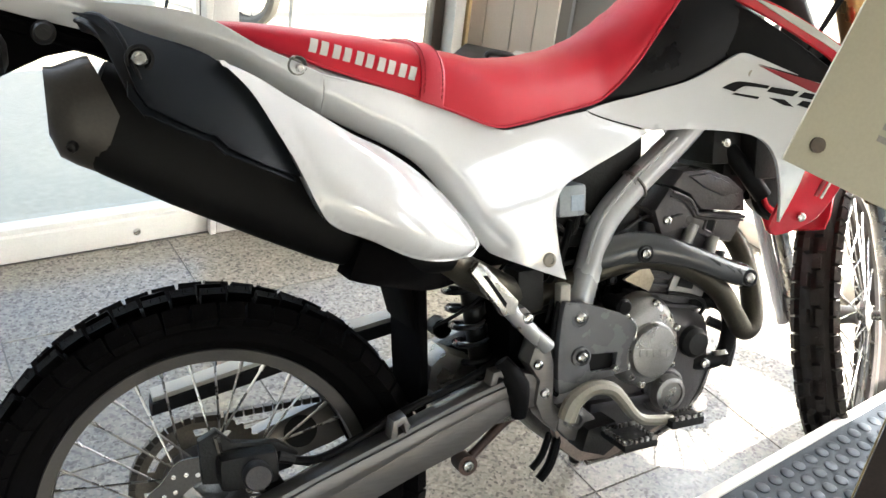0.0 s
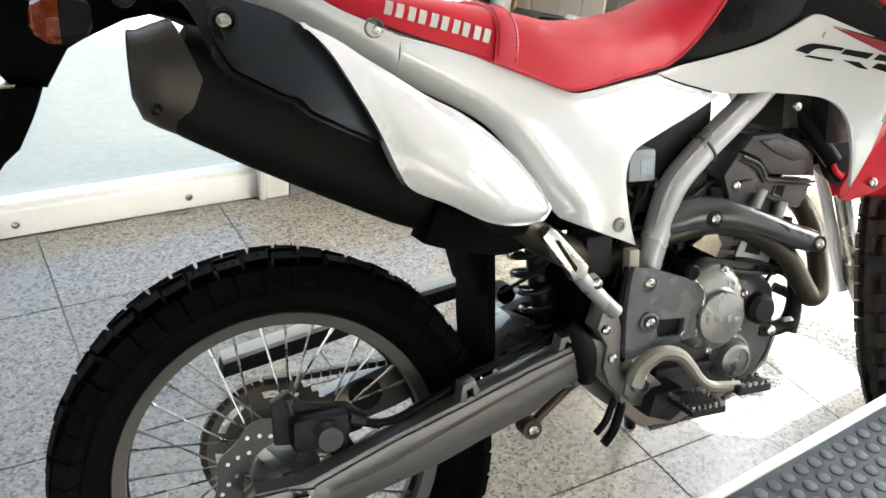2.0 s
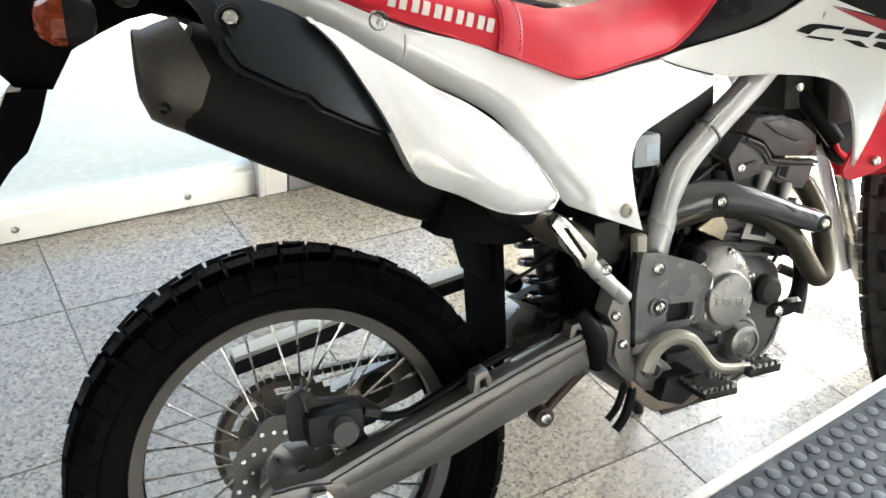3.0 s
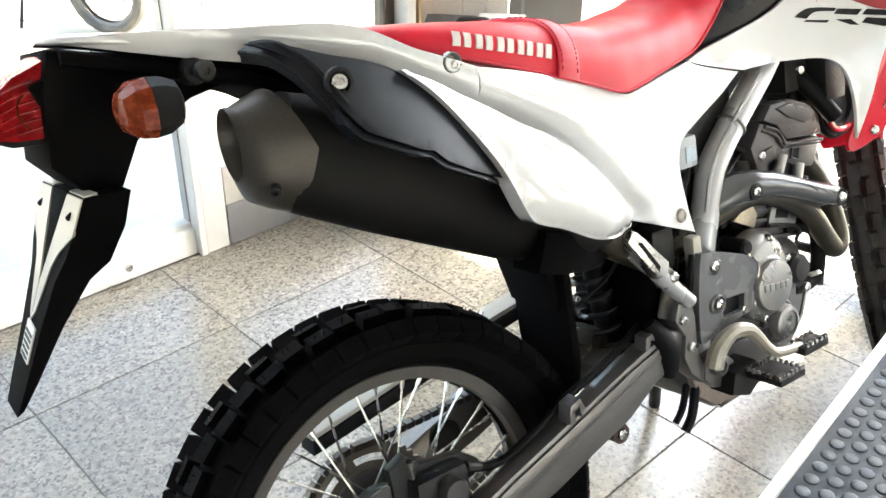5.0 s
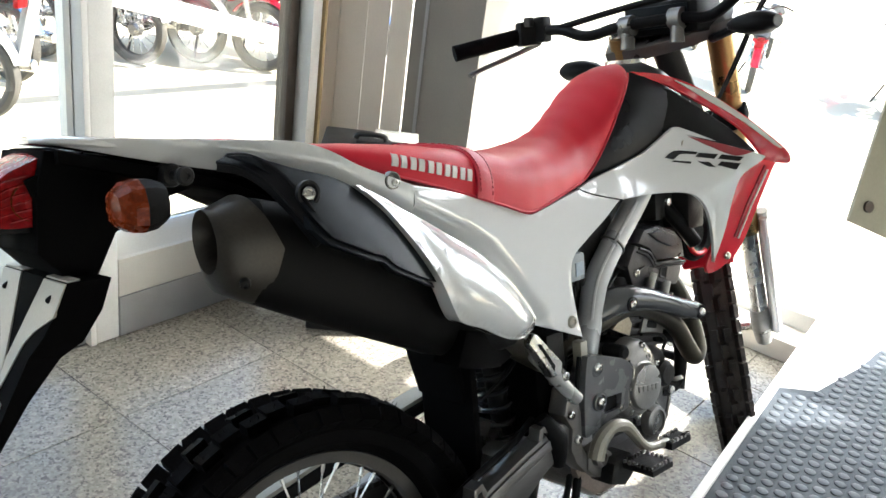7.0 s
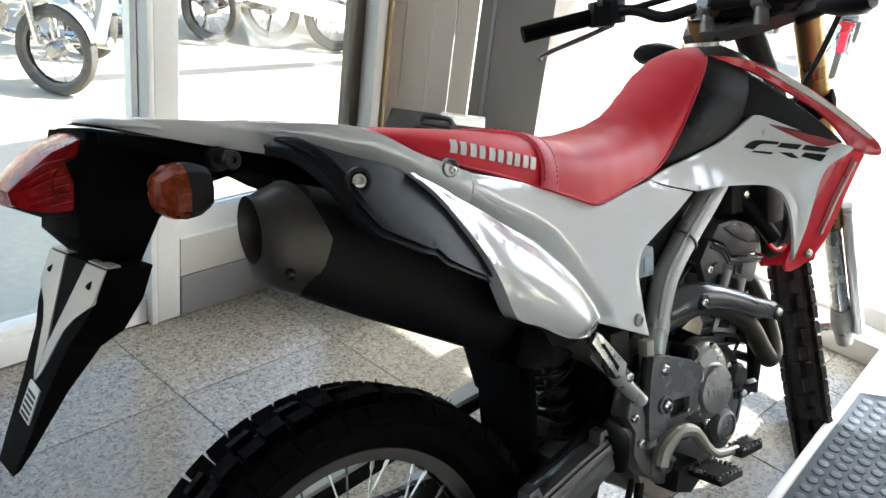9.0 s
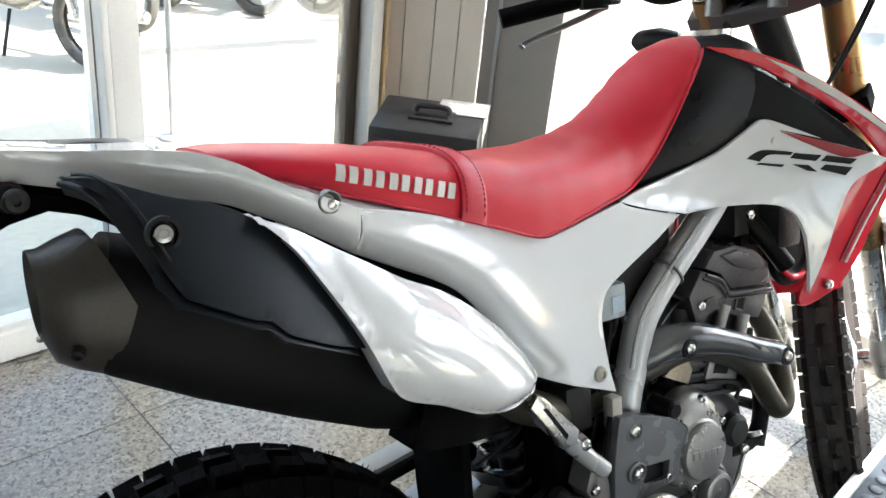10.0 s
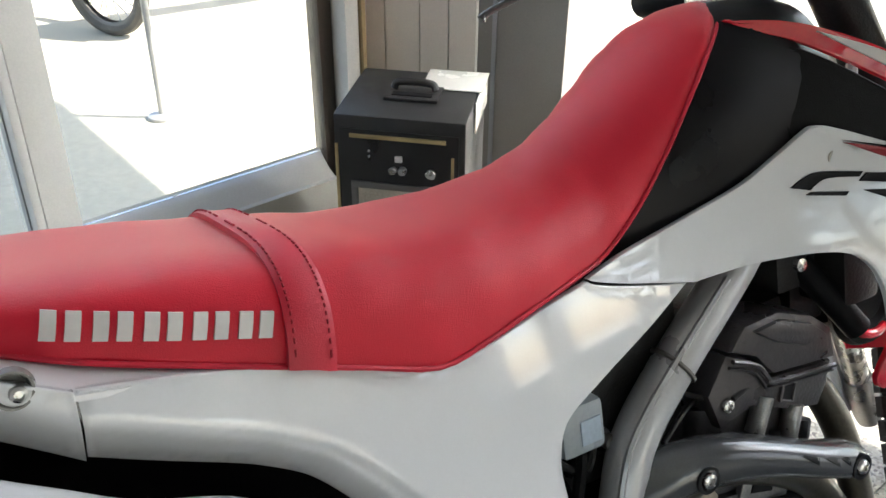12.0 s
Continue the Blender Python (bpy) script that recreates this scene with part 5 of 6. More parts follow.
bp("side_stand", tube([(0.66, 0.115, 0.36), (0.77, 0.24, 0.18), (0.89, 0.405, -0.092)], [0.014, 0.013, 0.012], 12), DARK, label="black side stand")
bp("stand_foot", box(0.85, 0.93, 0.38, 0.43, -0.132, -0.095, 0.006), DARK)
# added block that darkens the space around the linkage, for rubber and hoses
bp("link_filler", box(0.452, 0.522, -0.085, 0.085, 0.445, 0.60, 0.02), MATT, label="matt black filler block around the suspension linkage")

guard_y = anchors([(0.545, 0.57, -0.137), (0.55, 0.506, -0.132), (0.60, 0.52, -0.141), (0.64, 0.52, -0.138), (0.52, 0.44, -0.124)])
guard = bp("frame_guard", panel([(0.560, 0.588, 1), (0.617, 0.568), (0.634, 0.556), (0.647, 0.539), (0.645, 0.518), (0.638, 0.467, 1), (0.6170, 0.4634, 1), (0.6170, 0.473, 1), (0.6185, 0.502, 1), (0.566, 0.505, 1), (0.574, 0.473, 1), (0.6158, 0.473, 1), (0.6158, 0.4633, 1), (0.560, 0.453, 1)], guard_y, 0.010, 0.0025, 0.007, 2), GUARD, label="grey plastic frame guard", sharp=50)
bp("guard_column", panel([(0.517, 0.598, 1), (0.540, 0.594), (0.565, 0.587, 1), (0.5645, 0.54), (0.5625, 0.505), (0.559, 0.454, 1), (0.545, 0.451), (0.524, 0.447, 1), (0.514, 0.455), (0.510, 0.522), (0.513, 0.575)], lambda x, z: guard_y(x, z) - 0.0075 + 0.10 * (x - 0.537), 0.014, 0.003, 0.009), GUARD, guard, sharp=60)
bp("guard_lip", tube([(0.515, -0.130, 0.596), (0.509, -0.130, 0.57), (0.506, -0.126, 0.522), (0.510, -0.120, 0.456), (0.521, -0.118, 0.441)], 0.0045, 8, 4), BLACK, guard)
bp("guard_edge", tube([(0.640, guard_y(0.64, 0.47) - 0.001, 0.470), (0.646, guard_y(0.645, 0.52) - 0.001, 0.518), (0.648, guard_y(0.647, 0.54) - 0.001, 0.541), (0.635, guard_y(0.635, 0.556) - 0.001, 0.558)], 0.0022, 6, 4), STEEL, guard)
# black backing that paints the slot's depth dark
bp("slot_back", slab([(0.560, 0.512), (0.626, 0.510), (0.624, 0.466), (0.566, 0.466)], -0.1245, -0.118, 0.001), INK_GAP, guard)
for z, x in ((0.570, 0.545), (0.506, 0.549)):
    bp("bolt_cup", lathe([(0.0165, -0.138), (0.0165, -0.1445), (0.0135, -0.1455), (0.012, -0.141), (0.0, -0.141)], Matrix.Translation((x, 0, z)), 24, False), GUARD, guard)
    bolt((x, -0.1455, z), 0.0095, guard)

# ---- engine ----
case = bp("crankcase", loft([oval((x, 0, z), (0, 1, 0), (0, 0, 1), w, h, 4, 28) for x, z, w, h in ((0.50, 0.43, 0.07, 0.05), (0.54, 0.43, 0.095, 0.10), (0.62, 0.44, 0.105, 0.135), (0.72, 0.44, 0.105, 0.14), (0.79, 0.44, 0.10, 0.115), (0.84, 0.45, 0.08, 0.075))]), ENGINE, label="grey engine crankcase with its covers")
clutch_m = Matrix.Translation((0.682, 0, 0.496))
bp("clutch_cover", loft([[Vector((0.680 + r * math.cos(t) * (1.0 if math.sin(t) < 0 else 0.96), y, 0.498 + r * math.sin(t) * (1.0 if math.sin(t) < 0 else 1.30))) for t in (2 * math.pi * k / 40 for k in range(40))] for r, y in ((0.066, -0.095), (0.066, -0.117), (0.062, -0.127), (0.055, -0.133), (0.048, -0.136))]), CAST, case, "cast alloy clutch cover")
round_cover = bp("round_cover", lathe([(0.0475, -0.130), (0.0475, -0.1365), (0.0445, -0.139), (0.0435, -0.145), (0.0415, -0.148), (0.036, -0.1495), (0.0, -0.151)], clutch_m, 40, False), CAST, case)
for k in range(5):
    bp("cover_mark", box(0.651 + 0.0128 * k, 0.6605 + 0.0128 * k, -0.1518, -0.1490, 0.4935 - 0.0018 * k, 0.505 - 0.0018 * k, 0.001), CAST, case)
for t in (20, 75, 130, 205, 265, 325):
    bolt((0.675 + 0.062 * math.cos(radians(t)), -0.132, 0.500 + (0.062 if t > 180 else 0.074) * math.sin(radians(t))), 0.0065, case)
bp("filter_cap", lathe([(0.031, -0.095), (0.031, -0.124), (0.028, -0.132), (0.022, -0.1335), (0.0215, -0.130), (0.0, -0.1305)], Matrix.Translation((0.729, 0, 0.411)), 32, False), CAST, case, "round oil filter cover")
bp("filter_rim", lathe([(0.040, -0.09), (0.040, -0.112), (0.035, -0.116)], Matrix.Translation((0.729, 0, 0.411)), 32), ENGINE, case)
bp("pump_cover", lathe([(0.026, -0.09), (0.026, -0.112), (0.019, -0.120), (0.0, -0.121)], Matrix.Translation((0.79, 0, 0.485)), 24, False), DARK, case)
bp("oil_filler", lathe([(0.014, -0.10), (0.014, -0.140), (0.010, -0.144), (0.0, -0.144)], Matrix.Translation((0.626, 0, 0.575)), 14, False), BLACK, case)
bp("case_rib", box(0.585, 0.70, -0.116, -0.09, 0.395, 0.412, 0.004), ENGINE, case)
bp("lower_case", slab([(0.52, 0.40), (0.54, 0.335), (0.58, 0.302), (0.64, 0.298), (0.72, 0.320), (0.76, 0.345), (0.78, 0.40)], -0.095, 0.09, 0.012), surface("sump_alloy", (0.24, 0.19, 0.165), 0.45, metal=0.6, vary=0.2, scale=25, bump=0.2), case)
bp("skid_plate", loft([oval((x, 0, z), (0, 1, 0), Vector((nx, 0, nz)), 0.085, 0.004, 5, 18) for x, z, nx, nz in ((0.60, 0.290, 0, 1), (0.70, 0.298, -0.1, 1), (0.78, 0.33, -0.5, 1), (0.83, 0.38, -1, 0.8), (0.855, 0.44, -1, 0.2))]), STEEL, label="bright alloy skid plate under the engine")
cylinder = bp("cylinder", loft([oval(Vector((0.755, -0.01, 0.53)) + Vector((0.17, 0, 0.985)) * s, (0, 1, 0), (0.985, 0, -0.17), w, l, 5, 24) for s, w, l in ((0.0, 0.070, 0.075), (0.06, 0.070, 0.075), (0.062, 0.078, 0.082), (0.075, 0.078, 0.082), (0.077, 0.072, 0.078), (0.15, 0.072, 0.080))]), ENGINE, label="grey cylinder and head")
bm = bmesh.new()
for k in range(4):
    c = Vector((0.755, -0.01, 0.548)) + Vector((0.17, 0, 0.985)) * (0.016 * k)
    block(bm, -0.083, 0.083, -0.078, 0.078, -0.003, 0.003, 0.001, Matrix.Translation(c) @ Matrix.Rotation(radians(10), 4, "Y"))
bp("fin", bm, ENGINE, cylinder)
HEAD_PAINT = surface("head_cover_paint", (0.060, 0.054, 0.056), 0.33, metal=0.4, vary=0.15, scale=20, bump=0.3)
head = bp("head_cover", slab([(0.741, 0.751), (0.762, 0.774), (0.810, 0.775), (0.857, 0.757), (0.886, 0.734), (0.892, 0.697), (0.800, 0.708), (0.790, 0.718), (0.776, 0.735)], -0.098, -0.045, 0.007), HEAD_PAINT, cylinder, "dark grey ribbed cylinder head cover")
bp("head_side", slab([(0.739, 0.748), (0.774, 0.732), (0.788, 0.715), (0.798, 0.704), (0.891, 0.693), (0.882, 0.666), (0.868, 0.646), (0.828, 0.655), (0.800, 0.668), (0.770, 0.680), (0.726, 0.671), (0.712, 0.712)], -0.093, -0.045, 0.005), HEAD_PAINT, cylinder)
bp("head_core", box(0.77, 0.87, -0.05, 0.07, 0.65, 0.765, 0.01), DARK, cylinder)
bp("hose_block", box(0.885, 0.952, -0.045, 0.06, 0.715, 0.80, 0.01), DARK)
bp("head_facet", slab([(0.770, 0.766), (0.808, 0.768), (0.852, 0.750), (0.876, 0.730), (0.840, 0.728), (0.80, 0.745)], -0.1035, -0.090, 0.005), HEAD_PAINT, cylinder)
bm = bmesh.new()
tube([(0.742, -0.0985, 0.742), (0.775, -0.0985, 0.727), (0.789, -0.0985, 0.709), (0.80, -0.0985, 0.700), (0.89, -0.0985, 0.689)], 0.0028, 6, 4, bm)
tube([(0.740, -0.095, 0.735), (0.772, -0.096, 0.720), (0.786, -0.096, 0.703), (0.798, -0.096, 0.694), (0.888, -0.096, 0.683)], 0.002, 6, 4, bm)
bp("head_rib", bm, HEAD_PAINT, cylinder)
# flat black patch for the dark opening
bp("head_window", slab([(0.817, 0.698), (0.835, 0.693), (0.827, 0.666), (0.809, 0.674)], -0.0945, -0.0925), INK_GAP, cylinder)
win = bmesh.new()
for a, b in (((0.817, 0.698), (0.835, 0.693)), ((0.835, 0.693), (0.827, 0.666)), ((0.827, 0.666), (0.809, 0.674)), ((0.809, 0.674), (0.817, 0.698))):
    tube([(a[0], -0.0945, a[1]), (b[0], -0.0945, b[1])], 0.0022, 6, 1, win)
bp("window_rim", win, HEAD_PAINT, cylinder)
for at in ((0.735, -0.094, 0.695),):
    bolt(at, 0.008, cylinder)
for x, z, h in ((0.800, 0.60, 0.07), (0.845, 0.60, 0.06), (0.775, 0.585, 0.05)):
    bp("head_stud", tube([(x, -0.082, z - h / 2), (x + 0.012, -0.082, z + h / 2)], 0.008, 10), ENGINE, cylinder)
bp("starter_motor", tube([(0.70, -0.05, 0.60), (0.78, -0.055, 0.575)], 0.022, 16), DARK)
bp("gear_bracket", slab([(0.655, 0.605), (0.70, 0.628), (0.715, 0.60), (0.705, 0.580)], -0.095, -0.088, 0.002), surface("zinc_bracket", (0.42, 0.36, 0.27), 0.4, metal=0.7, vary=0.2), case)

# exhaust header with its guard
bp("header_pipe", tube([(0.885, -0.02, 0.66), (0.912, -0.04, 0.645), (0.925, -0.065, 0.60), (0.922, -0.09, 0.545), (0.912, -0.106, 0.503), (0.892, -0.109, 0.494), (0.872, -0.106, 0.522), (0.84, -0.104, 0.568), (0.78, -0.104, 0.61), (0.70, -0.104, 0.64), (0.62, -0.100, 0.632), (0.56, -0.085, 0.61), (0.50, -0.07, 0.585)], 0.0185, 16, 7), PIPE, label="looped steel exhaust header")
for top, foot in (((0.791, 0.684), (0.774, 0.648)), ((0.834, 0.660), (0.822, 0.625))):
    bp("head_boss", tube([(foot[0], -0.090, foot[1]), (top[0], -0.090, top[1])], 0.0105, 14), CAST, cylinder)
bp("coil_bracket", slab([(0.757, 0.606), (0.823, 0.580), (0.815, 0.557), (0.744, 0.575)], -0.092, -0.084, 0.002), CAST, cylinder)
bp("bracket_window", slab([(0.768, 0.596), (0.796, 0.585), (0.792, 0.573), (0.762, 0.582)], -0.0935, -0.0922), INK_GAP, cylinder)
bp("bracket_loop", tube([(0.742, -0.094, 0.573), (0.775, -0.096, 0.566), (0.805, -0.096, 0.556), (0.818, -0.095, 0.542), (0.812, -0.092, 0.527)], 0.0035, 8), DARK, cylinder)
bp("pump_bolt", lathe([(0.008, -0.098), (0.008, -0.106), (0.0, -0.108)], Matrix.Translation((0.82, 0, 0.441)), 12, False), STEEL, case)
bp("hose_clamp", lathe([(0.0148, -0.004), (0.0148, 0.004)], Matrix.Translation((0.868, -0.083, 0.448)) @ Matrix.Rotation(radians(70), 4, "X"), 18), STEEL)
HG = [(0.590, -0.092, 0.648, 0.024), (0.612, -0.100, 0.655, 0.027), (0.640, -0.106, 0.661, 0.028), (0.680, -0.110, 0.660, 0.026), (0.720, -0.114, 0.652, 0.023), (0.765, -0.119, 0.637, 0.020), (0.815, -0.125, 0.616, 0.019), (0.858, -0.128, 0.600, 0.020), (0.878, -0.126, 0.592, 0.017), (0.888, -0.120, 0.588, 0.008)]


def hg_at(x):
    return [float(np.interp(x, [q[0] for q in HG], [q[k] for q in HG])) for k in (1, 2, 3)]


def hg_y(x, z):
    """The outer face of the round header guard."""
    y, c, h = hg_at(x)
    return y - 0.024 * math.sqrt(max(0.05, 1 - ((z - c) / h) ** 2))


hg = bp("header_guard", loft([oval((x, y, z), (0, 1, 0), Vector((0.3, 0, 0.95)).normalized(), 0.024 if x < 0.885 else 0.012, h, 2.3, 24) for x, y, z, h in HG]), GLOSSY, label="grey plastic header heat guard", sharp=50)
for x, wide, h in ((0.775, 0.030, 0.006), (0.806, 0.026, 0.007), (0.832, 0.014, 0.006)):
    c = hg_at(x)[1] + 0.006
    # cutout drawn as a black patch on the face, its depth painted dark
    bp("guard_slot", panel([(x, c + h, 1), (x + wide, c + h - 0.5 * wide, 1), (x + wide * 0.9, c - h * 0.6 - 0.42 * wide, 1), (x + wide * 0.3, c - h * 0.2, 1)], lambda x, z: hg_y(x, z) - 0.0012, 0.004, 0.001, 0.01, 1), INK_GAP, hg)
for at in ((0.668, -0.132, 0.655), (0.862, -0.150, 0.598)):
    bp("bolt_cup", lathe([(0.014, 0.004), (0.014, -0.002), (0.011, -0.002), (0.010, 0.002), (0.0, 0.002)], Matrix.Translation(at), 22, False), INK_GAP, hg)
    bolt((at[0], at[1] - 0.001, at[2]), 0.0085, hg)
bp("coolant_hose", tube([(0.80, -0.075, 0.548), (0.845, -0.085, 0.545), (0.876, -0.088, 0.520), (0.878, -0.085, 0.46), (0.86, -0.08, 0.435), (0.80, -0.085, 0.44)], 0.0135, 12), BLACK, label="black rubber coolant hose")
bp("coolant_hose", tube([(0.88, -0.06, 0.80), (0.90, -0.085, 0.76), (0.925, -0.10, 0.72)], 0.015, 12), BLACK)
bp("coolant_pipe", tube([(0.86, -0.055, 0.50), (0.895, -0.075, 0.475), (0.885, -0.08, 0.42)], 0.009, 10), DARK)
bottle = bp("coolant_bottle", box(0.528, 0.576, -0.105, -0.06, 0.718, 0.768, 0.007), BOTTLE, label="milky plastic coolant bottle")
bp("bottle_mark", box(0.548, 0.570, -0.1065, -0.1052, 0.728, 0.752), surface("blue_mark", (0.35, 0.42, 0.5), 0.5), bottle)
# hoses and wiring that fill the space behind the engine
rng = random.Random(11)
for k in range(16):
    x, z = rng.uniform(0.46, 0.70), rng.uniform(0.55, 0.74)
    pts = [(x, rng.uniform(-0.09, -0.05), z)]
    for _ in range(3):
        q = pts[-1]
        pts.append((q[0] + rng.uniform(-0.07, 0.07), min(-0.045, max(-0.095, q[1] + rng.uniform(-0.02, 0.02))), min(0.76, max(0.5, q[2] + rng.uniform(-0.06, 0.06)))))
    bp("cable", tube(pts, rng.choice((0.003, 0.004, 0.006)), 8, 5), rng.choice((BLACK, BLACK, DARK)))
for k in range(9):
    at = (rng.uniform(0.47, 0.72), rng.uniform(-0.092, -0.07), rng.uniform(0.53, 0.74))
    bolt(at, rng.choice((0.006, 0.007, 0.008)), bike, rng.choice((STEEL, ALLOY, DARK)))
bp("wire_connector", box(0.515, 0.533, -0.135, -0.115, 0.575, 0.622, 0.003, Matrix.Translation((0, 0, 0))), RESIN)
bp("fuse_box", box(0.455, 0.50, -0.112, -0.06, 0.58, 0.645, 0.006), DARK)
bp("motor_filler", box(0.52, 0.72, -0.06, 0.08, 0.52, 0.70, 0.02), MATT)
bp("coil", box(0.84, 0.90, -0.07, 0.03, 0.775, 0.835, 0.008), DARK)
bp("hose_end", lathe([(0.007, -0.092), (0.007, -0.098), (0.0, -0.099)], Matrix.Translation((0.845, 0, 0.815)), 16, False), STEEL)

# brake pedal and foot pegs
pedal = bp("brake_pedal", tube([(0.520, -0.150, 0.412), (0.532, -0.152, 0.440), (0.562, -0.154, 0.457), (0.594, -0.157, 0.452), (0.614, -0.160, 0.432), (0.632, -0.163, 0.408), (0.654, -0.166, 0.393), (0.704, -0.170, 0.387)], [0.015, 0.0145, 0.0125, 0.0115, 0.0105, 0.0095, 0.0085, 0.008], 10, 6), surface("pedal_alloy", (0.27, 0.25, 0.21), 0.42, metal=0.4, vary=0.12), label="forged alloy brake pedal")
bp("pedal_pad", box(0.690, 0.752, -0.190, -0.158, 0.378, 0.392, 0.003), DARK, pedal)
bm = bmesh.new()
for k in range(5):
    for y in (-0.187, -0.161):
        block(bm, 0.695 + 0.012 * k, 0.701 + 0.012 * k, y - 0.003, y + 0.003, 0.391, 0.397, 0.0)
bp("pedal_teeth", bm, STEEL, pedal)
bp("pedal_pivot", lathe([(0.016, -0.128), (0.016, -0.152), (0.010, -0.154), (0.009, -0.148), (0.0, -0.148)], Matrix.Translation((0.536, 0, 0.408)), 24, False), ALLOY, pedal)
bp("pedal_web", slab([(0.510, 0.392), (0.515, 0.425), (0.545, 0.43), (0.575, 0.405), (0.60, 0.37), (0.585, 0.352), (0.53, 0.37)], -0.140, -0.118, 0.005), ALLOY, pedal)
peg = bp("foot_peg", box(0.572, 0.632, -0.232, -0.165, 0.380, 0.391, 0.003), DARK, label="serrated black foot peg")
bm = bmesh.new()
for k in range(7):
    for x in (0.5745, 0.6295):
        block(bm, x - 0.0025, x + 0.0025, -0.230 + 0.0095 * k, -0.2255 + 0.0095 * k, 0.390, 0.397, 0.0)
    if k in (0, 6):
        for j in range(5):
            block(bm, 0.582 + 0.010 * j, 0.587 + 0.010 * j, -0.230 + 0.0095 * k, -0.2255 + 0.0095 * k, 0.390, 0.397)
bp("peg_teeth", bm, SPOKE, peg)
bp("peg_mount", slab([(0.55, 0.395), (0.60, 0.400), (0.62, 0.37), (0.58, 0.345), (0.54, 0.36)], -0.166, -0.118, 0.005), DARK, peg)

# ---- front end, turned to the left ----
TURN = BIKE.inverted() @ pose(1.434, 0.0325, 0.322, 0, 0, 26.55) @ pose(0, 0, 0, -21.9) @ pose(0, 0, 0, 0, 14.8)
# front tyre rubber is paler and browner: sunlight and glare put into its colour
front = wheel("front_wheel", TURN, 0.282, 0.345, 0.0205, 60, 36, 0.035, 0.034, 5, 0.39, surface("sunlit_tyre_rubber", (0.030, 0.024, 0.021), 0.8, vary=0.35, scale=25, bump=0.4, grain=500, shine=0.2), 0.016)
bp("front_disc", disc(bmesh.new(), 0.09, 0.128, 0.050, 0.0535, 12, 0.003, 0, TURN), STEEL, front)
bp("front_axle", tube([TURN @ Vector((0, -0.125, 0)), TURN @ Vector((0, 0.125, 0))], 0.011, 12), STEEL, front)
RAKE = Vector((-math.sin(radians(29.5)), 0, math.cos(radians(29.5))))
for y in (-0.098, 0.098):
    foot = Vector((-0.018, y, -0.03))
    fork = bp("fork_leg", tube([TURN @ (foot + RAKE * 0.34), TURN @ (foot + RAKE * 0.89)], 0.027, 20), GOLD, label="bronze upside-down fork leg")
    bp("stanchion", tube([TURN @ (foot + RAKE * 0.08), TURN @ (foot + RAKE * 0.36)], 0.0205, 16), STEEL, fork)
    bp("fork_shoe", tube([TURN @ (foot + RAKE * -0.01), TURN @ (foot + RAKE * 0.06), TURN @ (foot + RAKE * 0.10)], [0.020, 0.027, 0.023], 14), CAST, fork)
    for a, b, r in ((-0.02, 0.37, 0.010), (0.0, 0.39, 0.014), (0.02, 0.37, 0.010)):
        bp("fork_guard", tube([TURN @ (foot + Vector((a, 0.034 * (1 if y > 0 else -1), 0)) + RAKE * 0.02), TURN @ (foot + Vector((a, 0.036 * (1 if y > 0 else -1), 0)) + RAKE * b)], r, 10), WHITE, fork)
    bp("fork_cap", lathe([(0.024, 0.004), (0.024, -0.006), (0.016, -0.010), (0.0, -0.010)], Matrix.Translation(TURN @ (foot + RAKE * 0.89)) @ Matrix.Rotation(radians(90 - 0), 4, "X"), 20, False), STEEL, fork)
yoke_c = TURN @ (Vector((-0.018, 0, -0.03)) + RAKE * 0.865)
YOKE = Matrix.Translation(yoke_c) @ Matrix.Rotation(radians(-27), 4, "Y") @ Matrix.Rotation(radians(24), 4, "Z")
yoke = bp("top_yoke", slab([(-0.055, -0.05), (-0.03, -0.135), (0.03, -0.138), (0.045, -0.10), (0.02, -0.05), (0.02, 0.05), (0.045, 0.10), (0.03, 0.138), (-0.03, 0.135), (-0.055, 0.05)], -0.014, 0.014, 0.004, YOKE @ Matrix(((1, 0, 0, 0), (0, 0, 1, 0), (0, 1, 0, 0), (0, 0, 0, 1)))), ALLOY, label="cast alloy top yoke")
bp("stem_nut", lathe([(0.016, 0.0), (0.016, 0.022), (0.012, 0.026), (0.0, 0.026)], YOKE @ Matrix.Rotation(radians(90), 4, "X"), 6, False), STEEL, yoke)
bp("bottom_yoke", slab([(-0.05, -0.04), (-0.03, -0.10), (0.02, -0.10), (0.02, 0.10), (-0.03, 0.10), (-0.05, 0.04)], -0.018, 0.018, 0.005, Matrix.Translation(-RAKE * 0.22) @ YOKE @ Matrix(((1, 0, 0, 0), (0, 0, 1, 0), (0, 1, 0, 0), (0, 0, 0, 1)))), MATT, label="black bottom yoke")
bp("steering_stem", tube([yoke_c - RAKE * 0.24 + Vector((-0.03, 0, 0)), yoke_c + Vector((-0.03, 0, 0))], 0.03, 18), DARK)
for y, base in ((0.05, (0.935, 0.05, 1.112)), (-0.045, (0.972, -0.045, 1.118))):
    bp("bar_clamp", tube([base, (base[0] + 0.002, base[1], base[2] + 0.035)], [0.015, 0.013], 14), ALLOY, yoke)
    bp("clamp_cap", lathe([(0.021, -0.014), (0.021, 0.014)], Matrix.Translation((base[0] + 0.004, base[1], base[2] + 0.048)), 18), ALLOY, yoke)
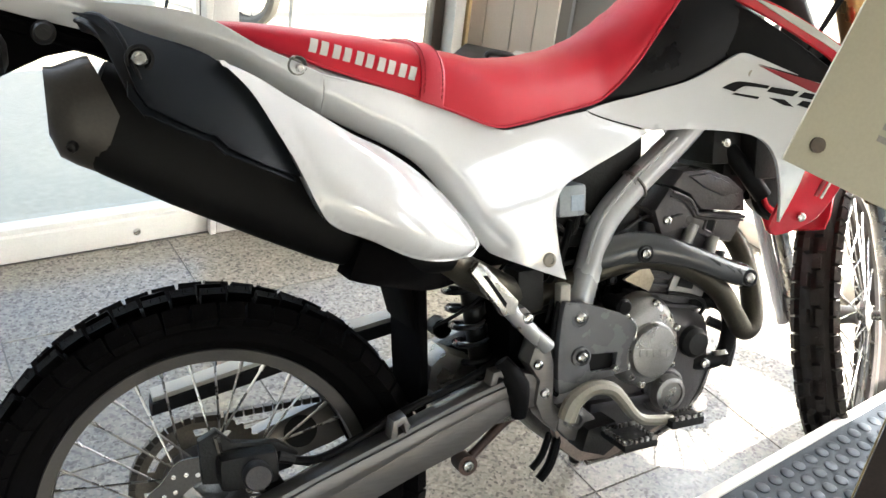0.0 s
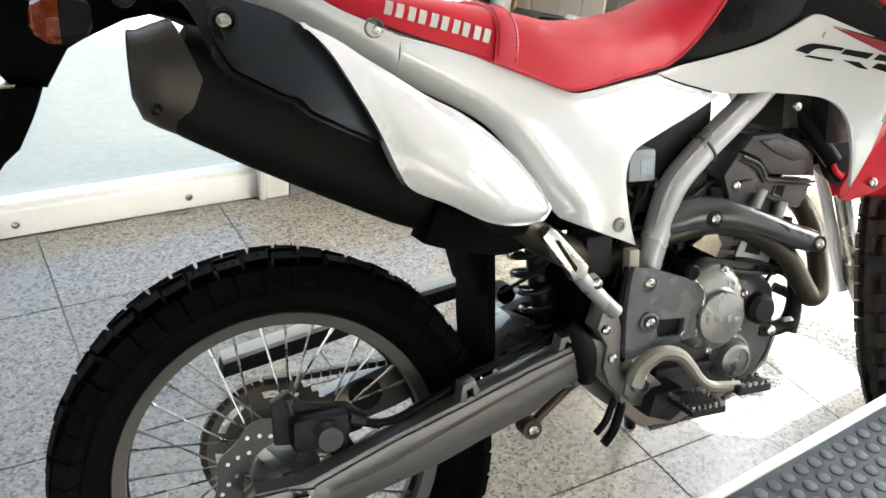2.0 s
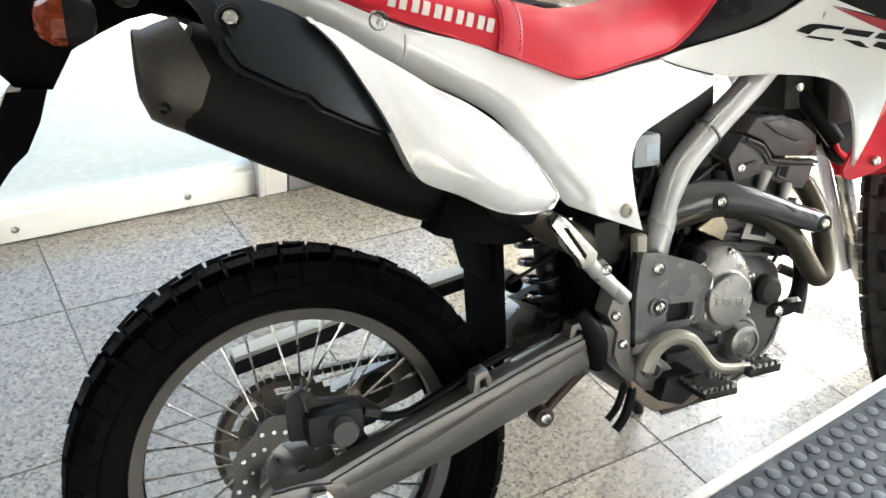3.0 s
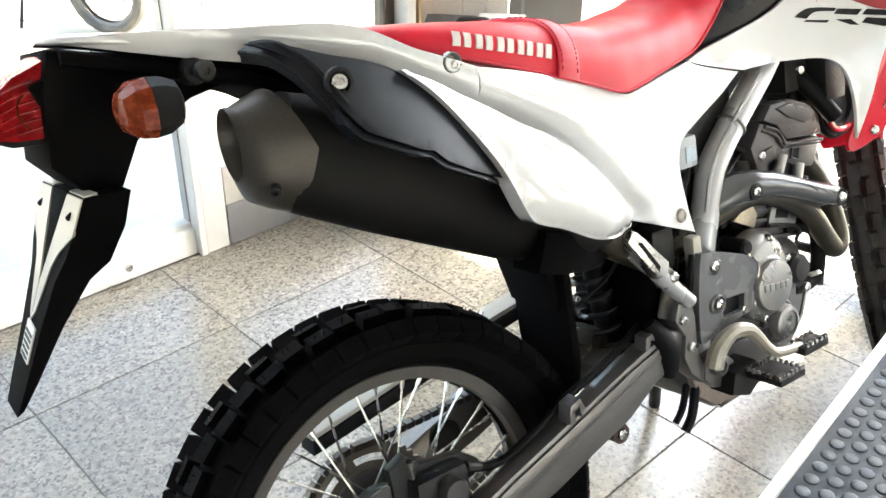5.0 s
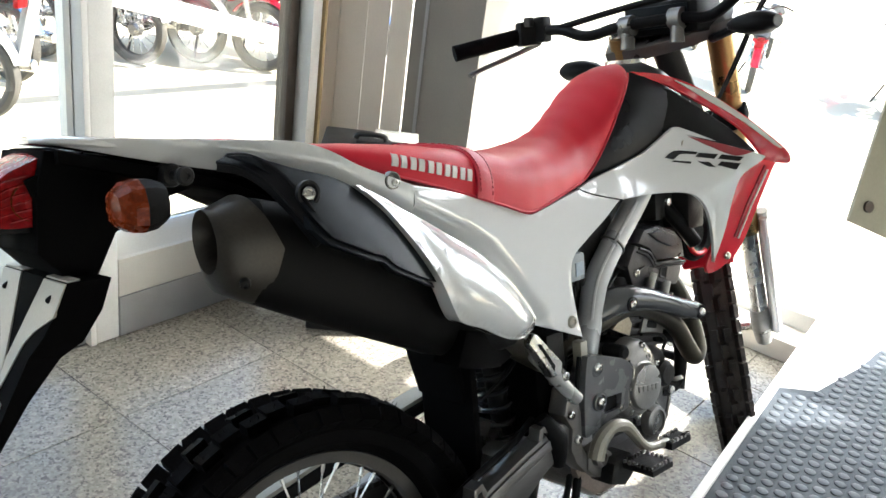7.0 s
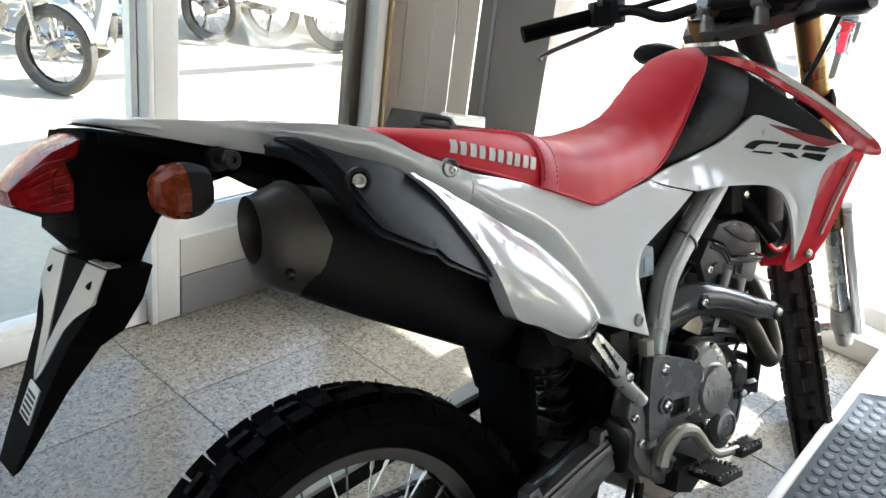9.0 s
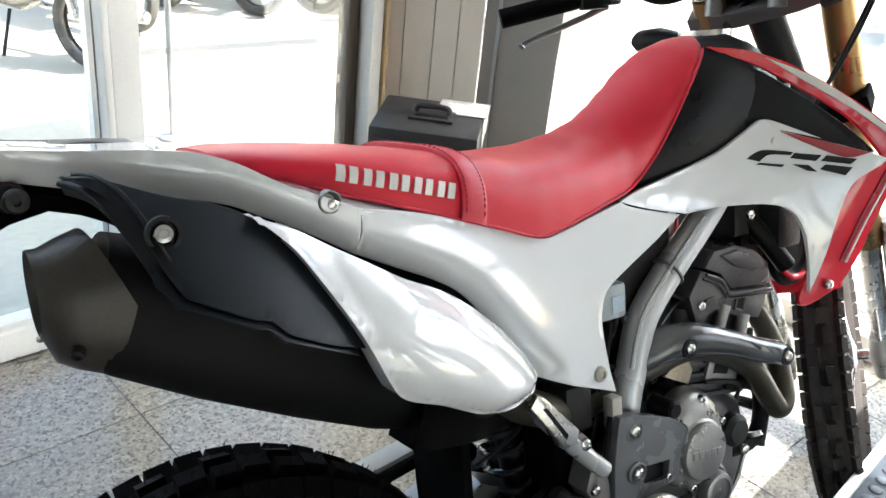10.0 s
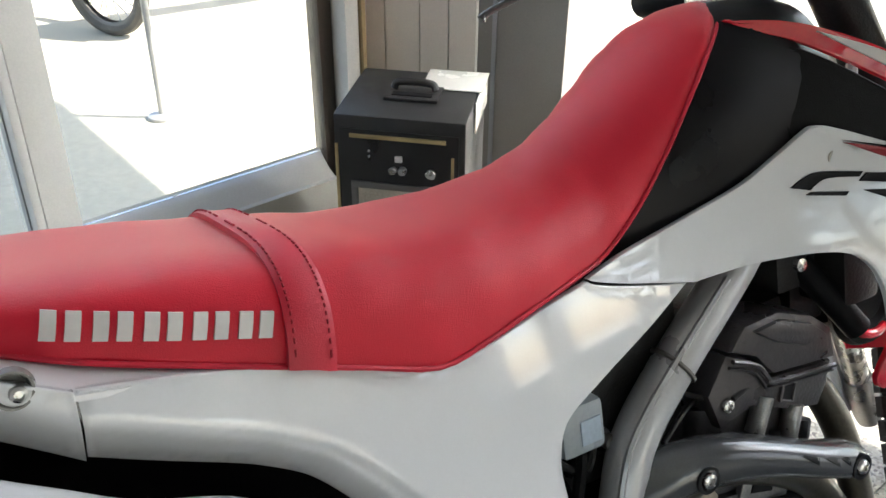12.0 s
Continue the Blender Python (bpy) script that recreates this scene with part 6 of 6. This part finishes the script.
bars = bp("handlebar", tube([(0.765, 0.352, 1.141), (0.875, 0.285, 1.164), (0.895, 0.20, 1.168), (0.905, 0.13, 1.148), (0.930, 0.06, 1.160), (0.972, -0.045, 1.166), (1.000, -0.11, 1.165), (1.025, -0.18, 1.215), (1.05, -0.26, 1.235), (1.03, -0.36, 1.232), (1.0, -0.42, 1.228)], 0.0115, 14, 8), BLACK, label="black handlebar with rubber grips")
bp("cross_brace", tube([(0.893, 0.19, 1.172), (0.955, 0.0, 1.205), (1.026, -0.185, 1.222)], 0.007, 10), BLACK, bars)
bp("grip", tube([(0.742, 0.366, 1.136), (0.868, 0.290, 1.162)], 0.0175, 18), RUBBER, bars, "black rubber grip")
bp("grip", tube([(1.045, -0.285, 1.236), (0.995, -0.425, 1.228)], 0.0175, 18), RUBBER, bars)
switch = bp("switch_box", box(-0.024, 0.024, -0.022, 0.022, -0.026, 0.026, 0.006, Matrix.Translation((0.880, 0.272, 1.166)) @ Matrix.Rotation(radians(-30), 4, "Z")), BLACK, bars)
bp("switch_button", box(0.855, 0.872, 0.245, 0.262, 1.180, 1.200, 0.003), DARK, bars)
bp("lever_bracket", box(0.878, 0.905, 0.225, 0.255, 1.145, 1.200, 0.006), BLACK, bars)
bp("clutch_lever", tube([(0.905, 0.262, 1.145), (0.87, 0.315, 1.122), (0.80, 0.36, 1.094), (0.785, 0.366, 1.084)], [0.006, 0.006, 0.005, 0.007], 10), ALLOY, bars, "polished clutch lever")
meter = bp("instrument", box(0.985, 1.075, -0.085, 0.095, 1.135, 1.205, 0.012, Matrix.Translation((0, 0, 0)) ), BLACK, label="black digital instrument panel")
bp("instrument_face", box(0.980, 0.9845, -0.065, 0.075, 1.150, 1.195, 0.002), SATIN, meter)
for y, z, s in ((0.185, 1.078, 1), (-0.205, 1.140, -1)):
    x = 0.95 if s > 0 else 0.985
    ind = bp("front_indicator", loft([oval((x, y + s * d, z), (1, 0, 0), (0, 0, 1), w, w * 0.62, 2.3, 18) for d, w in ((-0.05, 0.012), (-0.03, 0.026), (0.0, 0.036), (0.03, 0.034), (0.05, 0.018))]), BLACK, label="black front turn indicator")
    bp("indicator_stalk", tube([(x + 0.01, y - s * 0.04, z - 0.004), (x + 0.05, y - s * 0.12, z - 0.02)], 0.009, 10), BLACK, ind)
for k in range(2):
    bp("control_cable", tube([(1.02 + 0.015 * k, -0.22, 1.20), (1.06 + 0.01 * k, -0.17, 1.165), (1.05 + 0.01 * k, -0.12, 1.06), (1.02, -0.08, 0.96)], 0.003, 8), BLACK)
fender = bp("front_fender", loft([oval(TURN @ Vector((x, 0, z)), (TURN.to_3x3() @ Vector((0, 1, 0))), TURN.to_3x3() @ Vector((nx, 0, nz)), w, t, 4, 20) for x, z, w, t, nx, nz in
     ((-0.432, 0.228, 0.052, 0.004, -1, 0.5), (-0.425, 0.250, 0.060, 0.006, -1, 0.5), (-0.40, 0.30, 0.066, 0.006, -1, 0.7), (-0.34, 0.38, 0.070, 0.006, -0.8, 1), (-0.22, 0.45, 0.075, 0.006, -0.4, 1), (-0.05, 0.49, 0.075, 0.006, -0.1, 1), (0.15, 0.49, 0.065, 0.006, 0.15, 1), (0.34, 0.45, 0.04, 0.005, 0.3, 1))]), RED, label="glossy red front fender")

# ---- low display platform with a studded rubber mat ----
EDGE = pose(0.78, -0.196, 0, 0, 0, 5.3)
deck = thing("display_platform", "low display platform with white edging and a studded grey rubber mat", "platform", m=EDGE)
part("deck_board", box(-0.75, 1.5, -2.2, 0.0, 0.215, 0.2615, 0.003), DECK, deck)
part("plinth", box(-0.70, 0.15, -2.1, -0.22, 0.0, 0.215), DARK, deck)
# the mat's outline stops short of the far end on a bent line, with white deck beyond
MAT_END = [(0.59, -0.020), (0.645, -0.100), (0.865, -0.160), (1.02, -0.185), (1.30, -0.40), (1.495, -0.60)]


def mat_end(y):
    return float(np.interp(-y, [-q[1] for q in MAT_END], [q[0] for q in MAT_END]))


flat = Matrix(((1, 0, 0, 0), (0, 0, 1, 0), (0, 1, 0, 0), (0, 0, 0, 1)))
part("mat", slab([(-0.74, -0.020)] + MAT_END + [(1.495, -2.15), (-0.74, -2.15)], 0.2615, 0.2655, 0.001, flat), MAT, deck, "studded grey rubber mat")
part("edge_strip", box(-0.75, 1.5, -0.0175, 0.0025, 0.2450, 0.2640, 0.002), DECK, deck, "white edging strip")
# studs: one mesh for each stud shape, set out in staggered rows
stud = bmesh.new()
lathe([(0.0125, 0.0005), (0.0125, -0.0012), (0.0105, -0.0022), (0.0, -0.0023)], Matrix.Rotation(radians(90), 4, "X") @ Matrix.Rotation(radians(180), 4, "X"), 14, False, stud)
bmesh.ops.recalc_face_normals(stud, faces=stud.faces)
stud_mesh = bpy.data.meshes.new("stud")
stud.to_mesh(stud_mesh)
stud.free()
stud_mesh.materials.append(STUD)
stud_mesh.shade_smooth()
count, rest = 0, bmesh.new()
for row in range(26):
    for col in range(76):
        x, y = -0.70 + 0.036 * col + 0.018 * (row % 2), -0.045 - 0.0312 * row
        if x > mat_end(y) - 0.016:
            continue
        if row < 11 and -0.35 < x < 0.9 and count < 295:
            ob = new("stud", stud_mesh)
            ob.parent = deck
            ob.location = (x, y, 0.2655)
            count += 1
        else:
            lathe([(0.0125, -0.0005), (0.0125, 0.0012), (0.0105, 0.0022), (0.0, 0.0023)], Matrix.Translation((x, y, 0.2655)) @ Matrix.Rotation(radians(90), 4, "X"), 10, False, rest)
tagged(part("stud_field", rest, STUD, deck), kind="stuff")

# ---- sign board on the platform ----
sign = thing("sign_board", "cream plastic sign sheet with grey print on a post", "sign", m=Matrix())
up_way, low_way = Vector((0.436, 0.086, 0.896)).normalized(), Vector((0.775, -0.545, -0.325)).normalized()
low_way = (low_way - up_way * low_way.dot(up_way)).normalized()
SHEET = Matrix((( *low_way, 0), (*up_way, 0), (*low_way.cross(up_way), 0), (0, 0, 0, 1))).transposed()
SHEET.translation = (0.418, -0.392, 1.013)
part("sheet", box(0, 0.30, 0, 0.42, -0.002, 0.002, 0.0008, SHEET), CREAM, sign)
part("rivet", lathe([(0.0075, -0.005), (0.0075, 0.005)], SHEET @ Matrix.Translation((0.024, 0.026, 0)) @ Matrix.Rotation(radians(90), 4, "X"), 16), FRAME_DARK, sign)
for k, (a, b, s) in enumerate(((0.075, 0.19, 0.105), (0.075, 0.16, 0.092), (0.075, 0.20, 0.076), (0.075, 0.20, 0.066), (0.075, 0.17, 0.054))):
    part("print_bar", box(a, b, s, s + (0.009 if k == 2 else 0.006), -0.0026, 0.0026, 0, SHEET), surface("grey_print", (0.25, 0.24, 0.22), 0.6) if k == 0 else bpy.data.materials["grey_print"], sign)
BOARD = surface("dark_brown_board", (0.030, 0.020, 0.016), 0.5, vary=0.25, scale=10, bump=0.2)
POST = pose(0.507, -0.575, 0, 0, 0, -66.5)
part("post", box(-0.032, 0.032, -0.010, 0.010, 0.2815, 0.92, 0.003, POST), BOARD, sign, "dark brown upright board")
part("post_edge", box(-0.0345, -0.0325, -0.008, 0.008, 0.2815, 0.92, 0.0008, POST), BRASS, sign)
part("bracket", tube([tuple(POST @ Vector((0, 0, 0.90))), (0.535, -0.53, 0.945), tuple(SHEET @ Vector((0.17, 0.03, -0.006)))], 0.008, 10), DARK, sign)
part("foot", box(-0.11, 0.11, -0.08, 0.08, 0.2682, 0.2815, 0.003, POST), BOARD, sign)

# ---- loudspeaker in the corner ----
SPEAKER = Matrix.Translation((0.99, 1.115, 0)) @ Matrix.Rotation(math.atan2(-0.76, 0.65), 4, "Z")
speaker = thing("loudspeaker", "black vinyl portable loudspeaker box with brass trim beside the pillar", "loudspeaker", m=SPEAKER)
part("cabinet", box(0.0, 0.275, 0.0, 0.265, 0.0, 0.565, 0.008), BOX_BLACK, speaker)
part("front_baffle", box(0.014, 0.261, -0.004, 0.0, 0.03, 0.535, 0.001), surface("black_baffle", (0.012, 0.011, 0.011), 0.35, vary=0.2), speaker)
part("trim_strip", box(0.035, 0.235, -0.008, -0.0045, 0.518, 0.527, 0.001), BRASS, speaker)
part("trim_strip", box(0.246, 0.252, -0.008, -0.0045, 0.05, 0.49, 0.001), BRASS, speaker)
part("trim_strip", box(0.002, 0.009, -0.003, 0.0, 0.03, 0.50, 0.001), BRASS, speaker)
frame_ = bmesh.new()
for a in ((0.035, 0.245, 0.405, 0.42), (0.035, 0.245, 0.10, 0.115), (0.035, 0.05, 0.115, 0.405), (0.23, 0.245, 0.115, 0.405)):
    block(frame_, a[0], a[1], -0.009, -0.0045, a[2], a[3], 0.001)
part("grille_frame", frame_, ALLOY, speaker)
part("grille", box(0.05, 0.23, -0.0075, -0.005, 0.115, 0.405), surface("pale_grille", (0.45, 0.41, 0.34), 0.35, metal=0.4, vary=0.25, scale=8), speaker)
for x, z, r in ((0.125, 0.452, 0.009), (0.145, 0.452, 0.009), (0.205, 0.452, 0.012)):
    part("knob", lathe([(r, -0.004), (r, -0.012), (r * 0.8, -0.016), (0.0, -0.016)], Matrix.Translation((x, 0, z)), 18, False), STEEL, speaker)
part("switch", box(0.130, 0.145, -0.012, -0.0045, 0.472, 0.484, 0.001), PRINT, speaker)
for z in (0.49, 0.478):
    part("socket", lathe([(0.0025, -0.004), (0.0025, -0.0065), (0.0, -0.0065)], Matrix.Translation((0.075, 0, z)), 10, False), PRINT, speaker)
part("handle_plate", box(0.085, 0.20, 0.085, 0.165, 0.565, 0.572, 0.002), BOX_BLACK, speaker)
# flat black strip for the dark of the handle recess
part("handle_well", box(0.10, 0.185, 0.10, 0.118, 0.572, 0.5735), INK_GAP, speaker)
part("handle_grip", tube([(0.098, 0.135, 0.574), (0.11, 0.137, 0.588), (0.175, 0.137, 0.588), (0.187, 0.135, 0.574)], 0.008, 10), BOX_BLACK, speaker)
cloth = bmesh.new()
block(cloth, 0.15, 0.283, 0.16, 0.272, 0.5665, 0.569, 0.001)
block(cloth, 0.2765, 0.2795, 0.10, 0.272, 0.50, 0.5665, 0.001)
tagged(part("plastic_sheet", cloth, surface("clear_wrap", (0.66, 0.64, 0.58), 0.25, vary=0.08), None, "crumpled pale plastic sheet lying on the loudspeaker"), category="plastic sheet").matrix_world = SPEAKER

# ---- motorcycles parked outside ----
def parked(paint, name="parked_motorcycle", label=""):
    ob = thing(name, label, "motorcycle", "motorcycles parked outside")
    for x in (0.0, 1.28):
        m = Matrix.Translation((x, 0, 0.30))
        part("tyre", lathe([(0.235, -0.03), (0.262, -0.044), (0.290, -0.034), (0.300, 0.0), (0.290, 0.034), (0.262, 0.044), (0.235, 0.03)], m, 40, False), HAZED, ob)
        w = part("rim", lathe([(0.215, -0.02), (0.238, -0.028), (0.238, 0.028), (0.215, 0.02)], m, 40, False), RIM, ob)
        bm = bmesh.new()
        for k in range(16):
            a = 2 * math.pi * k / 16
            tube([m @ Vector((0.03 * math.cos(a + 0.5), 0.02 * (-1) ** k, 0.03 * math.sin(a + 0.5))), m @ Vector((0.218 * math.cos(a), 0, 0.218 * math.sin(a)))], 0.004, 5, 1, bm)
        part("spokes", bm, SPOKE, w)
        part("hub", lathe([(0.04, -0.05), (0.06, -0.03), (0.06, 0.03), (0.04, 0.05)], m, 20), CAST, w)
        part("fender", loft([oval((x + 0.325 * math.cos(a), 0, 0.30 + 0.325 * math.sin(a)), (0, 1, 0), (math.cos(a), 0, math.sin(a)), 0.055, 0.008, 4, 12) for a in np.linspace(0.5, 2.7, 12)]), paint, ob)
    part("engine", loft([oval((x, 0, 0.42), (0, 1, 0), (0, 0, 1), w, h, 3.5, 18) for x, w, h in ((0.42, 0.07, 0.08), (0.52, 0.12, 0.16), (0.70, 0.12, 0.17), (0.82, 0.07, 0.10))]), CAST, ob)
    part("tank", loft([oval((x, 0, z), (0, 1, 0), (0, 0, 1), w, h, 2.6, 20) for x, z, w, h in ((0.52, 0.78, 0.06, 0.05), (0.62, 0.82, 0.12, 0.09), (0.80, 0.86, 0.14, 0.11), (0.95, 0.86, 0.10, 0.09), (1.0, 0.86, 0.05, 0.05))]), paint, ob)
    part("seat", loft([oval((x, 0, z), (0, 1, 0), (0, 0, 1), w, h, 3, 18) for x, z, w, h in ((-0.22, 0.84, 0.07, 0.03), (0.0, 0.82, 0.12, 0.05), (0.35, 0.78, 0.13, 0.05), (0.56, 0.80, 0.09, 0.04))]), BLACK, ob)
    part("side_cover", slab([(0.12, 0.74), (0.46, 0.72), (0.50, 0.56), (0.30, 0.54)], -0.11, 0.11, 0.02), paint, ob)
    for y in (-0.09, 0.09):
        part("fork", tube([(1.28, y, 0.30), (1.03, y, 0.96)], 0.022, 10), STEEL, ob)
        part("shock", tube([(0.06, y, 0.34), (0.20, y, 0.70)], 0.028, 10), STEEL, ob)
    part("silencer", tube([(0.85, -0.13, 0.30), (0.40, -0.15, 0.27), (0.10, -0.15, 0.34), (-0.30, -0.15, 0.40)], [0.02, 0.025, 0.045, 0.04], 12), STEEL, ob)
    part("handlebar", tube([(0.86, 0.36, 1.04), (0.98, 0.18, 1.06), (1.02, 0.0, 0.98), (0.98, -0.18, 1.06), (0.86, -0.36, 1.04)], 0.013, 8), DARK, ob)
    part("headlight", loft([oval((x, 0, 0.90), (0, 1, 0), (0, 0, 1), w, w, 2, 18) for x, w in ((1.06, 0.05), (1.12, 0.09), (1.17, 0.085))]), STEEL, ob)
    part("tail_light", box(-0.30, -0.26, -0.05, 0.05, 0.80, 0.86, 0.01), LENS, ob)
    part("stand", tube([(0.55, 0.12, 0.28), (0.50, 0.24, 0.0)], 0.012, 8), DARK, ob)
    return ob


red_bike = parked(RED, label="red parked motorcycle on sunlit pavement")
grey_bike = parked(FRAME_WHITE, label="white parked motorcycle on sunlit pavement")
blue_bike = parked(BLUE, label="blue parked motorcycle on sunlit pavement")

red_bike.matrix_world = pose(4.65, 5.60, -0.60, 0, -6, 112)
grey_bike.matrix_world = pose(4.30, 6.06, -0.60, 0, -6, 110)
blue_bike.matrix_world = pose(2.64, 6.07, -0.60, 0, -6, 100)
for ob, x, y, turn in ((grey_bike, 2.01, 5.30, 118), (grey_bike, 3.78, 6.19, 108), (red_bike, 3.2, 6.7, 104), (blue_bike, 5.6, 5.3, 112), (red_bike, 5.1, 5.5, 114)):
    copy_thing(ob, pose(x, y, -0.60, 0, -6, turn))
for ob, x, y, turn in ((red_bike, 12.4, 3.95, 20), (grey_bike, 15.6, 4.9, 22), (red_bike, 14.8, 5.9, 18), (grey_bike, 13.2, 2.2, 16)):
    copy_thing(ob, pose(x, y, -1.25, 0, -6, turn))
rail_bar = thing("barrier_rail", "white steel barrier rail along the pavement", "barrier")
part("rail", box(-1.8, 1.8, -0.05, 0.05, 0.50, 0.64, 0.01), PRINT, rail_bar)
for x in (-1.6, 1.6):
    part("leg", box(x - 0.04, x + 0.04, -0.04, 0.04, 0.0, 0.50, 0.006), FRAME_GREY, rail_bar)
rail_bar.matrix_world = pose(3.75, 5.0, -0.60, 0, 14, -2)
pole = thing("street_pole", "thin steel pole standing on the pavement", "pole")
part("shaft", tube([(0, 0, 0), (0, 0, 2.6)], 0.012, 10), FRAME_GREY, pole)
part("base", lathe([(0.05, 0.0), (0.05, 0.012), (0.015, 0.02)], Matrix.Rotation(radians(90), 4, "X"), 16), FRAME_GREY, pole)
pole.matrix_world = pose(1.213, 2.603, -0.02)

# a bent wire staple left on the floor by the window rail
staple = thing("wire_staple", "thin bent steel wire loop lying by the window rail", "wire")
part("wire", tube([(0.196, 1.424, 0.003), (0.193, 1.402, 0.003), (0.246, 1.404, 0.003), (0.252, 1.424, 0.003)], 0.0022, 6, 3), surface("dull_wire", (0.20, 0.17, 0.13), 0.5, metal=0.6), staple)

# the dark foot of a stand on the mat's far corner
foot = thing("stand_foot", "dark rounded metal stand foot resting on the mat", "stand")
part("foot_bar", tube([(0.815, -0.455, 0.279), (0.835, -0.485, 0.280), (0.90, -0.55, 0.291), (1.02, -0.66, 0.336)], [0.010, 0.0125, 0.011, 0.010], 12), DARK, foot)

# ---- floor tiles, each a piece of its own ----
PITCH, TX, TY = 0.491, 0.335, 1.064


def tile_mesh(w, d):
    bm = bmesh.new()
    e, b = 0.0012, 0.0016
    low = [bm.verts.new(p) for p in ((e, e, -0.0024), (w - e, e, -0.0024), (w - e, d - e, -0.0024), (e, d - e, -0.0024))]
    mid = [bm.verts.new(p) for p in ((e, e, -0.0012), (w - e, e, -0.0012), (w - e, d - e, -0.0012), (e, d - e, -0.0012))]
    top = [bm.verts.new(p) for p in ((e + b, e + b, 0), (w - e - b, e + b, 0), (w - e - b, d - e - b, 0), (e + b, d - e - b, 0))]
    for a, c in ((low, mid), (mid, top)):
        for j in range(4):
            bm.faces.new((a[j], a[(j + 1) % 4], c[(j + 1) % 4], c[j]))
    bm.faces.new(top)
    me = bpy.data.meshes.new("floor_tile")
    bm.to_mesh(me)
    bm.free()
    me.materials.append(STONE)
    return me


shapes = {}
for i in range(-10, 6):
    for j in range(-11, 3):
        x0, x1 = max(X0, TX + i * PITCH), min(X1, TX + (i + 1) * PITCH)
        y0, y1 = max(Y0, TY + j * PITCH), min(Y1 - 0.03 if x1 < 1.3 else 1.45, TY + (j + 1) * PITCH)
        if x1 - x0 < 0.02 or y1 - y0 < 0.02:
            continue
        key = (round(x1 - x0, 4), round(y1 - y0, 4))
        if key not in shapes:
            shapes[key] = tile_mesh(*key)
        ob = new("floor_tile", shapes[key])
        ob.location = (x0, y0, 0)
        ob.parent = floor
